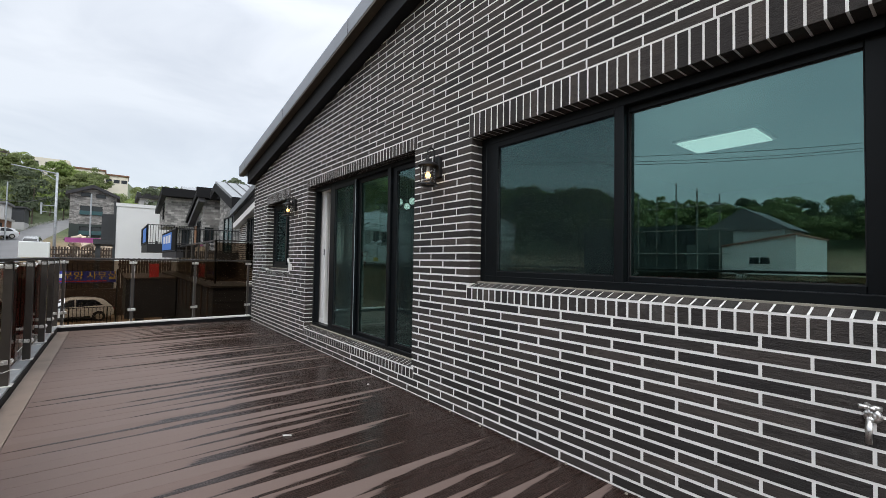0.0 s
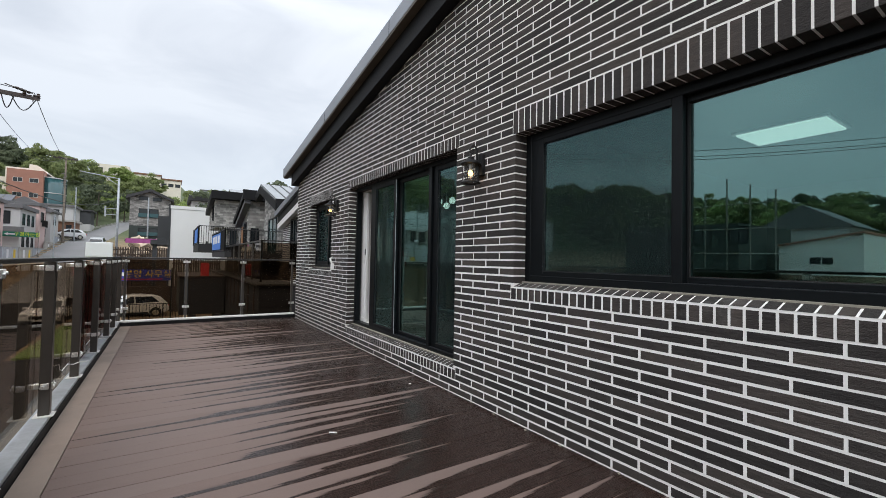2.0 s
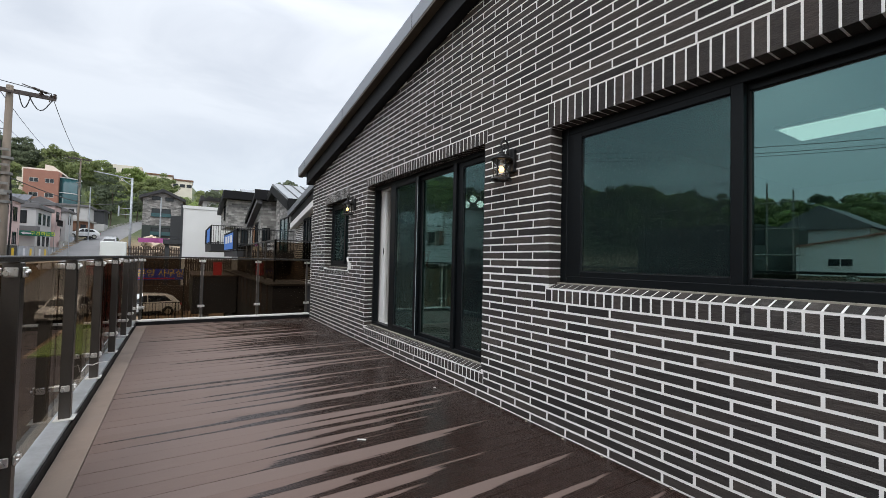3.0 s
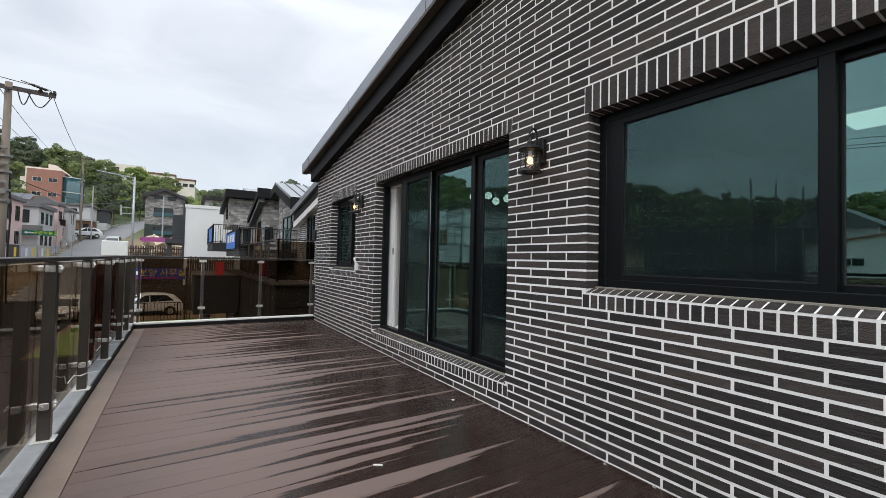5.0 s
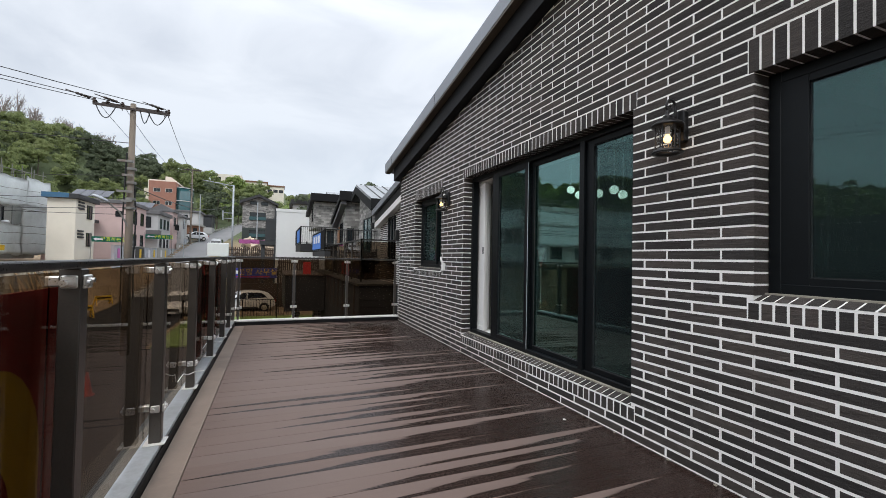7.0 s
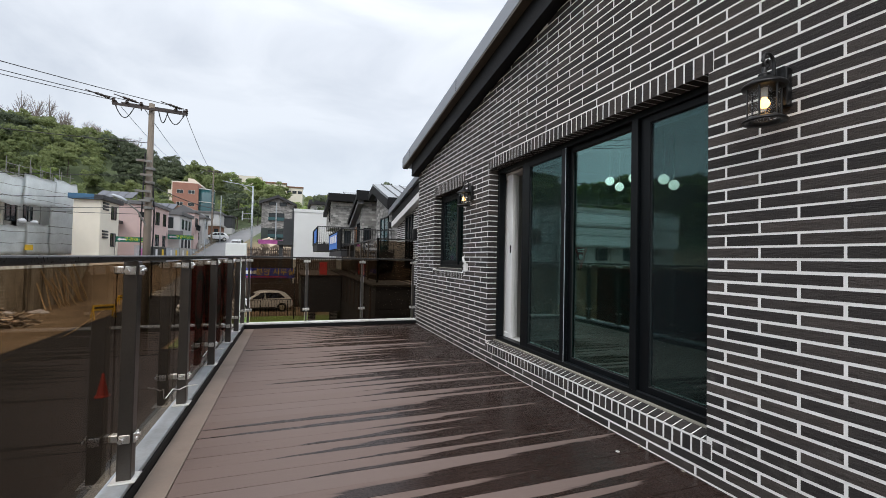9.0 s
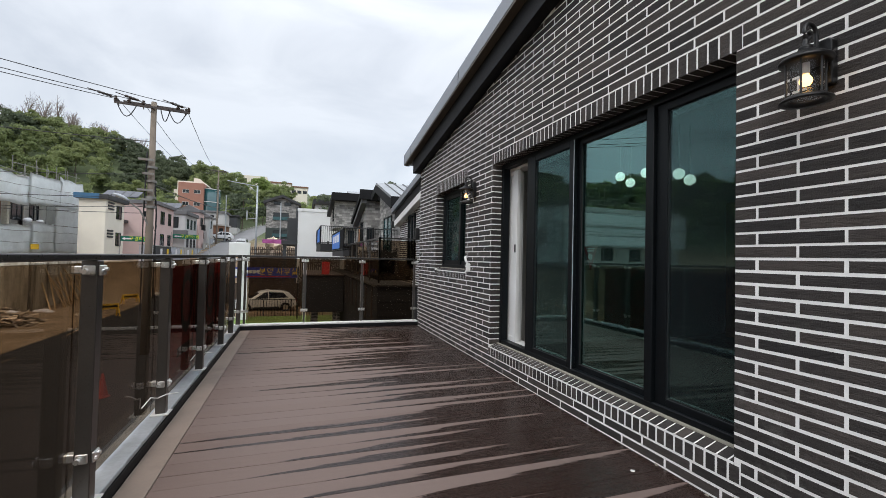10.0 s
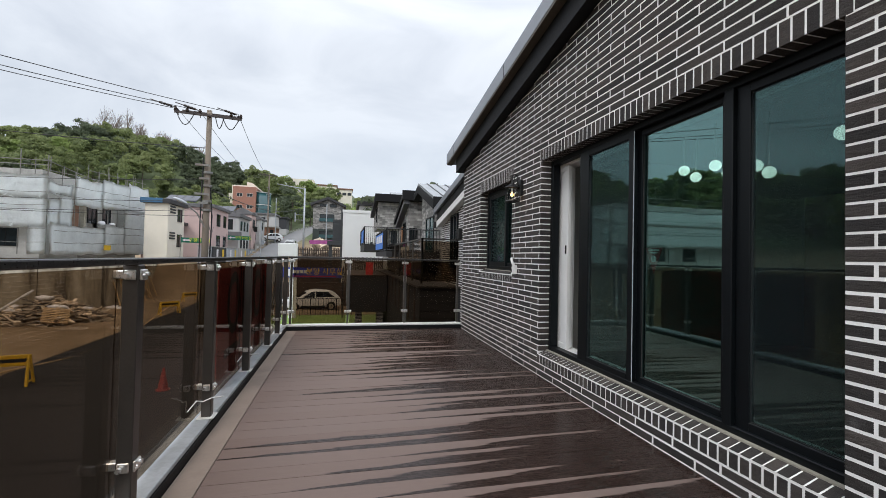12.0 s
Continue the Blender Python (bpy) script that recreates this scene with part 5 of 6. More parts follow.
for i, (x, y, a) in enumerate(((-10.2, 18.4, 12), (-11.4, 34.8, 40), (-12.5, 42.2, 50), (-13.6, 51.0, 50))):
    ba = thing("road_barrier", "yellow plastic road barrier", "barrier", "yellow barriers along the road")
    bm = bmesh.new()
    for s in (-0.6, 0.6):
        rod(bm, (s, -0.28, 0), (s * 0.93, -0.02, 0.95), 0.045, n=6)
        rod(bm, (s, 0.28, 0), (s * 0.93, 0.02, 0.95), 0.045, n=6)
        rod(bm, (s, -0.25, 0.12), (s, 0.25, 0.12), 0.03, n=6)
    part("leg_frame", bm, M["yellow"], ba)
    bm = bmesh.new()
    box(bm, -0.62, 0.62, -0.03, 0.03, 0.62, 0.98)
    soften(bm, 0.015, 1)
    part("board", bm, M["yellow"], ba)
    part_box("stripe", (-0.55, 0.55, -0.036, -0.031, 0.74, 0.86), M["ink_black"], ba)
    ba.matrix_basis = pose(x, y, GROUND + 0.03, 0, 0, a)
ro = thing("site_rope", "pale rope along the edge of the site", "rope")
bm = bmesh.new()
tube(bm, [(-11.0, 14, GROUND + 0.15), (-11.4, 20.1, GROUND + 0.06), (-10.4, 22.3, GROUND + 0.05), (-10.55, 26.5, GROUND + 0.06), (-10.95, 29.5, GROUND + 0.1), (-11.2, 34.4, GROUND + 0.75), (-12.0, 38, GROUND + 0.4), (-12.4, 42, GROUND + 0.75), (-13.0, 46, GROUND + 0.4), (-13.5, 51, GROUND + 0.75)], 0.03, 5)
part("rope", bm, M["wood"], ro)
con = thing("traffic_cone", "orange traffic cone on the road", "cone")
bm = bmesh.new()
lathe(bm, [(0.20, 0), (0.20, 0.03), (0.15, 0.04), (0.03, 0.68), (0.02, 0.70)], (-5.2, 17.0, GROUND + 0.10), 14)
part("cone_body", bm, M["orange"], con)
lean = thing("timber_stack", "loose timbers leaning on the retaining wall", "timber")
for i in range(14):
    y_ = 39.6 + i * 0.4
    bm = bmesh.new()
    rod(bm, (-17.0 + rngb.uniform(0.6, 1.6), y_ + rngb.uniform(-1.5, 1.0), GROUND), (-17.05, y_, GROUND + rngb.uniform(2.0, 3.4)), 0.05, n=5)
    part("timber", bm, M["wood"], lean)

# banners tied to the outside of the railing
rb = thing("railing_banner", "red banner tied to the outside of the railing", "banner", "banners on the railing")
bm = bmesh.new()
box(bm, -0.812, -0.806, 5.92, 8.5, 0.10, 1.12)
part("cloth", bm, M["banner_red"], rb)
for yc in (6.45, 7.6):
    bm = bmesh.new()
    n = 24
    rg = []
    for rr_ in (0.20, 0.30):
        rg.append([bm.verts.new((-0.803, yc + rr_ * 0.8 * math.cos(k * math.tau / n), 0.78 + rr_ * math.sin(k * math.tau / n))) for k in range(n)])
    for k in range(n):
        bm.faces.new((rg[0][k], rg[0][(k + 1) % n], rg[1][(k + 1) % n], rg[1][k]))
    part("printed_ring", bm, M["ink_black"], rb)
    part_box("printed_bar", (-0.804, -0.802, yc + 0.36, yc + 0.44, 0.42, 1.08), M["ink_black"], rb)
    part_box("printed_bar", (-0.804, -0.802, yc - 0.30, yc + 0.30, 0.30, 0.38), M["ink_black"], rb)
rb = thing("railing_banner", "red and yellow banner tied to the outside of the railing", "banner", "banners on the railing")
bm = bmesh.new()
box(bm, -0.812, -0.806, 0.60, 3.12, 0.10, 1.12)
part("cloth", bm, M["banner_red"], rb)
bm = bmesh.new()
for s in (-1, 1):
    outer = [(2.70 + 0.30 * math.cos(a), 0.55 + 0.35 * math.sin(a)) for a in np.linspace(0, math.pi, 14)]
    inner_ = [(2.70 + 0.13 * math.cos(a), 0.40 + 0.22 * math.sin(a)) for a in np.linspace(math.pi, 0, 14)]
poly = [bm.verts.new((-0.803, y_, z_)) for y_, z_ in [(3.0, 0.11)] + outer + [(2.40, 0.11), (2.57, 0.11)] + inner_ + [(2.83, 0.11)]]
bm.faces.new(poly)
part("printed_arch", bm, M["ink_yellow"], rb)

# ---- utility poles and wires ----
P1, P2 = Vector((-5.88, 23.0, 7.72)), Vector((-30.0, 0.0, 8.4))


def utility_pole(p, turn):
    up = thing("utility_pole", "concrete utility pole with crossarms and insulators", "pole", "utility poles")
    bm = bmesh.new()
    rod(bm, (0, 0, GROUND - p.z), (0, 0, 0), 0.175, 0.105, 14)
    part("shaft", bm, M["pole_concrete"], up, smooth=True)
    for dz, hw in ((-0.28, 1.35), (-0.12, 1.1)):
        bm = bmesh.new()
        box(bm, -hw, hw, -0.20 if dz < -0.2 else 0.12, -0.12 if dz < -0.2 else 0.20, dz - 0.045, dz + 0.045)
        part("crossarm", bm, M["insulator"], up)
    for s in (-1.3, -0.85, -0.35, 0.9, 1.3):
        bm = bmesh.new()
        lathe(bm, [(0.05, 0), (0.08, 0.03), (0.045, 0.06), (0.08, 0.10), (0.045, 0.14), (0.06, 0.18), (0.02, 0.2)], (s, -0.16, -0.24), 10)
        part("insulator", bm, M["insulator"], up)
    for s in (-1, 1, 0.5):
        bm = bmesh.new()
        pts = [(s * 1.25, -0.16, -0.3)] + [(s * (1.25 - 0.7 * k / 8), -0.3, -0.3 - 0.55 * math.sin(math.pi * k / 8)) for k in range(1, 9)]
        tube(bm, pts, 0.02, 5)
        part("jumper_wire", bm, M["cable"], up)
    for k, zz in enumerate((-2.6, -3.2, -3.9, -4.3)):
        bm = bmesh.new()
        box(bm, -0.28 if k % 2 else -0.45, 0.10, -0.30, -0.20, zz, zz + 0.09)
        rod(bm, (0, 0, zz - 0.3), (0, 0, zz - 0.2), 0.21, n=12)
        part("bracket", bm, M["steel_pipe"], up)
    bm = bmesh.new()
    tube(bm, [(0.1, 0.2, -3.4), (0.2, 0.25, -4.8), (0.17, 0.2, -6.5), (0.2, 0.2, -8.5)], 0.035, 6)
    tube(bm, [(-0.15, -0.15, -2.2), (-0.22, -0.1, -5.0), (-0.2, -0.1, -9.0)], 0.03, 6)
    part("riser_cable", bm, M["cable"], up)
    # strain insulators lying along the wires
    for s in (-1.3, -0.4, 1.2):
        for d_ in (Vector((-0.72, -0.69, 0.0)), Vector((-0.12, 0.99, 0.0))):
            bm = bmesh.new()
            a_ = Vector((s, 0.0, -0.06))
            for k in range(4):
                rod(bm, a_ + d_ * (0.22 + 0.14 * k), a_ + d_ * (0.32 + 0.14 * k), 0.062, 0.040, 8)
            rod(bm, a_ + d_ * 0.1, a_ + d_ * 1.1, 0.02, n=6)
            part("strain_insulator", bm, M["insulator"], up)
    up.matrix_basis = Matrix.Translation(p) @ Matrix.Rotation(radians(turn), 4, "Z")
    return up


utility_pole(P1, 8)
utility_pole(P2, -30)
# street lamp arm on the first pole
sl = thing("street_lamp", "grey cobra-head street lamp on the utility pole", "street lamp")
bm = bmesh.new()
tube(bm, [(P1.x, P1.y - 0.1, 2.35), (P1.x - 0.3, P1.y - 0.25, 3.0), (P1.x - 0.62, P1.y - 0.4, 3.3)], 0.035, 6)
part("arm", bm, M["steel_pipe"], sl)
bm = bmesh.new()
bmesh.ops.create_icosphere(bm, subdivisions=2, radius=1.0)
for v in bm.verts:
    v.co = Vector((v.co.x * 0.34, v.co.y * 0.12, v.co.z * (0.10 if v.co.z > 0 else 0.05)))
hd = part("lamp_head", bm, M["galv"], sl, smooth=True)
hd.matrix_basis = pose(P1.x - 0.88, P1.y - 0.5, 3.47, 0, 25, 20)


def wire(a, b2, sag, r=0.014, n=18):
    a, b2 = Vector(a), Vector(b2)
    wi = thing("overhead_wire", "black overhead wire sagging between poles", "wire", "overhead wires")
    bm = bmesh.new()
    tube(bm, [a.lerp(b2, k / n) - Vector((0, 0, sag * 4 * (k / n) * (1 - k / n))) for k in range(n + 1)], r, 4)
    part("strand", bm, M["cable"], wi)


FAR = Vector((-13.5, 85.0, 16.0))
utility_pole(FAR, 12)
for s, dz in ((-1.3, -0.05), (-0.4, -0.05), (1.2, -0.05)):
    off = Vector((s, 0.0, dz))
    wire(P1 + off, P2 + Vector((s * 0.6, -s * 0.6, dz)), 0.9)
    wire(P1 + off, FAR + off, 1.6)
wire((P1.x, P1.y, 6.0), (-32, 27, 8.6), 0.5, 0.016)
for z, sg in ((4.6, 0.5), (3.6, 0.4), (3.2, 0.5), (2.9, 0.25)):
    wire((P1.x, P1.y, z), (-27.0, 20.5 + z, z + 0.5), sg, 0.011)
wire((P1.x, P1.y, 3.4), (-13.0, 50.0, 3.9), 0.9, 0.02)
wire((P1.x, P1.y, 4.2), (-5.1, 62.0, 8.0), 1.0, 0.02)
# steel lamp standard up the street
lp = thing("street_lamp", "tall pale steel street pole with a side arm", "street lamp")
bm = bmesh.new()
rod(bm, (-5.1, 62, -1.2), (-5.1, 62, 10.3), 0.15, 0.10, 12)
part("shaft", bm, M["galv"], lp, smooth=True)
bm = bmesh.new()
rod(bm, (-5.1, 62, 10.2), (-8.6, 61.5, 10.6), 0.06, n=6)
rod(bm, (-5.1, 62, 9.4), (-6.6, 61.8, 10.4), 0.04, n=6)
part("arm", bm, M["galv"], lp)
bm = bmesh.new()
box(bm, -6.2, -5.2, 61.7, 61.8, 5.9, 5.96)
box(bm, -6.2, -5.2, 61.7, 61.8, 6.6, 6.66)
box(bm, -6.3, -6.16, 61.66, 61.84, 5.7, 6.9)
part("bracket", bm, M["galv"], lp)
for x, y, h_, r_ in ((-11.9, 70.0, 6.2, 0.07), (-2.4, 68.5, 9.0, 0.10), (-12.6, 88, 12.0, 0.1), (-26.0, 70, 9.0, 0.1)):
    sp = thing("street_pole", "slim grey steel pole beside the street", "pole", "slim street poles")
    bm = bmesh.new()
    rod(bm, (x, y, land(x, y) - 0.3), (x, y, h_), r_, r_ * 0.8, 8)
    part("shaft", bm, M["galv"], sp)

# white sign on a pillar
sg = thing("sign_pillar", "plain white sign box on a white pillar", "sign")
bm = bmesh.new()
box(bm, -4.05, -2.80, 32.0, 32.3, 1.12, 2.0)
soften(bm, 0.03, 1)
part("sign_box", bm, M["stucco_white"], sg)
part_box("pillar", (-3.26, -2.82, 32.02, 32.28, GROUND, 1.12), M["stucco_white"], sg)

# ---- east side: neighbour houses ----
nb = Mat("neighbour_brick", (0.05, 0.045, 0.043), 0.9)
ns = nb.n.new("ShaderNodeSeparateXYZ")
nb.l.new(nb.geo.outputs["Position"], ns.inputs[0])
nc = nb.n.new("ShaderNodeCombineXYZ")
nb.l.new(nb.math("ADD", ns.outputs["X"], ns.outputs["Y"]), nc.inputs[0])
nb.l.new(ns.outputs["Z"], nc.inputs[1])
bt = nb.node("ShaderNodeTexBrick", Scale=1.0)
for key, val in (("Brick Width", LENGTH), ("Row Height", COURSE), ("Mortar Size", 0.011), ("Color1", (0.03, 0.027, 0.026, 1)), ("Color2", (0.065, 0.058, 0.054, 1)), ("Mortar", (0.7, 0.7, 0.69, 1))):
    bt.inputs[key].default_value = val
nb.l.new(nc.outputs[0], bt.inputs["Vector"])
nb.base(bt.outputs["Color"])
nb.bump(bt.outputs["Fac"], 0.3, 0.004)
M["brick_far"] = nb.m

ho = thing("neighbour_house", "neighbouring dark brick house with a black-trimmed gable roof", "house")
bm = bmesh.new()
prism(bm, [(11.0, GROUND), (15.15, GROUND), (15.15, 2.50), (11.0, 3.25)], "x", 3.3, 9.0)
part("wall", bm, M["brick_far"], ho)
bm = bmesh.new()
prism(bm, [(10.6, 3.55), (15.5, 2.68), (15.5, 2.86), (10.6, 3.73)], "x", 3.06, 9.2)
part("roof", bm, M["fascia_grey"], ho)
bm = bmesh.new()
prism(bm, [(10.8, 3.22), (15.3, 2.42), (15.3, 2.70), (10.8, 3.50)], "x", 3.14, 3.298)
part("verge_board", bm, M["fascia_black"], ho)
bm = bmesh.new()
prism(bm, [(10.8, 3.04), (15.28, 2.24), (15.28, 2.42), (10.8, 3.215)], "x", 3.12, 3.297)
part("verge_trim", bm, M["pvc_white"], ho)
window(ho, "x-", 3.3, 13.6, 1.75, 0.75, 1.5)
part_box("lantern", (3.18, 3.29, 12.78, 12.92, 1.75, 2.05), M["black_iron"], ho, "small black wall lantern", 0.02)
tb = thing("neighbour_terrace", "dark rendered terraces of the neighbouring houses", "terrace", kind="structure")
part_box("terrace_body", (2.2, 9.0, 12.9, 27.5, GROUND, 0.45), M["terrace_dark"], tb)
part_box("terrace_edge", (2.12, 9.0, 12.82, 27.5, 0.452, 0.50), M["post"], tb)
for k in range(9):
    part_box("siding_board", (2.19, 9.0, 12.872, 12.898, -1.55 + 0.2 * k, -1.37 + 0.2 * k), M["terrace_dark"], tb)
for k in range(12):
    part_box("fascia_batten", (2.165, 2.198, 13.6 + 1.1 * k, 13.7 + 1.1 * k, -0.6, 0.45), M["fence_wood"], tb)
nr = thing("neighbour_railing", "neighbour's terrace railing of bronze glass", "railing", "terrace railings")
for i, (a, b2) in enumerate((((2.25, 13.0), (3.25, 13.0)), ((2.25, 13.0), (2.25, 14.5)), ((2.25, 14.5), (2.25, 16.0)), ((2.25, 16.0), (2.25, 17.5)), ((2.25, 17.5), (2.25, 19.0)), ((2.25, 19.0), (2.25, 22.0)))):
    bm = bmesh.new()
    rod(bm, (*a, 0.56), (*a, 1.74), 0.03, n=6)
    part("post", bm, M["post"], nr)
    bm = bmesh.new()
    x0_, x1_ = sorted((a[0], b2[0]))
    y0_, y1_ = sorted((a[1], b2[1]))
    box(bm, x0_ - 0.005, x1_ + 0.005, y0_ - 0.005, y1_ + 0.005, 0.62, 1.70)
    g_ = part("glass_panel", bm, M["glass_rail"], nr)
    g_.visible_shadow = False
    bm = bmesh.new()
    box(bm, x0_ - 0.03, x1_ + 0.03, y0_ - 0.03, y1_ + 0.03, 1.73, 1.77)
    part("top_rail", bm, M["rail_dark"], nr)

# stone houses with black fascias
ho = thing("stone_house", "grey split-stone house with a zinc roof and black fascias", "house", "stone houses")
bm = bmesh.new()
prism(bm, [(20.5, 0.3), (24.6, 0.3), (24.6, 4.75), (24.3, 4.8), (20.5, 3.62)], "x", 4.35, 10.0)
part("wall", bm, M["stone"], ho)
bm = bmesh.new()
prism(bm, [(20.25, 3.86), (24.3, 5.12), (25.6, 4.80), (25.6, 4.90), (24.3, 5.24), (20.25, 3.98)], "x", 4.06, 10.5)
rf = part("roof", bm, M["zinc"], ho)
for k in range(11):
    bm = bmesh.new()
    xx = 4.5 + k * 0.5
    prism(bm, [(20.25, 3.982), (24.3, 5.242), (24.3, 5.29), (20.25, 4.03)], "x", xx, xx + 0.035)
    part("standing_seam", bm, M["roof_grey"], rf)
bm = bmesh.new()
prism(bm, [(20.15, 3.40), (24.3, 4.72), (25.6, 4.42), (25.6, 4.78), (24.3, 5.10), (20.15, 3.84)], "x", 4.02, 4.34)
part("verge_board", bm, M["fascia_black"], ho)
part_box("eave_board", (4.02, 10.2, 20.10, 20.24, 3.50, 3.96), M["fascia_black"], ho)
window(ho, "x-", 4.35, 22.3, 2.0, 1.9, 2.5, "pane_teal")
part_box("lantern", (4.20, 4.34, 20.75, 20.9, 2.6, 2.9), M["black_iron"], ho, "small wall lantern", 0.02)
ho = thing("stone_house", "grey split-stone house with a sloping black-trimmed roof", "house", "stone houses")
bm = bmesh.new()
prism(bm, [(27.0, 0.3), (31.0, 0.3), (31.0, 3.5), (27.0, 4.62)], "x", 3.95, 10.0)
part("wall", bm, M["stone"], ho)
bm = bmesh.new()
prism(bm, [(26.6, 4.70), (30.8, 3.45), (30.8, 3.72), (26.6, 5.0)], "x", 3.52, 10.0)
part("roof", bm, M["fascia_black"], ho)
part_box("eave_board", (3.50, 10.0, 26.45, 26.598, 4.62, 5.18), M["fascia_black"], ho)
bm = bmesh.new()
prism(bm, [(26.62, 4.40), (30.6, 3.22), (30.6, 3.42), (26.62, 4.66)], "x", 3.62, 3.94)
part("soffit", bm, M["roof_grey"], ho)
window(ho, "x-", 3.95, 28.4, 2.4, 1.0, 2.0)
window(ho, "y-", 27.0, 4.25, 2.2, 0.45, 1.6)
part_box("timber_panel", (3.90, 3.948, 29.2, 30.0, 1.4, 3.2), M["wood_orange"], ho, "orange-brown timber panel")
ho = thing("stone_house", "grey split-stone house with an overhanging upper storey", "house", "stone houses")
part_box("wall", (2.80, 9.0, 35.3, 40.0, 3.45, 5.55), M["stone"], ho)
part_box("lower_wall", (3.7, 9.0, 35.6, 40.0, 0.0, 3.45), M["stone"], ho)
part_box("eave_board", (2.5, 9.2, 34.7, 34.85, 5.55, 6.12), M["fascia_black"], ho)
bm = bmesh.new()
prism(bm, [(34.86, 5.58), (40.2, 4.7), (40.2, 5.05), (34.86, 6.1)], "x", 2.5, 9.2)
part("roof", bm, M["fascia_black"], ho)
part_box("upper_wall", (4.15, 6.0, 36.5, 39.0, 5.2, 6.05), M["stone"], ho)
bm = bmesh.new()
prism(bm, [(36.0, 6.06), (38.5, 6.75), (38.5, 6.85), (36.0, 6.16)], "x", 4.0, 6.4)
part("upper_roof", bm, M["zinc"], ho)
window(ho, "x-", 2.80, 36.5, 4.6, 0.9, 1.2)
window(ho, "y-", 35.6, 4.1, 2.6, 0.5, 1.4)

# balconies with black bars
bl_ = thing("balcony", "dark balcony with black upright bars and blue banners", "balcony", "balconies of the stone houses")
part_box("slab", (2.0, 4.34, 20.0, 26.0, 1.25, 1.50), M["terrace_dark"], bl_)
bars_rail(bl_, (2.0, 20.0), (4.3, 20.0), 1.5, 2.45)
bars_rail(bl_, (2.0, 20.0), (2.0, 26.0), 1.5, 2.45)
part_box("banner_cloth", (1.945, 1.955, 21.3, 25.5, 1.60, 2.35), M["banner_sky"], bl_, "blue banner")
for k in range(3):
    part_box("print_bar", (1.935, 1.942, 21.6 + k * 1.2, 22.4 + k * 1.2, 1.9, 2.25), M["ink_white"], bl_)
bl_ = thing("balcony", "dark balcony with black upright bars", "balcony", "balconies of the stone houses")
part_box("slab", (1.45, 3.9, 28.0, 34.0, 1.55, 2.0), M["terrace_dark"], bl_)
bars_rail(bl_, (1.45, 28.0), (3.9, 28.0), 2.0, 3.05)
bars_rail(bl_, (1.45, 28.0), (1.45, 34.0), 2.0, 3.05)
part_box("banner_cloth", (1.40, 1.41, 28.5, 31.5, 2.1, 2.9), M["banner_sky"], bl_, "blue banner")

# white building and its dark entrance
ho = thing("white_building", "plain white rendered building with a dark entrance wing", "building")
part_box("wall", (0.45, 9.0, 42.0, 52.0, GROUND, 5.25), M["stucco_white"], ho)
part_box("parapet", (0.40, 9.0, 41.95, 52.0, 5.252, 5.52), M["stucco_white"], ho)
part_box("entrance_wing", (-0.45, 0.44, 42.3, 50.0, 2.6, 4.6), M["stucco_dark"], ho)
part_box("canopy", (-0.9, 0.44, 41.9, 50.0, 2.2, 2.58), M["stucco_dark"], ho)
part_box("pier", (-0.75, -0.45, 42.2, 42.5, GROUND, 2.2), M["stucco_dark"], ho)
part_box("corner_strip", (0.28, 0.448, 41.97, 42.3, GROUND, 5.6), M["stucco_dark"], ho)
part_box("wall_box", (3.05, 3.2, 41.85, 41.998, 2.3, 2.6), M["stucco_dark"], ho)
ho.location = (-0.35, 0.0, 0.0)
ho = thing("roof_bulkhead", "grey sheet-roofed building behind the white one", "building")
part_box("wall", (2.2, 7.5, 60, 66, GROUND, 8.1), M["stucco_grey"], ho)
part_box("roof", (1.9, 7.8, 59.6, 66.4, 8.1, 8.7), M["roof_dark"], ho)

# grey gabled house
ho = thing("gabled_house", "grey stone house with a gabled roof and dark green base", "house")
bm = bmesh.new()
prism(bm, [(-4.0, 5.8), (0.6, 5.8), (0.6, 9.5), (-1.75, 10.5), (-4.0, 9.6)], "y", 70, 80)
part("wall", bm, M["stone"], ho)
part_box("lower_wall", (-4.0, 0.6, 69.9, 80, 0.0, 5.8), M["stucco_green"], ho)
bm = bmesh.new()
prism(bm, [(-4.4, 9.35), (-1.75, 10.45), (0.95, 9.25), (0.95, 9.6), (-1.75, 10.85), (-4.4, 9.75)], "y", 69.4, 80.4)
part("roof", bm, M["roof_dark"], ho)
window(ho, "y-", 70, -2.5, 9.55, 1.0, 0.5)
window(ho, "y-", 70, -1.0, 9.5, 1.0, 0.5)
window(ho, "y-", 70, -1.9, 7.6, 2.2, 1.1, "pane_far", rail=True)
window(ho, "y-", 69.9, -1.9, 5.0, 2.2, 1.0, "pane_far", rail=True)
ho.location = (-0.5, 0.0, -0.5)
bed = thing("raised_yard", "raised yard behind a stone bank", "yard", kind="structure")
part_box("yard_body", (-5.6, 2.0, 52.0, 69.5, GROUND - 0.5, 1.1), M["fence_wood"], bed)
fe = thing("timber_fence", "dark timber picket fence on the raised yard", "fence")
for k in range(36):
    xx = -5.4 + k * 0.2
    part_box("picket", (xx, xx + 0.11, 52.1, 52.13, 1.1, 2.05 + 0.04 * (k % 2)), M["fence_wood"], fe)
part_box("rail", (-5.5, 1.9, 52.135, 52.18, 1.3, 1.4), M["fence_wood"], fe)
part_box("rail", (-5.5, 1.9, 52.135, 52.18, 1.75, 1.85), M["fence_wood"], fe)
banner("banner", "pink and violet banner behind the fence", -2.2, 58, 2.9, 3.6, 0.5, "banner_pink")
bank = thing("stone_bank", "bank of rough stones with flowers", "rocks", kind="stuff")
bm = bmesh.new()
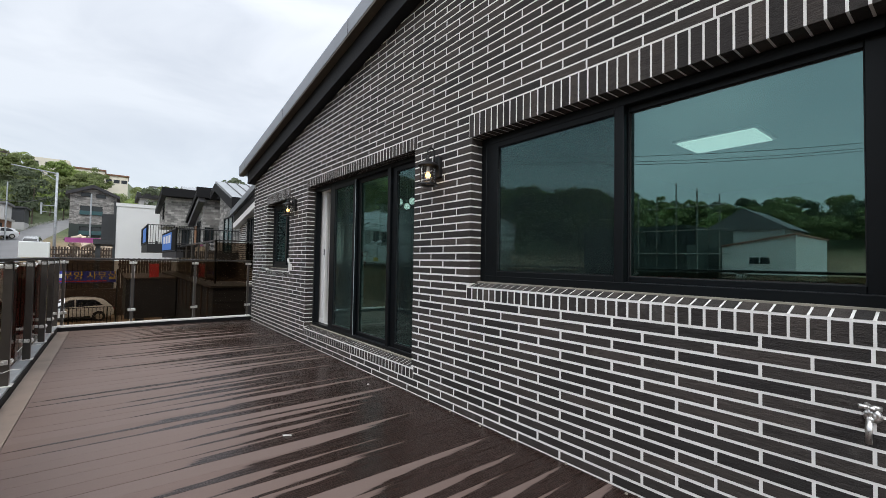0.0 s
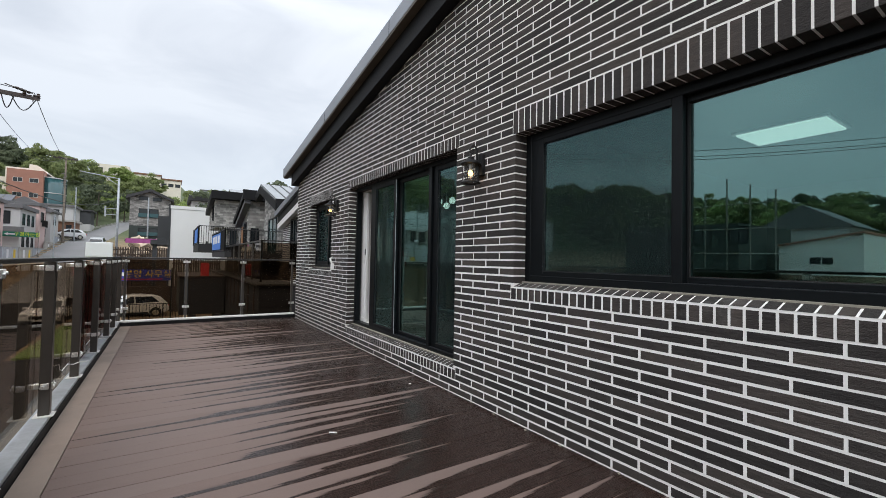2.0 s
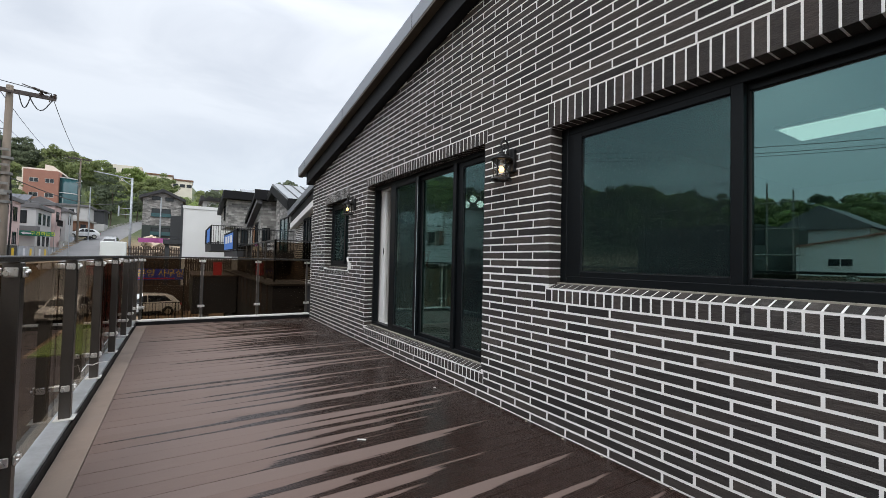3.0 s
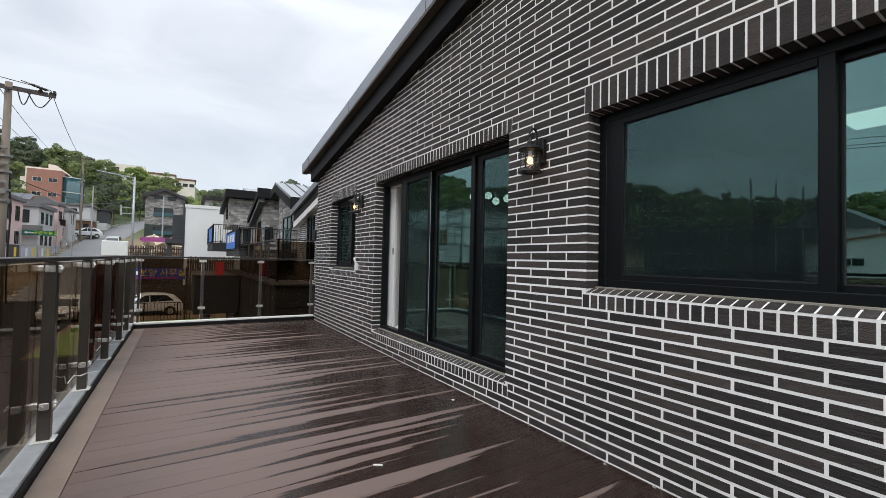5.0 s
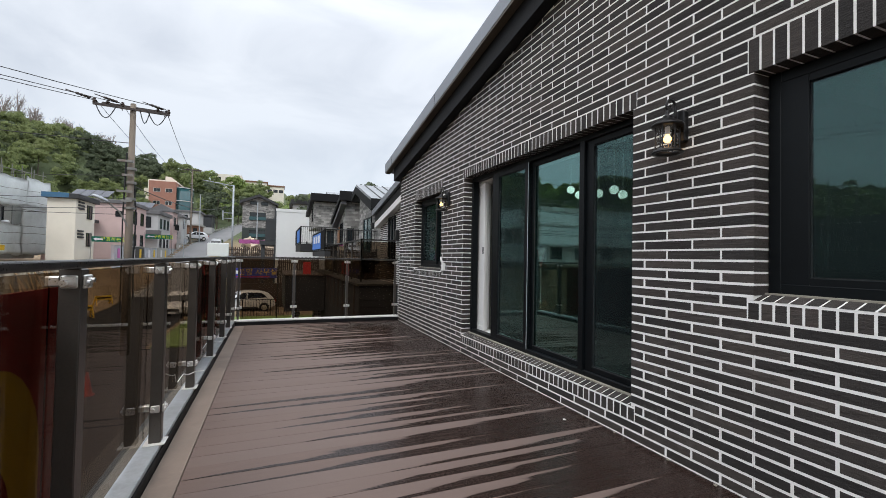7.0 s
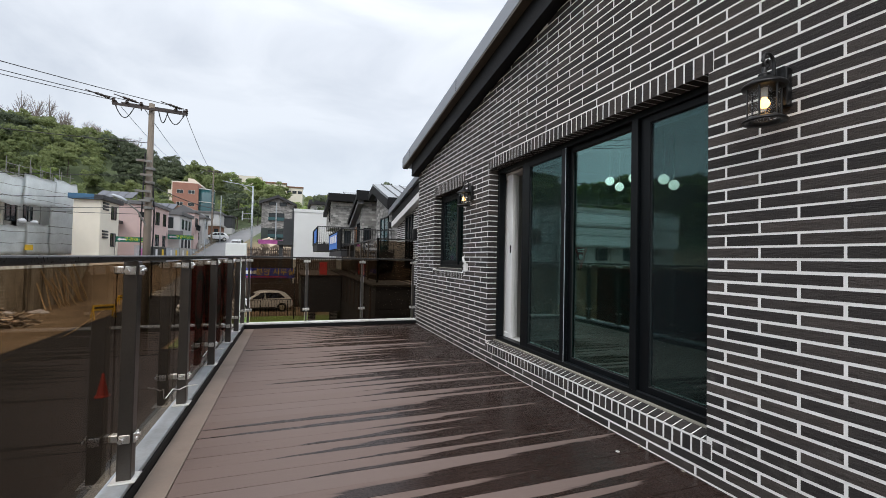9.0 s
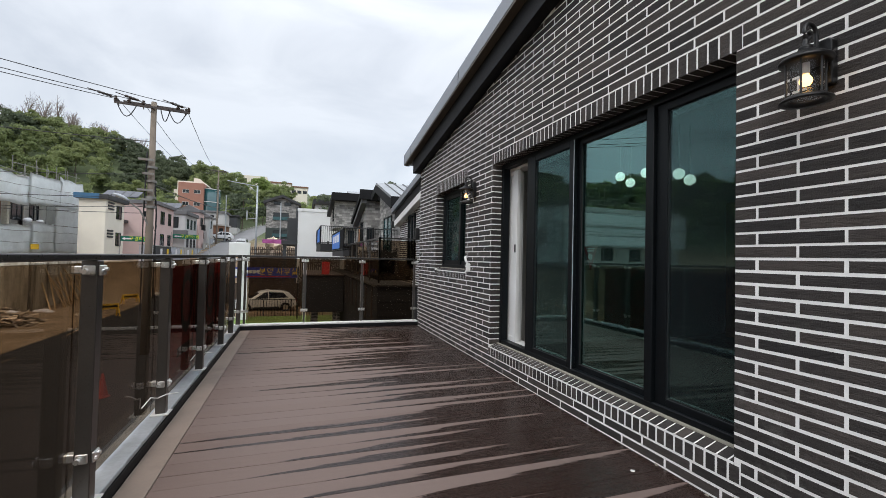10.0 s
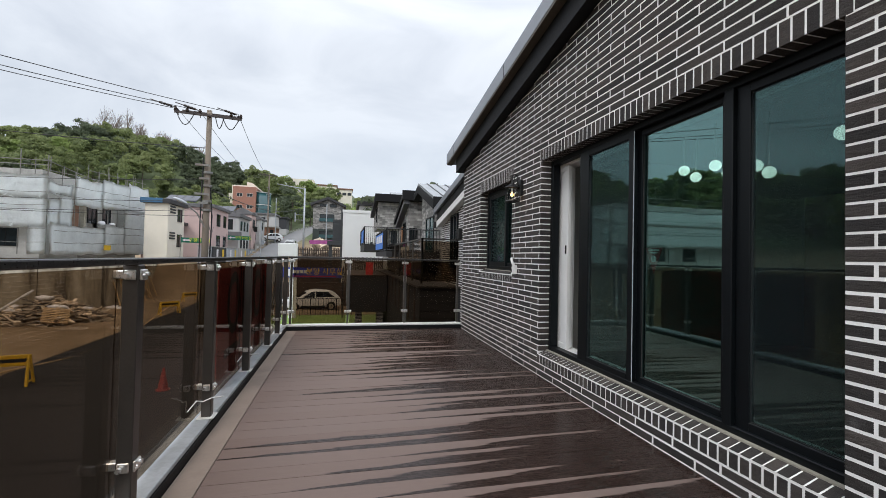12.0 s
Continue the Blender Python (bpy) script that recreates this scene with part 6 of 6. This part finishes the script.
for i in range(90):
    q = Matrix.Translation((rngb.uniform(-5, 0.5), 64 + rngb.uniform(0, 3), 1.2 + rngb.uniform(0, 2.2))) @ Euler((rngb.uniform(0, 3), rngb.uniform(0, 3), 0)).to_matrix().to_4x4()
    s = rngb.uniform(0.2, 0.5)
    box(bm, -s, s, -s * 0.7, s * 0.7, -s * 0.6, s * 0.6, q)
soften(bm, 0.05, 1)
part("stones", bm, M["rubble"], bank)

# things below the far railing
fe = thing("timber_fence", "tall dark timber fence before the white building", "fence")
for k in range(26):
    xx = 0.35 + k * 0.17
    part_box("picket", (xx, xx + 0.14, 40.2, 40.24, GROUND, 1.12 + 0.03 * (k % 2)), M["fence_wood"], fe)
part_box("rail", (0.3, 4.8, 40.245, 40.3, 0.6, 0.72), M["fence_wood"], fe)
fe = thing("iron_fence", "black iron fence along the lawn", "fence")
bars_rail(fe, (-5.6, 33.7), (2.0, 33.7), GROUND + 0.05, GROUND + 1.3, 0.18, 0.014)
fe = thing("iron_fence", "tall black iron fence carrying a banner", "fence")
bars_rail(fe, (-5.6, 42.0), (-0.9, 42.0), GROUND, 0.7, 0.30, 0.022)
banner("banner", "blue-violet sales office banner with yellow lettering", -1.75, 32.0, 0.05, 3.9, 0.68, "banner_blue", [("분양 사무실", 0.50, "ink_yellow", 0.75, 0.05)])
bn = scene.objects["banner.003"]
part_box("print_bar", (-1.86, -1.45, -0.052, -0.048, -0.25, 0.22), M["ink_white"], bn)
for k in range(4):
    part_box("print_bar", (-1.32 + 0.24 * k, -1.13 + 0.24 * k, -0.052, -0.048, -0.06, 0.16), M["ink_white"], bn)
part_box("print_bar", (-1.3, 1.5, -0.052, -0.048, -0.28, -0.22), M["ink_red"], bn)
bp = thing("banner_posts", "black posts holding the office banner", "post")
for xx in (-3.75, 0.25):
    bm = bmesh.new()
    rod(bm, (xx, 32.05, GROUND), (xx, 32.05, 0.5), 0.04, n=6)
    part("post", bm, M["black_iron"], bp)
cp = thing("carport", "dark flat carport on brick piers", "carport")
part_box("carport_roof", (0.45, 2.15, 21.0, 27.0, -1.22, 0.36), M["terrace_dark"], cp)
part_box("roof_edge", (0.40, 2.15, 20.95, 27.0, 0.362, 0.42), M["fence_wood"], cp)
for xx in (0.8, 1.75):
    part_box("pier", (xx, xx + 0.3, 21.3, 21.6, GROUND, -1.22), M["brick_far"], cp)
vb = thing("red_signboard", "small red upright signboard with yellow print", "sign")
part_box("board", (1.22, 1.55, 21.3, 21.36, 0.422, 0.98), M["ink_red"], vb)
for k in range(3):
    part_box("print_bar", (1.28, 1.49, 21.29, 21.298, 0.48 + 0.19 * k, 0.48 + 0.19 * k), M["ink_yellow"], vb)
vp = thing("lawn_edge", "low wall at the far side of the lawn", "wall", kind="structure")
part_box("wall_block", (-5.6, 2.2, 41.0, 41.3, GROUND, GROUND + 2.0), M["fence_wood"], vp)


# ---- cars ----
def car(label, paint, length=4.5, width=1.85, height=1.65):
    """A car at the origin facing -y, its wheels on z = 0."""
    c = thing("car", label, "car", "parked cars")
    L, W, H = length / 2, width / 2, height
    bm = bmesh.new()
    side = [(-L, 0.42), (-L + 0.02, 0.66), (-L + 0.12, 0.84), (-L + 0.45, 0.94), (-L + 1.25, 1.03), (0.0, 1.06), (L - 0.45, 1.12), (L - 0.12, 1.06), (L - 0.02, 0.80), (L, 0.45), (L - 0.25, 0.30), (-L + 0.25, 0.30)]
    prism(bm, side, "x", -W, W)
    soften(bm, 0.07, 3)
    body_ = part("body", bm, M[paint], c, smooth=True)
    bm = bmesh.new()
    outline = [(-L + 1.02, 0.98), (-L + 1.95, H - 0.10), (-L + 2.35, H - 0.02), (0.3, H), (L - 1.0, H - 0.06), (L - 0.55, H - 0.16), (L - 0.14, 1.05), (L - 0.3, 0.95)]
    loops = [[bm.verts.new((x_ * (W * (0.95 if z < 1.1 else 0.77)), y, z)) for y, z in outline] for x_ in (-1, 1)]
    bm.faces.new(loops[0])
    bm.faces.new(loops[1][::-1])
    for a, b2 in zip(range(len(outline)), [*range(1, len(outline)), 0]):
        bm.faces.new((loops[0][a], loops[1][a], loops[1][b2], loops[0][b2]))
    bmesh.ops.recalc_face_normals(bm, faces=bm.faces)
    soften(bm, 0.05, 2)
    part("cabin", bm, M[paint], c, smooth=True)

    def glass_on(name, pts):
        bm = bmesh.new()
        f = bm.faces.new([bm.verts.new(p) for p in pts])
        f.normal_update()
        bmesh.ops.solidify(bm, geom=bm.faces[:], thickness=0.02)
        bmesh.ops.recalc_face_normals(bm, faces=bm.faces)
        part(name, bm, M["car_glass"], c)

    for s in (-1, 1):
        lo_, hi_ = s * (W * 0.95 + 0.012), s * (W * 0.80 + 0.012)
        glass_on("side_window", [(lo_, -L + 1.45, 1.06), (hi_, -L + 2.12, H - 0.16), (hi_, 0.12, H - 0.12), (lo_, 0.12, 1.06)])
        glass_on("side_window", [(lo_, 0.20, 1.06), (hi_, 0.20, H - 0.12), (hi_, L - 1.05, H - 0.17), (lo_, L - 0.62, 1.10)])
    glass_on("windscreen", [(-W * 0.80, -L + 1.13, 1.08), (W * 0.80, -L + 1.13, 1.08), (W * 0.70, -L + 1.86, H - 0.16), (-W * 0.70, -L + 1.86, H - 0.16)])
    glass_on("rear_window", [(-W * 0.72, L - 0.22, 1.16), (W * 0.72, L - 0.22, 1.16), (W * 0.66, L - 0.48, H - 0.24), (-W * 0.66, L - 0.48, H - 0.24)])
    for s in (-1, 1):
        for yy in (-L + 0.85, L - 0.85):
            bm = bmesh.new()
            rod(bm, (s * (W - 0.2), yy, 0.36), (s * (W + 0.01), yy, 0.36), 0.36, n=20)
            wh = part("wheel", bm, M["rubber"], c)
            bm = bmesh.new()
            rod(bm, (s * (W - 0.05), yy, 0.34), (s * (W + 0.02), yy, 0.34), 0.21, n=14)
            part("rim", bm, M["chrome"], wh)
        bm = bmesh.new()
        box(bm, *sorted((s * W * 0.55, s * W * 0.95)), -L - 0.012, -L + 0.1, 0.68, 0.82)
        soften(bm, 0.02, 1)
        part("headlight", bm, M["headlight"], c)
        bm = bmesh.new()
        box(bm, *sorted((s * W * 0.6, s * W * 0.97)), L - 0.1, L + 0.012, 0.75, 0.95)
        part("tail_light", bm, M["tail_red"], c)
        bm = bmesh.new()
        box(bm, *sorted((s * (W + 0.0), s * (W + 0.2))), -L + 1.35, -L + 1.5, 0.98, 1.12)
        soften(bm, 0.02, 1)
        part("wing_mirror", bm, M[paint], c)
    part_box("sill_trim", (-W - 0.008, W + 0.008, -L + 1.3, L - 1.3, 0.27, 0.42), M["rubber"], c)
    part_box("grille", (-W * 0.5, W * 0.5, -L - 0.015, -L + 0.05, 0.50, 0.68), M["rubber"], c)
    part_box("number_plate", (-0.26, 0.26, -L - 0.022, -L - 0.01, 0.36, 0.47), M["ink_white"], c)
    return c


c1 = car("white sport utility car parked on the road", "car_white")
c1.matrix_basis = pose(-6.2, 36.6, GROUND + 0.03, 0, 0, -4)
c2 = copy_thing(c1, pose(-2.2, 37.8, GROUND + 0.0, 0, 0, -78))
tagged(c2, "white sport utility car parked behind the iron fence")
c3 = copy_thing(c1, pose(-6.0, 126.0, street_z(126.0) + 0.05, 9, 0, -20))
tagged(c3, "pale car on the climbing street")
c4 = copy_thing(c1, pose(-13.6, 88.5, street_z(88.5) + 0.2, 0, 0, -60))
tagged(c4, "white car parked beside the garden wall")
c5 = car("silver car on the climbing street", "car_silver")
c5.matrix_basis = pose(-8.9, 80.0, street_z(80.0) + 0.05, 8, 0, 0)

# ---- woods ----
def woodland(name, label, spots, material, seed, leaf=0.34):
    """Crowns of many small leaf tufts on the given spots (x, y, z, radius, height)."""
    rg_ = np.random.default_rng(seed)
    verts, faces = [], []
    base = 0
    for x, y, z, r, h_ in spots:
        nb_ = int(rg_.integers(9, 15))
        for b_ in range(nb_):
            a, rad = rg_.uniform(0, math.tau), r * 0.62 * math.sqrt(rg_.random())
            cz = z + h_ * rg_.uniform(0.30, 0.88)
            cx_, cy_ = x + rad * math.cos(a), y + rad * math.sin(a)
            br = r * rg_.uniform(0.28, 0.46)
            n = int(60 + br * 40)
            dirs = rg_.normal(size=(n, 3))
            dirs /= np.linalg.norm(dirs, axis=1)[:, None]
            dirs[:, 2] = np.abs(dirs[:, 2]) * 0.95 - 0.22
            c = np.array((cx_, cy_, cz)) + dirs * (br * rg_.uniform(0.55, 1.12, (n, 1)))
            u = np.cross(dirs, rg_.normal(size=(n, 3)))
            u /= np.linalg.norm(u, axis=1)[:, None] + 1e-9
            w_ = np.cross(dirs, u) + 0.5 * rg_.normal(size=(n, 3))
            s = leaf * rg_.uniform(0.45, 1.0, (n, 1))
            quad = np.stack((c - u * s, c - w_ * s * 0.6, c + u * s * 0.9, c + w_ * s * 0.6), 1)
            verts.append(quad.reshape(-1, 3))
            faces.append(np.arange(base, base + 4 * n).reshape(-1, 4))
            base += 4 * n
    me = bpy.data.meshes.new(name)
    me.from_pydata(np.concatenate(verts).tolist(), [], np.concatenate(faces).tolist())
    me.materials.append(material)
    return tagged(new(name, me), label, "trees", kind="stuff")


KEEP_OUT = [(-33, -18, 120, 150), (-21, -11, 168, 180), (-11, 4, 170, 184), (8, 17, 170, 182)]
rt = random.Random(5)
green, young, pine = [], [], []
for gx in np.arange(-190, 95, 4.3):
    for gy in np.arange(-45, 200, 4.3):
        x, y = gx + rt.uniform(-2.4, 2.4), gy + rt.uniform(-2.4, 2.4)
        z = land(x, y)
        wooded = (y > 100 and z > 1.5 and abs(x - lerp(STREET, y)) > 5) or (x < -40 and z > 3.0) or (x < -24 and y > 66 and z > 3.2)
        if not wooded or any(a < x < b2 and c < y < d_ for a, b2, c, d_ in KEEP_OUT):
            continue
        if math.hypot(x, y) > 215:
            continue
        # the red brick building and the ridge blocks stand clear of the trees below them
        side = (x - 0.2) / max(1.0, y - 2.0)
        if y < 137 and (-0.245 < side < -0.145) and z + 6.5 > 1.25 + 0.066 * (y - 2.0):
            continue
        kind = noise.noise((x * 0.035, y * 0.035, 3.0)) + rt.uniform(-0.25, 0.25)
        h_ = rt.uniform(5.0, 8.5)
        spot = (x, y, z - 0.3, rt.uniform(2.4, 3.6), h_)
        (pine if kind > 0.2 else young if kind < -0.28 else green).append(spot)
for x, y, r, h_ in ((-12.6, 112, 3.6, 10), (-14.5, 116, 3.4, 12), (-9.0, 124, 3.2, 8)):
    pine.append((x, y, land(x, y), r, h_))
for x, y, r, h_ in ((1.5, 84, 3.0, 9.5), (-2.0, 96, 3.4, 8), (5.0, 92, 3.4, 10), (3.2, 110, 3.5, 9)):
    young.append((x, y, land(x, y), r, h_))
for x, y, r, h_ in ((6.4, 47, 2.6, 13.2), (8.6, 49, 3.0, 13.9), (11, 46, 2.8, 14), (4.6, 58, 2.6, 13.5), (14, 50, 3, 14)):
    pine.append((x, y, land(x, y), r, h_))
woodland("broadleaf_wood", "mixed green broadleaf wood on the hill", green, M["leaves"], 3)
woodland("young_wood", "fresh light-green trees on the hill", young, M["leaves_light"], 4)
woodland("pine_wood", "dark pines on the hill", pine, M["leaves_pine"], 5)
bm = bmesh.new()
for x, y, z, r, h_ in green[::2] + young + pine[::2]:
    if math.hypot(x, y) < 150:
        rod(bm, (x, y, z - 0.5), (x + 0.2, y, z + h_ * 0.7), 0.16, 0.07, 5)
tagged(part("tree_trunks", bm, M["bark"]), "thin tree trunks in the woods", "trees", kind="stuff")
bm = bmesh.new()
for i in range(13):
    x, y = -86 + i * 2.9 + rt.uniform(-1, 1), 168 + rt.uniform(-4, 4)
    z, top = land(x, y), rt.uniform(13.5, 17.0) * (0.8 + 0.2 * math.sin(i * 0.5))
    rod(bm, (x, y, z), (x, y, z + top * 0.5), 0.22, 0.14, 5)
    for k in range(26):
        f = rt.uniform(0.35, 0.8)
        a = rt.uniform(0, math.tau)
        p = Vector((x, y, z + top * f * 0.7))
        q = p + Vector((math.cos(a) * (1.2 - f) * 3.2, math.sin(a) * (1.2 - f) * 3.2, top * rt.uniform(0.2, 0.36)))
        rod(bm, p, q, 0.09, 0.03, 4)
        for _ in range(2):
            m_ = p.lerp(q, rt.uniform(0.4, 0.8))
            rod(bm, m_, m_ + Vector((rt.uniform(-1.3, 1.3), rt.uniform(-1.3, 1.3), rt.uniform(0.5, 1.6))), 0.05, 0.02, 4)
tagged(part("bare_trees", bm, M["twig"]), "bare grey-brown treetops on the ridge", "trees", kind="stuff")

# ---- pieces: deck planks ----
bm = bmesh.new()
box(bm, DX0, DX1, -DECK_PITCH / 2 + 0.0016, DECK_PITCH / 2 - 0.0016, -0.026, 0.0)
plank_mesh = mesh_of("plank", bm, M["deck"])
k = 0
while True:
    yc = math.floor(DY0 / DECK_PITCH) * DECK_PITCH + DECK_PITCH * (k + 0.5)
    if yc + DECK_PITCH / 2 > DY1:
        break
    p = new("plank", plank_mesh)
    p.parent = deck
    p.location = (0, yc, 0.0005 * math.sin(k * 2.3))
    k += 1

# ---- pieces: bricks ----
brick_meshes = {}
rest = []          # joined bricks out of close reach


def brick_mesh(ly, lz, depth):
    key = (round(ly, 3), round(lz, 3), round(depth, 3))
    if key not in brick_meshes:
        bm = bmesh.new()
        vs = box(bm, 0, depth, -ly / 2, ly / 2, -lz / 2, lz / 2)
        front = [e for e in bm.edges if all(v.co.x < 1e-6 for v in e.verts)]
        bmesh.ops.bevel(bm, geom=front, offset=0.0025, segments=1, affect="EDGES")
        brick_meshes[key] = mesh_of("brick", bm, M["brick"])
    return brick_meshes[key]


rng = random.Random(4)
count = 0


def lay(y0, y1, z0, z1, depth=0.14, proud=0.0):
    """One brick whose face fills the given patch of the wall."""
    global count
    if y1 - y0 < 0.012 or z1 - z0 < 0.006:
        return
    yc, zc = (y0 + y1) / 2, (z0 + z1) / 2
    x = WX - proud + rng.uniform(-0.0004, 0.0003)
    if 0.7 < yc < 4.7 and zc < 1.30 and count < 300:
        ob = new("brick", brick_mesh(y1 - y0, z1 - z0, depth))
        ob.parent = wall
        ob.location = (x, yc, zc)
        count += 1
    else:
        rest.append((x, x + depth, y0, y1, z0, z1))


def cut(z0, z1):
    """The stretches of a course between the openings, their lintels and sills."""
    spans = [(NEAR, END)]
    zc = (z0 + z1) / 2
    for a, b2, za, zb, lint, sill in OPEN.values():
        if sill < zc < lint:
            e = 0.035 if zc > zb or zc < za else 0.0
            nxt = []
            for s, t in spans:
                if b2 + e <= s or a - e >= t:
                    nxt.append((s, t))
                else:
                    if a - e > s:
                        nxt.append((s, a - e))
                    if b2 + e < t:
                        nxt.append((b2 + e, t))
            spans = nxt
    return spans


h = JOINT / 2
for c in range(-2, 80):
    z0, z1 = c * COURSE, (c + 1) * COURSE
    for s, t in cut(z0, z1):
        off = 2.552 + (0 if c % 2 else LENGTH / 2)
        k = math.floor((s - off) / LENGTH)
        while off + k * LENGTH < t:
            a, b2 = max(s, off + k * LENGTH), min(t, off + (k + 1) * LENGTH)
            k += 1
            ya = a + (h if a > s + 1e-6 else 0.0)
            yb = b2 - (h if b2 < t - 1e-6 else 0.0)
            if wall_top(max(-0.6, (ya + yb) / 2)) < z0 + 0.02:
                continue
            lay(ya, yb, z0 + h * 0.95, z1 - h * 0.95)
wedges = []
for a, b2, za, zb, lint, sill in OPEN.values():
    n = round((b2 - a + 0.07) / 0.0655)
    w = (b2 - a + 0.07) / n
    for i in range(n):
        y0 = a - 0.035 + i * w
        lay(y0 + h * 0.9, y0 + w - h * 0.9, zb, lint - h)
        lay(y0 + h * 0.9, y0 + w - h * 0.9, sill + h, za - 0.034, 0.08, 0.001)
        wedges.append((y0 + h * 0.9, y0 + w - h * 0.9, za))
V, F = [], []
for x0, x1, y0, y1, z0, z1 in rest:
    i = len(V)
    V += [(x0, y0, z0), (x1, y0, z0), (x1, y1, z0), (x0, y1, z0), (x0, y0, z1), (x1, y0, z1), (x1, y1, z1), (x0, y1, z1)]
    F += [tuple(i + j for j in f) for f in ((0, 3, 2, 1), (4, 5, 6, 7), (0, 1, 5, 4), (1, 2, 6, 5), (2, 3, 7, 6), (3, 0, 4, 7))]
for y0, y1, za in wedges:
    # sloping sill bricks, higher at the back
    i = len(V)
    V += [(WX, y0, za - 0.020), (WX, y1, za - 0.020), (WX + 0.088, y0, za + 0.012), (WX + 0.088, y1, za + 0.012), (WX + 0.088, y0, za - 0.019), (WX + 0.088, y1, za - 0.019)]
    F += [tuple(i + j for j in f) for f in ((0, 2, 3, 1), (0, 4, 2), (1, 3, 5), (0, 1, 5, 4), (2, 4, 5, 3))]
me = bpy.data.meshes.new("upper_bricks")
me.from_pydata(V, [], F)
me.materials.append(M["brick"])
ub = tagged(new("brickwork", me), "dark bricks of the gable wall", kind="stuff")
ub.parent = wall
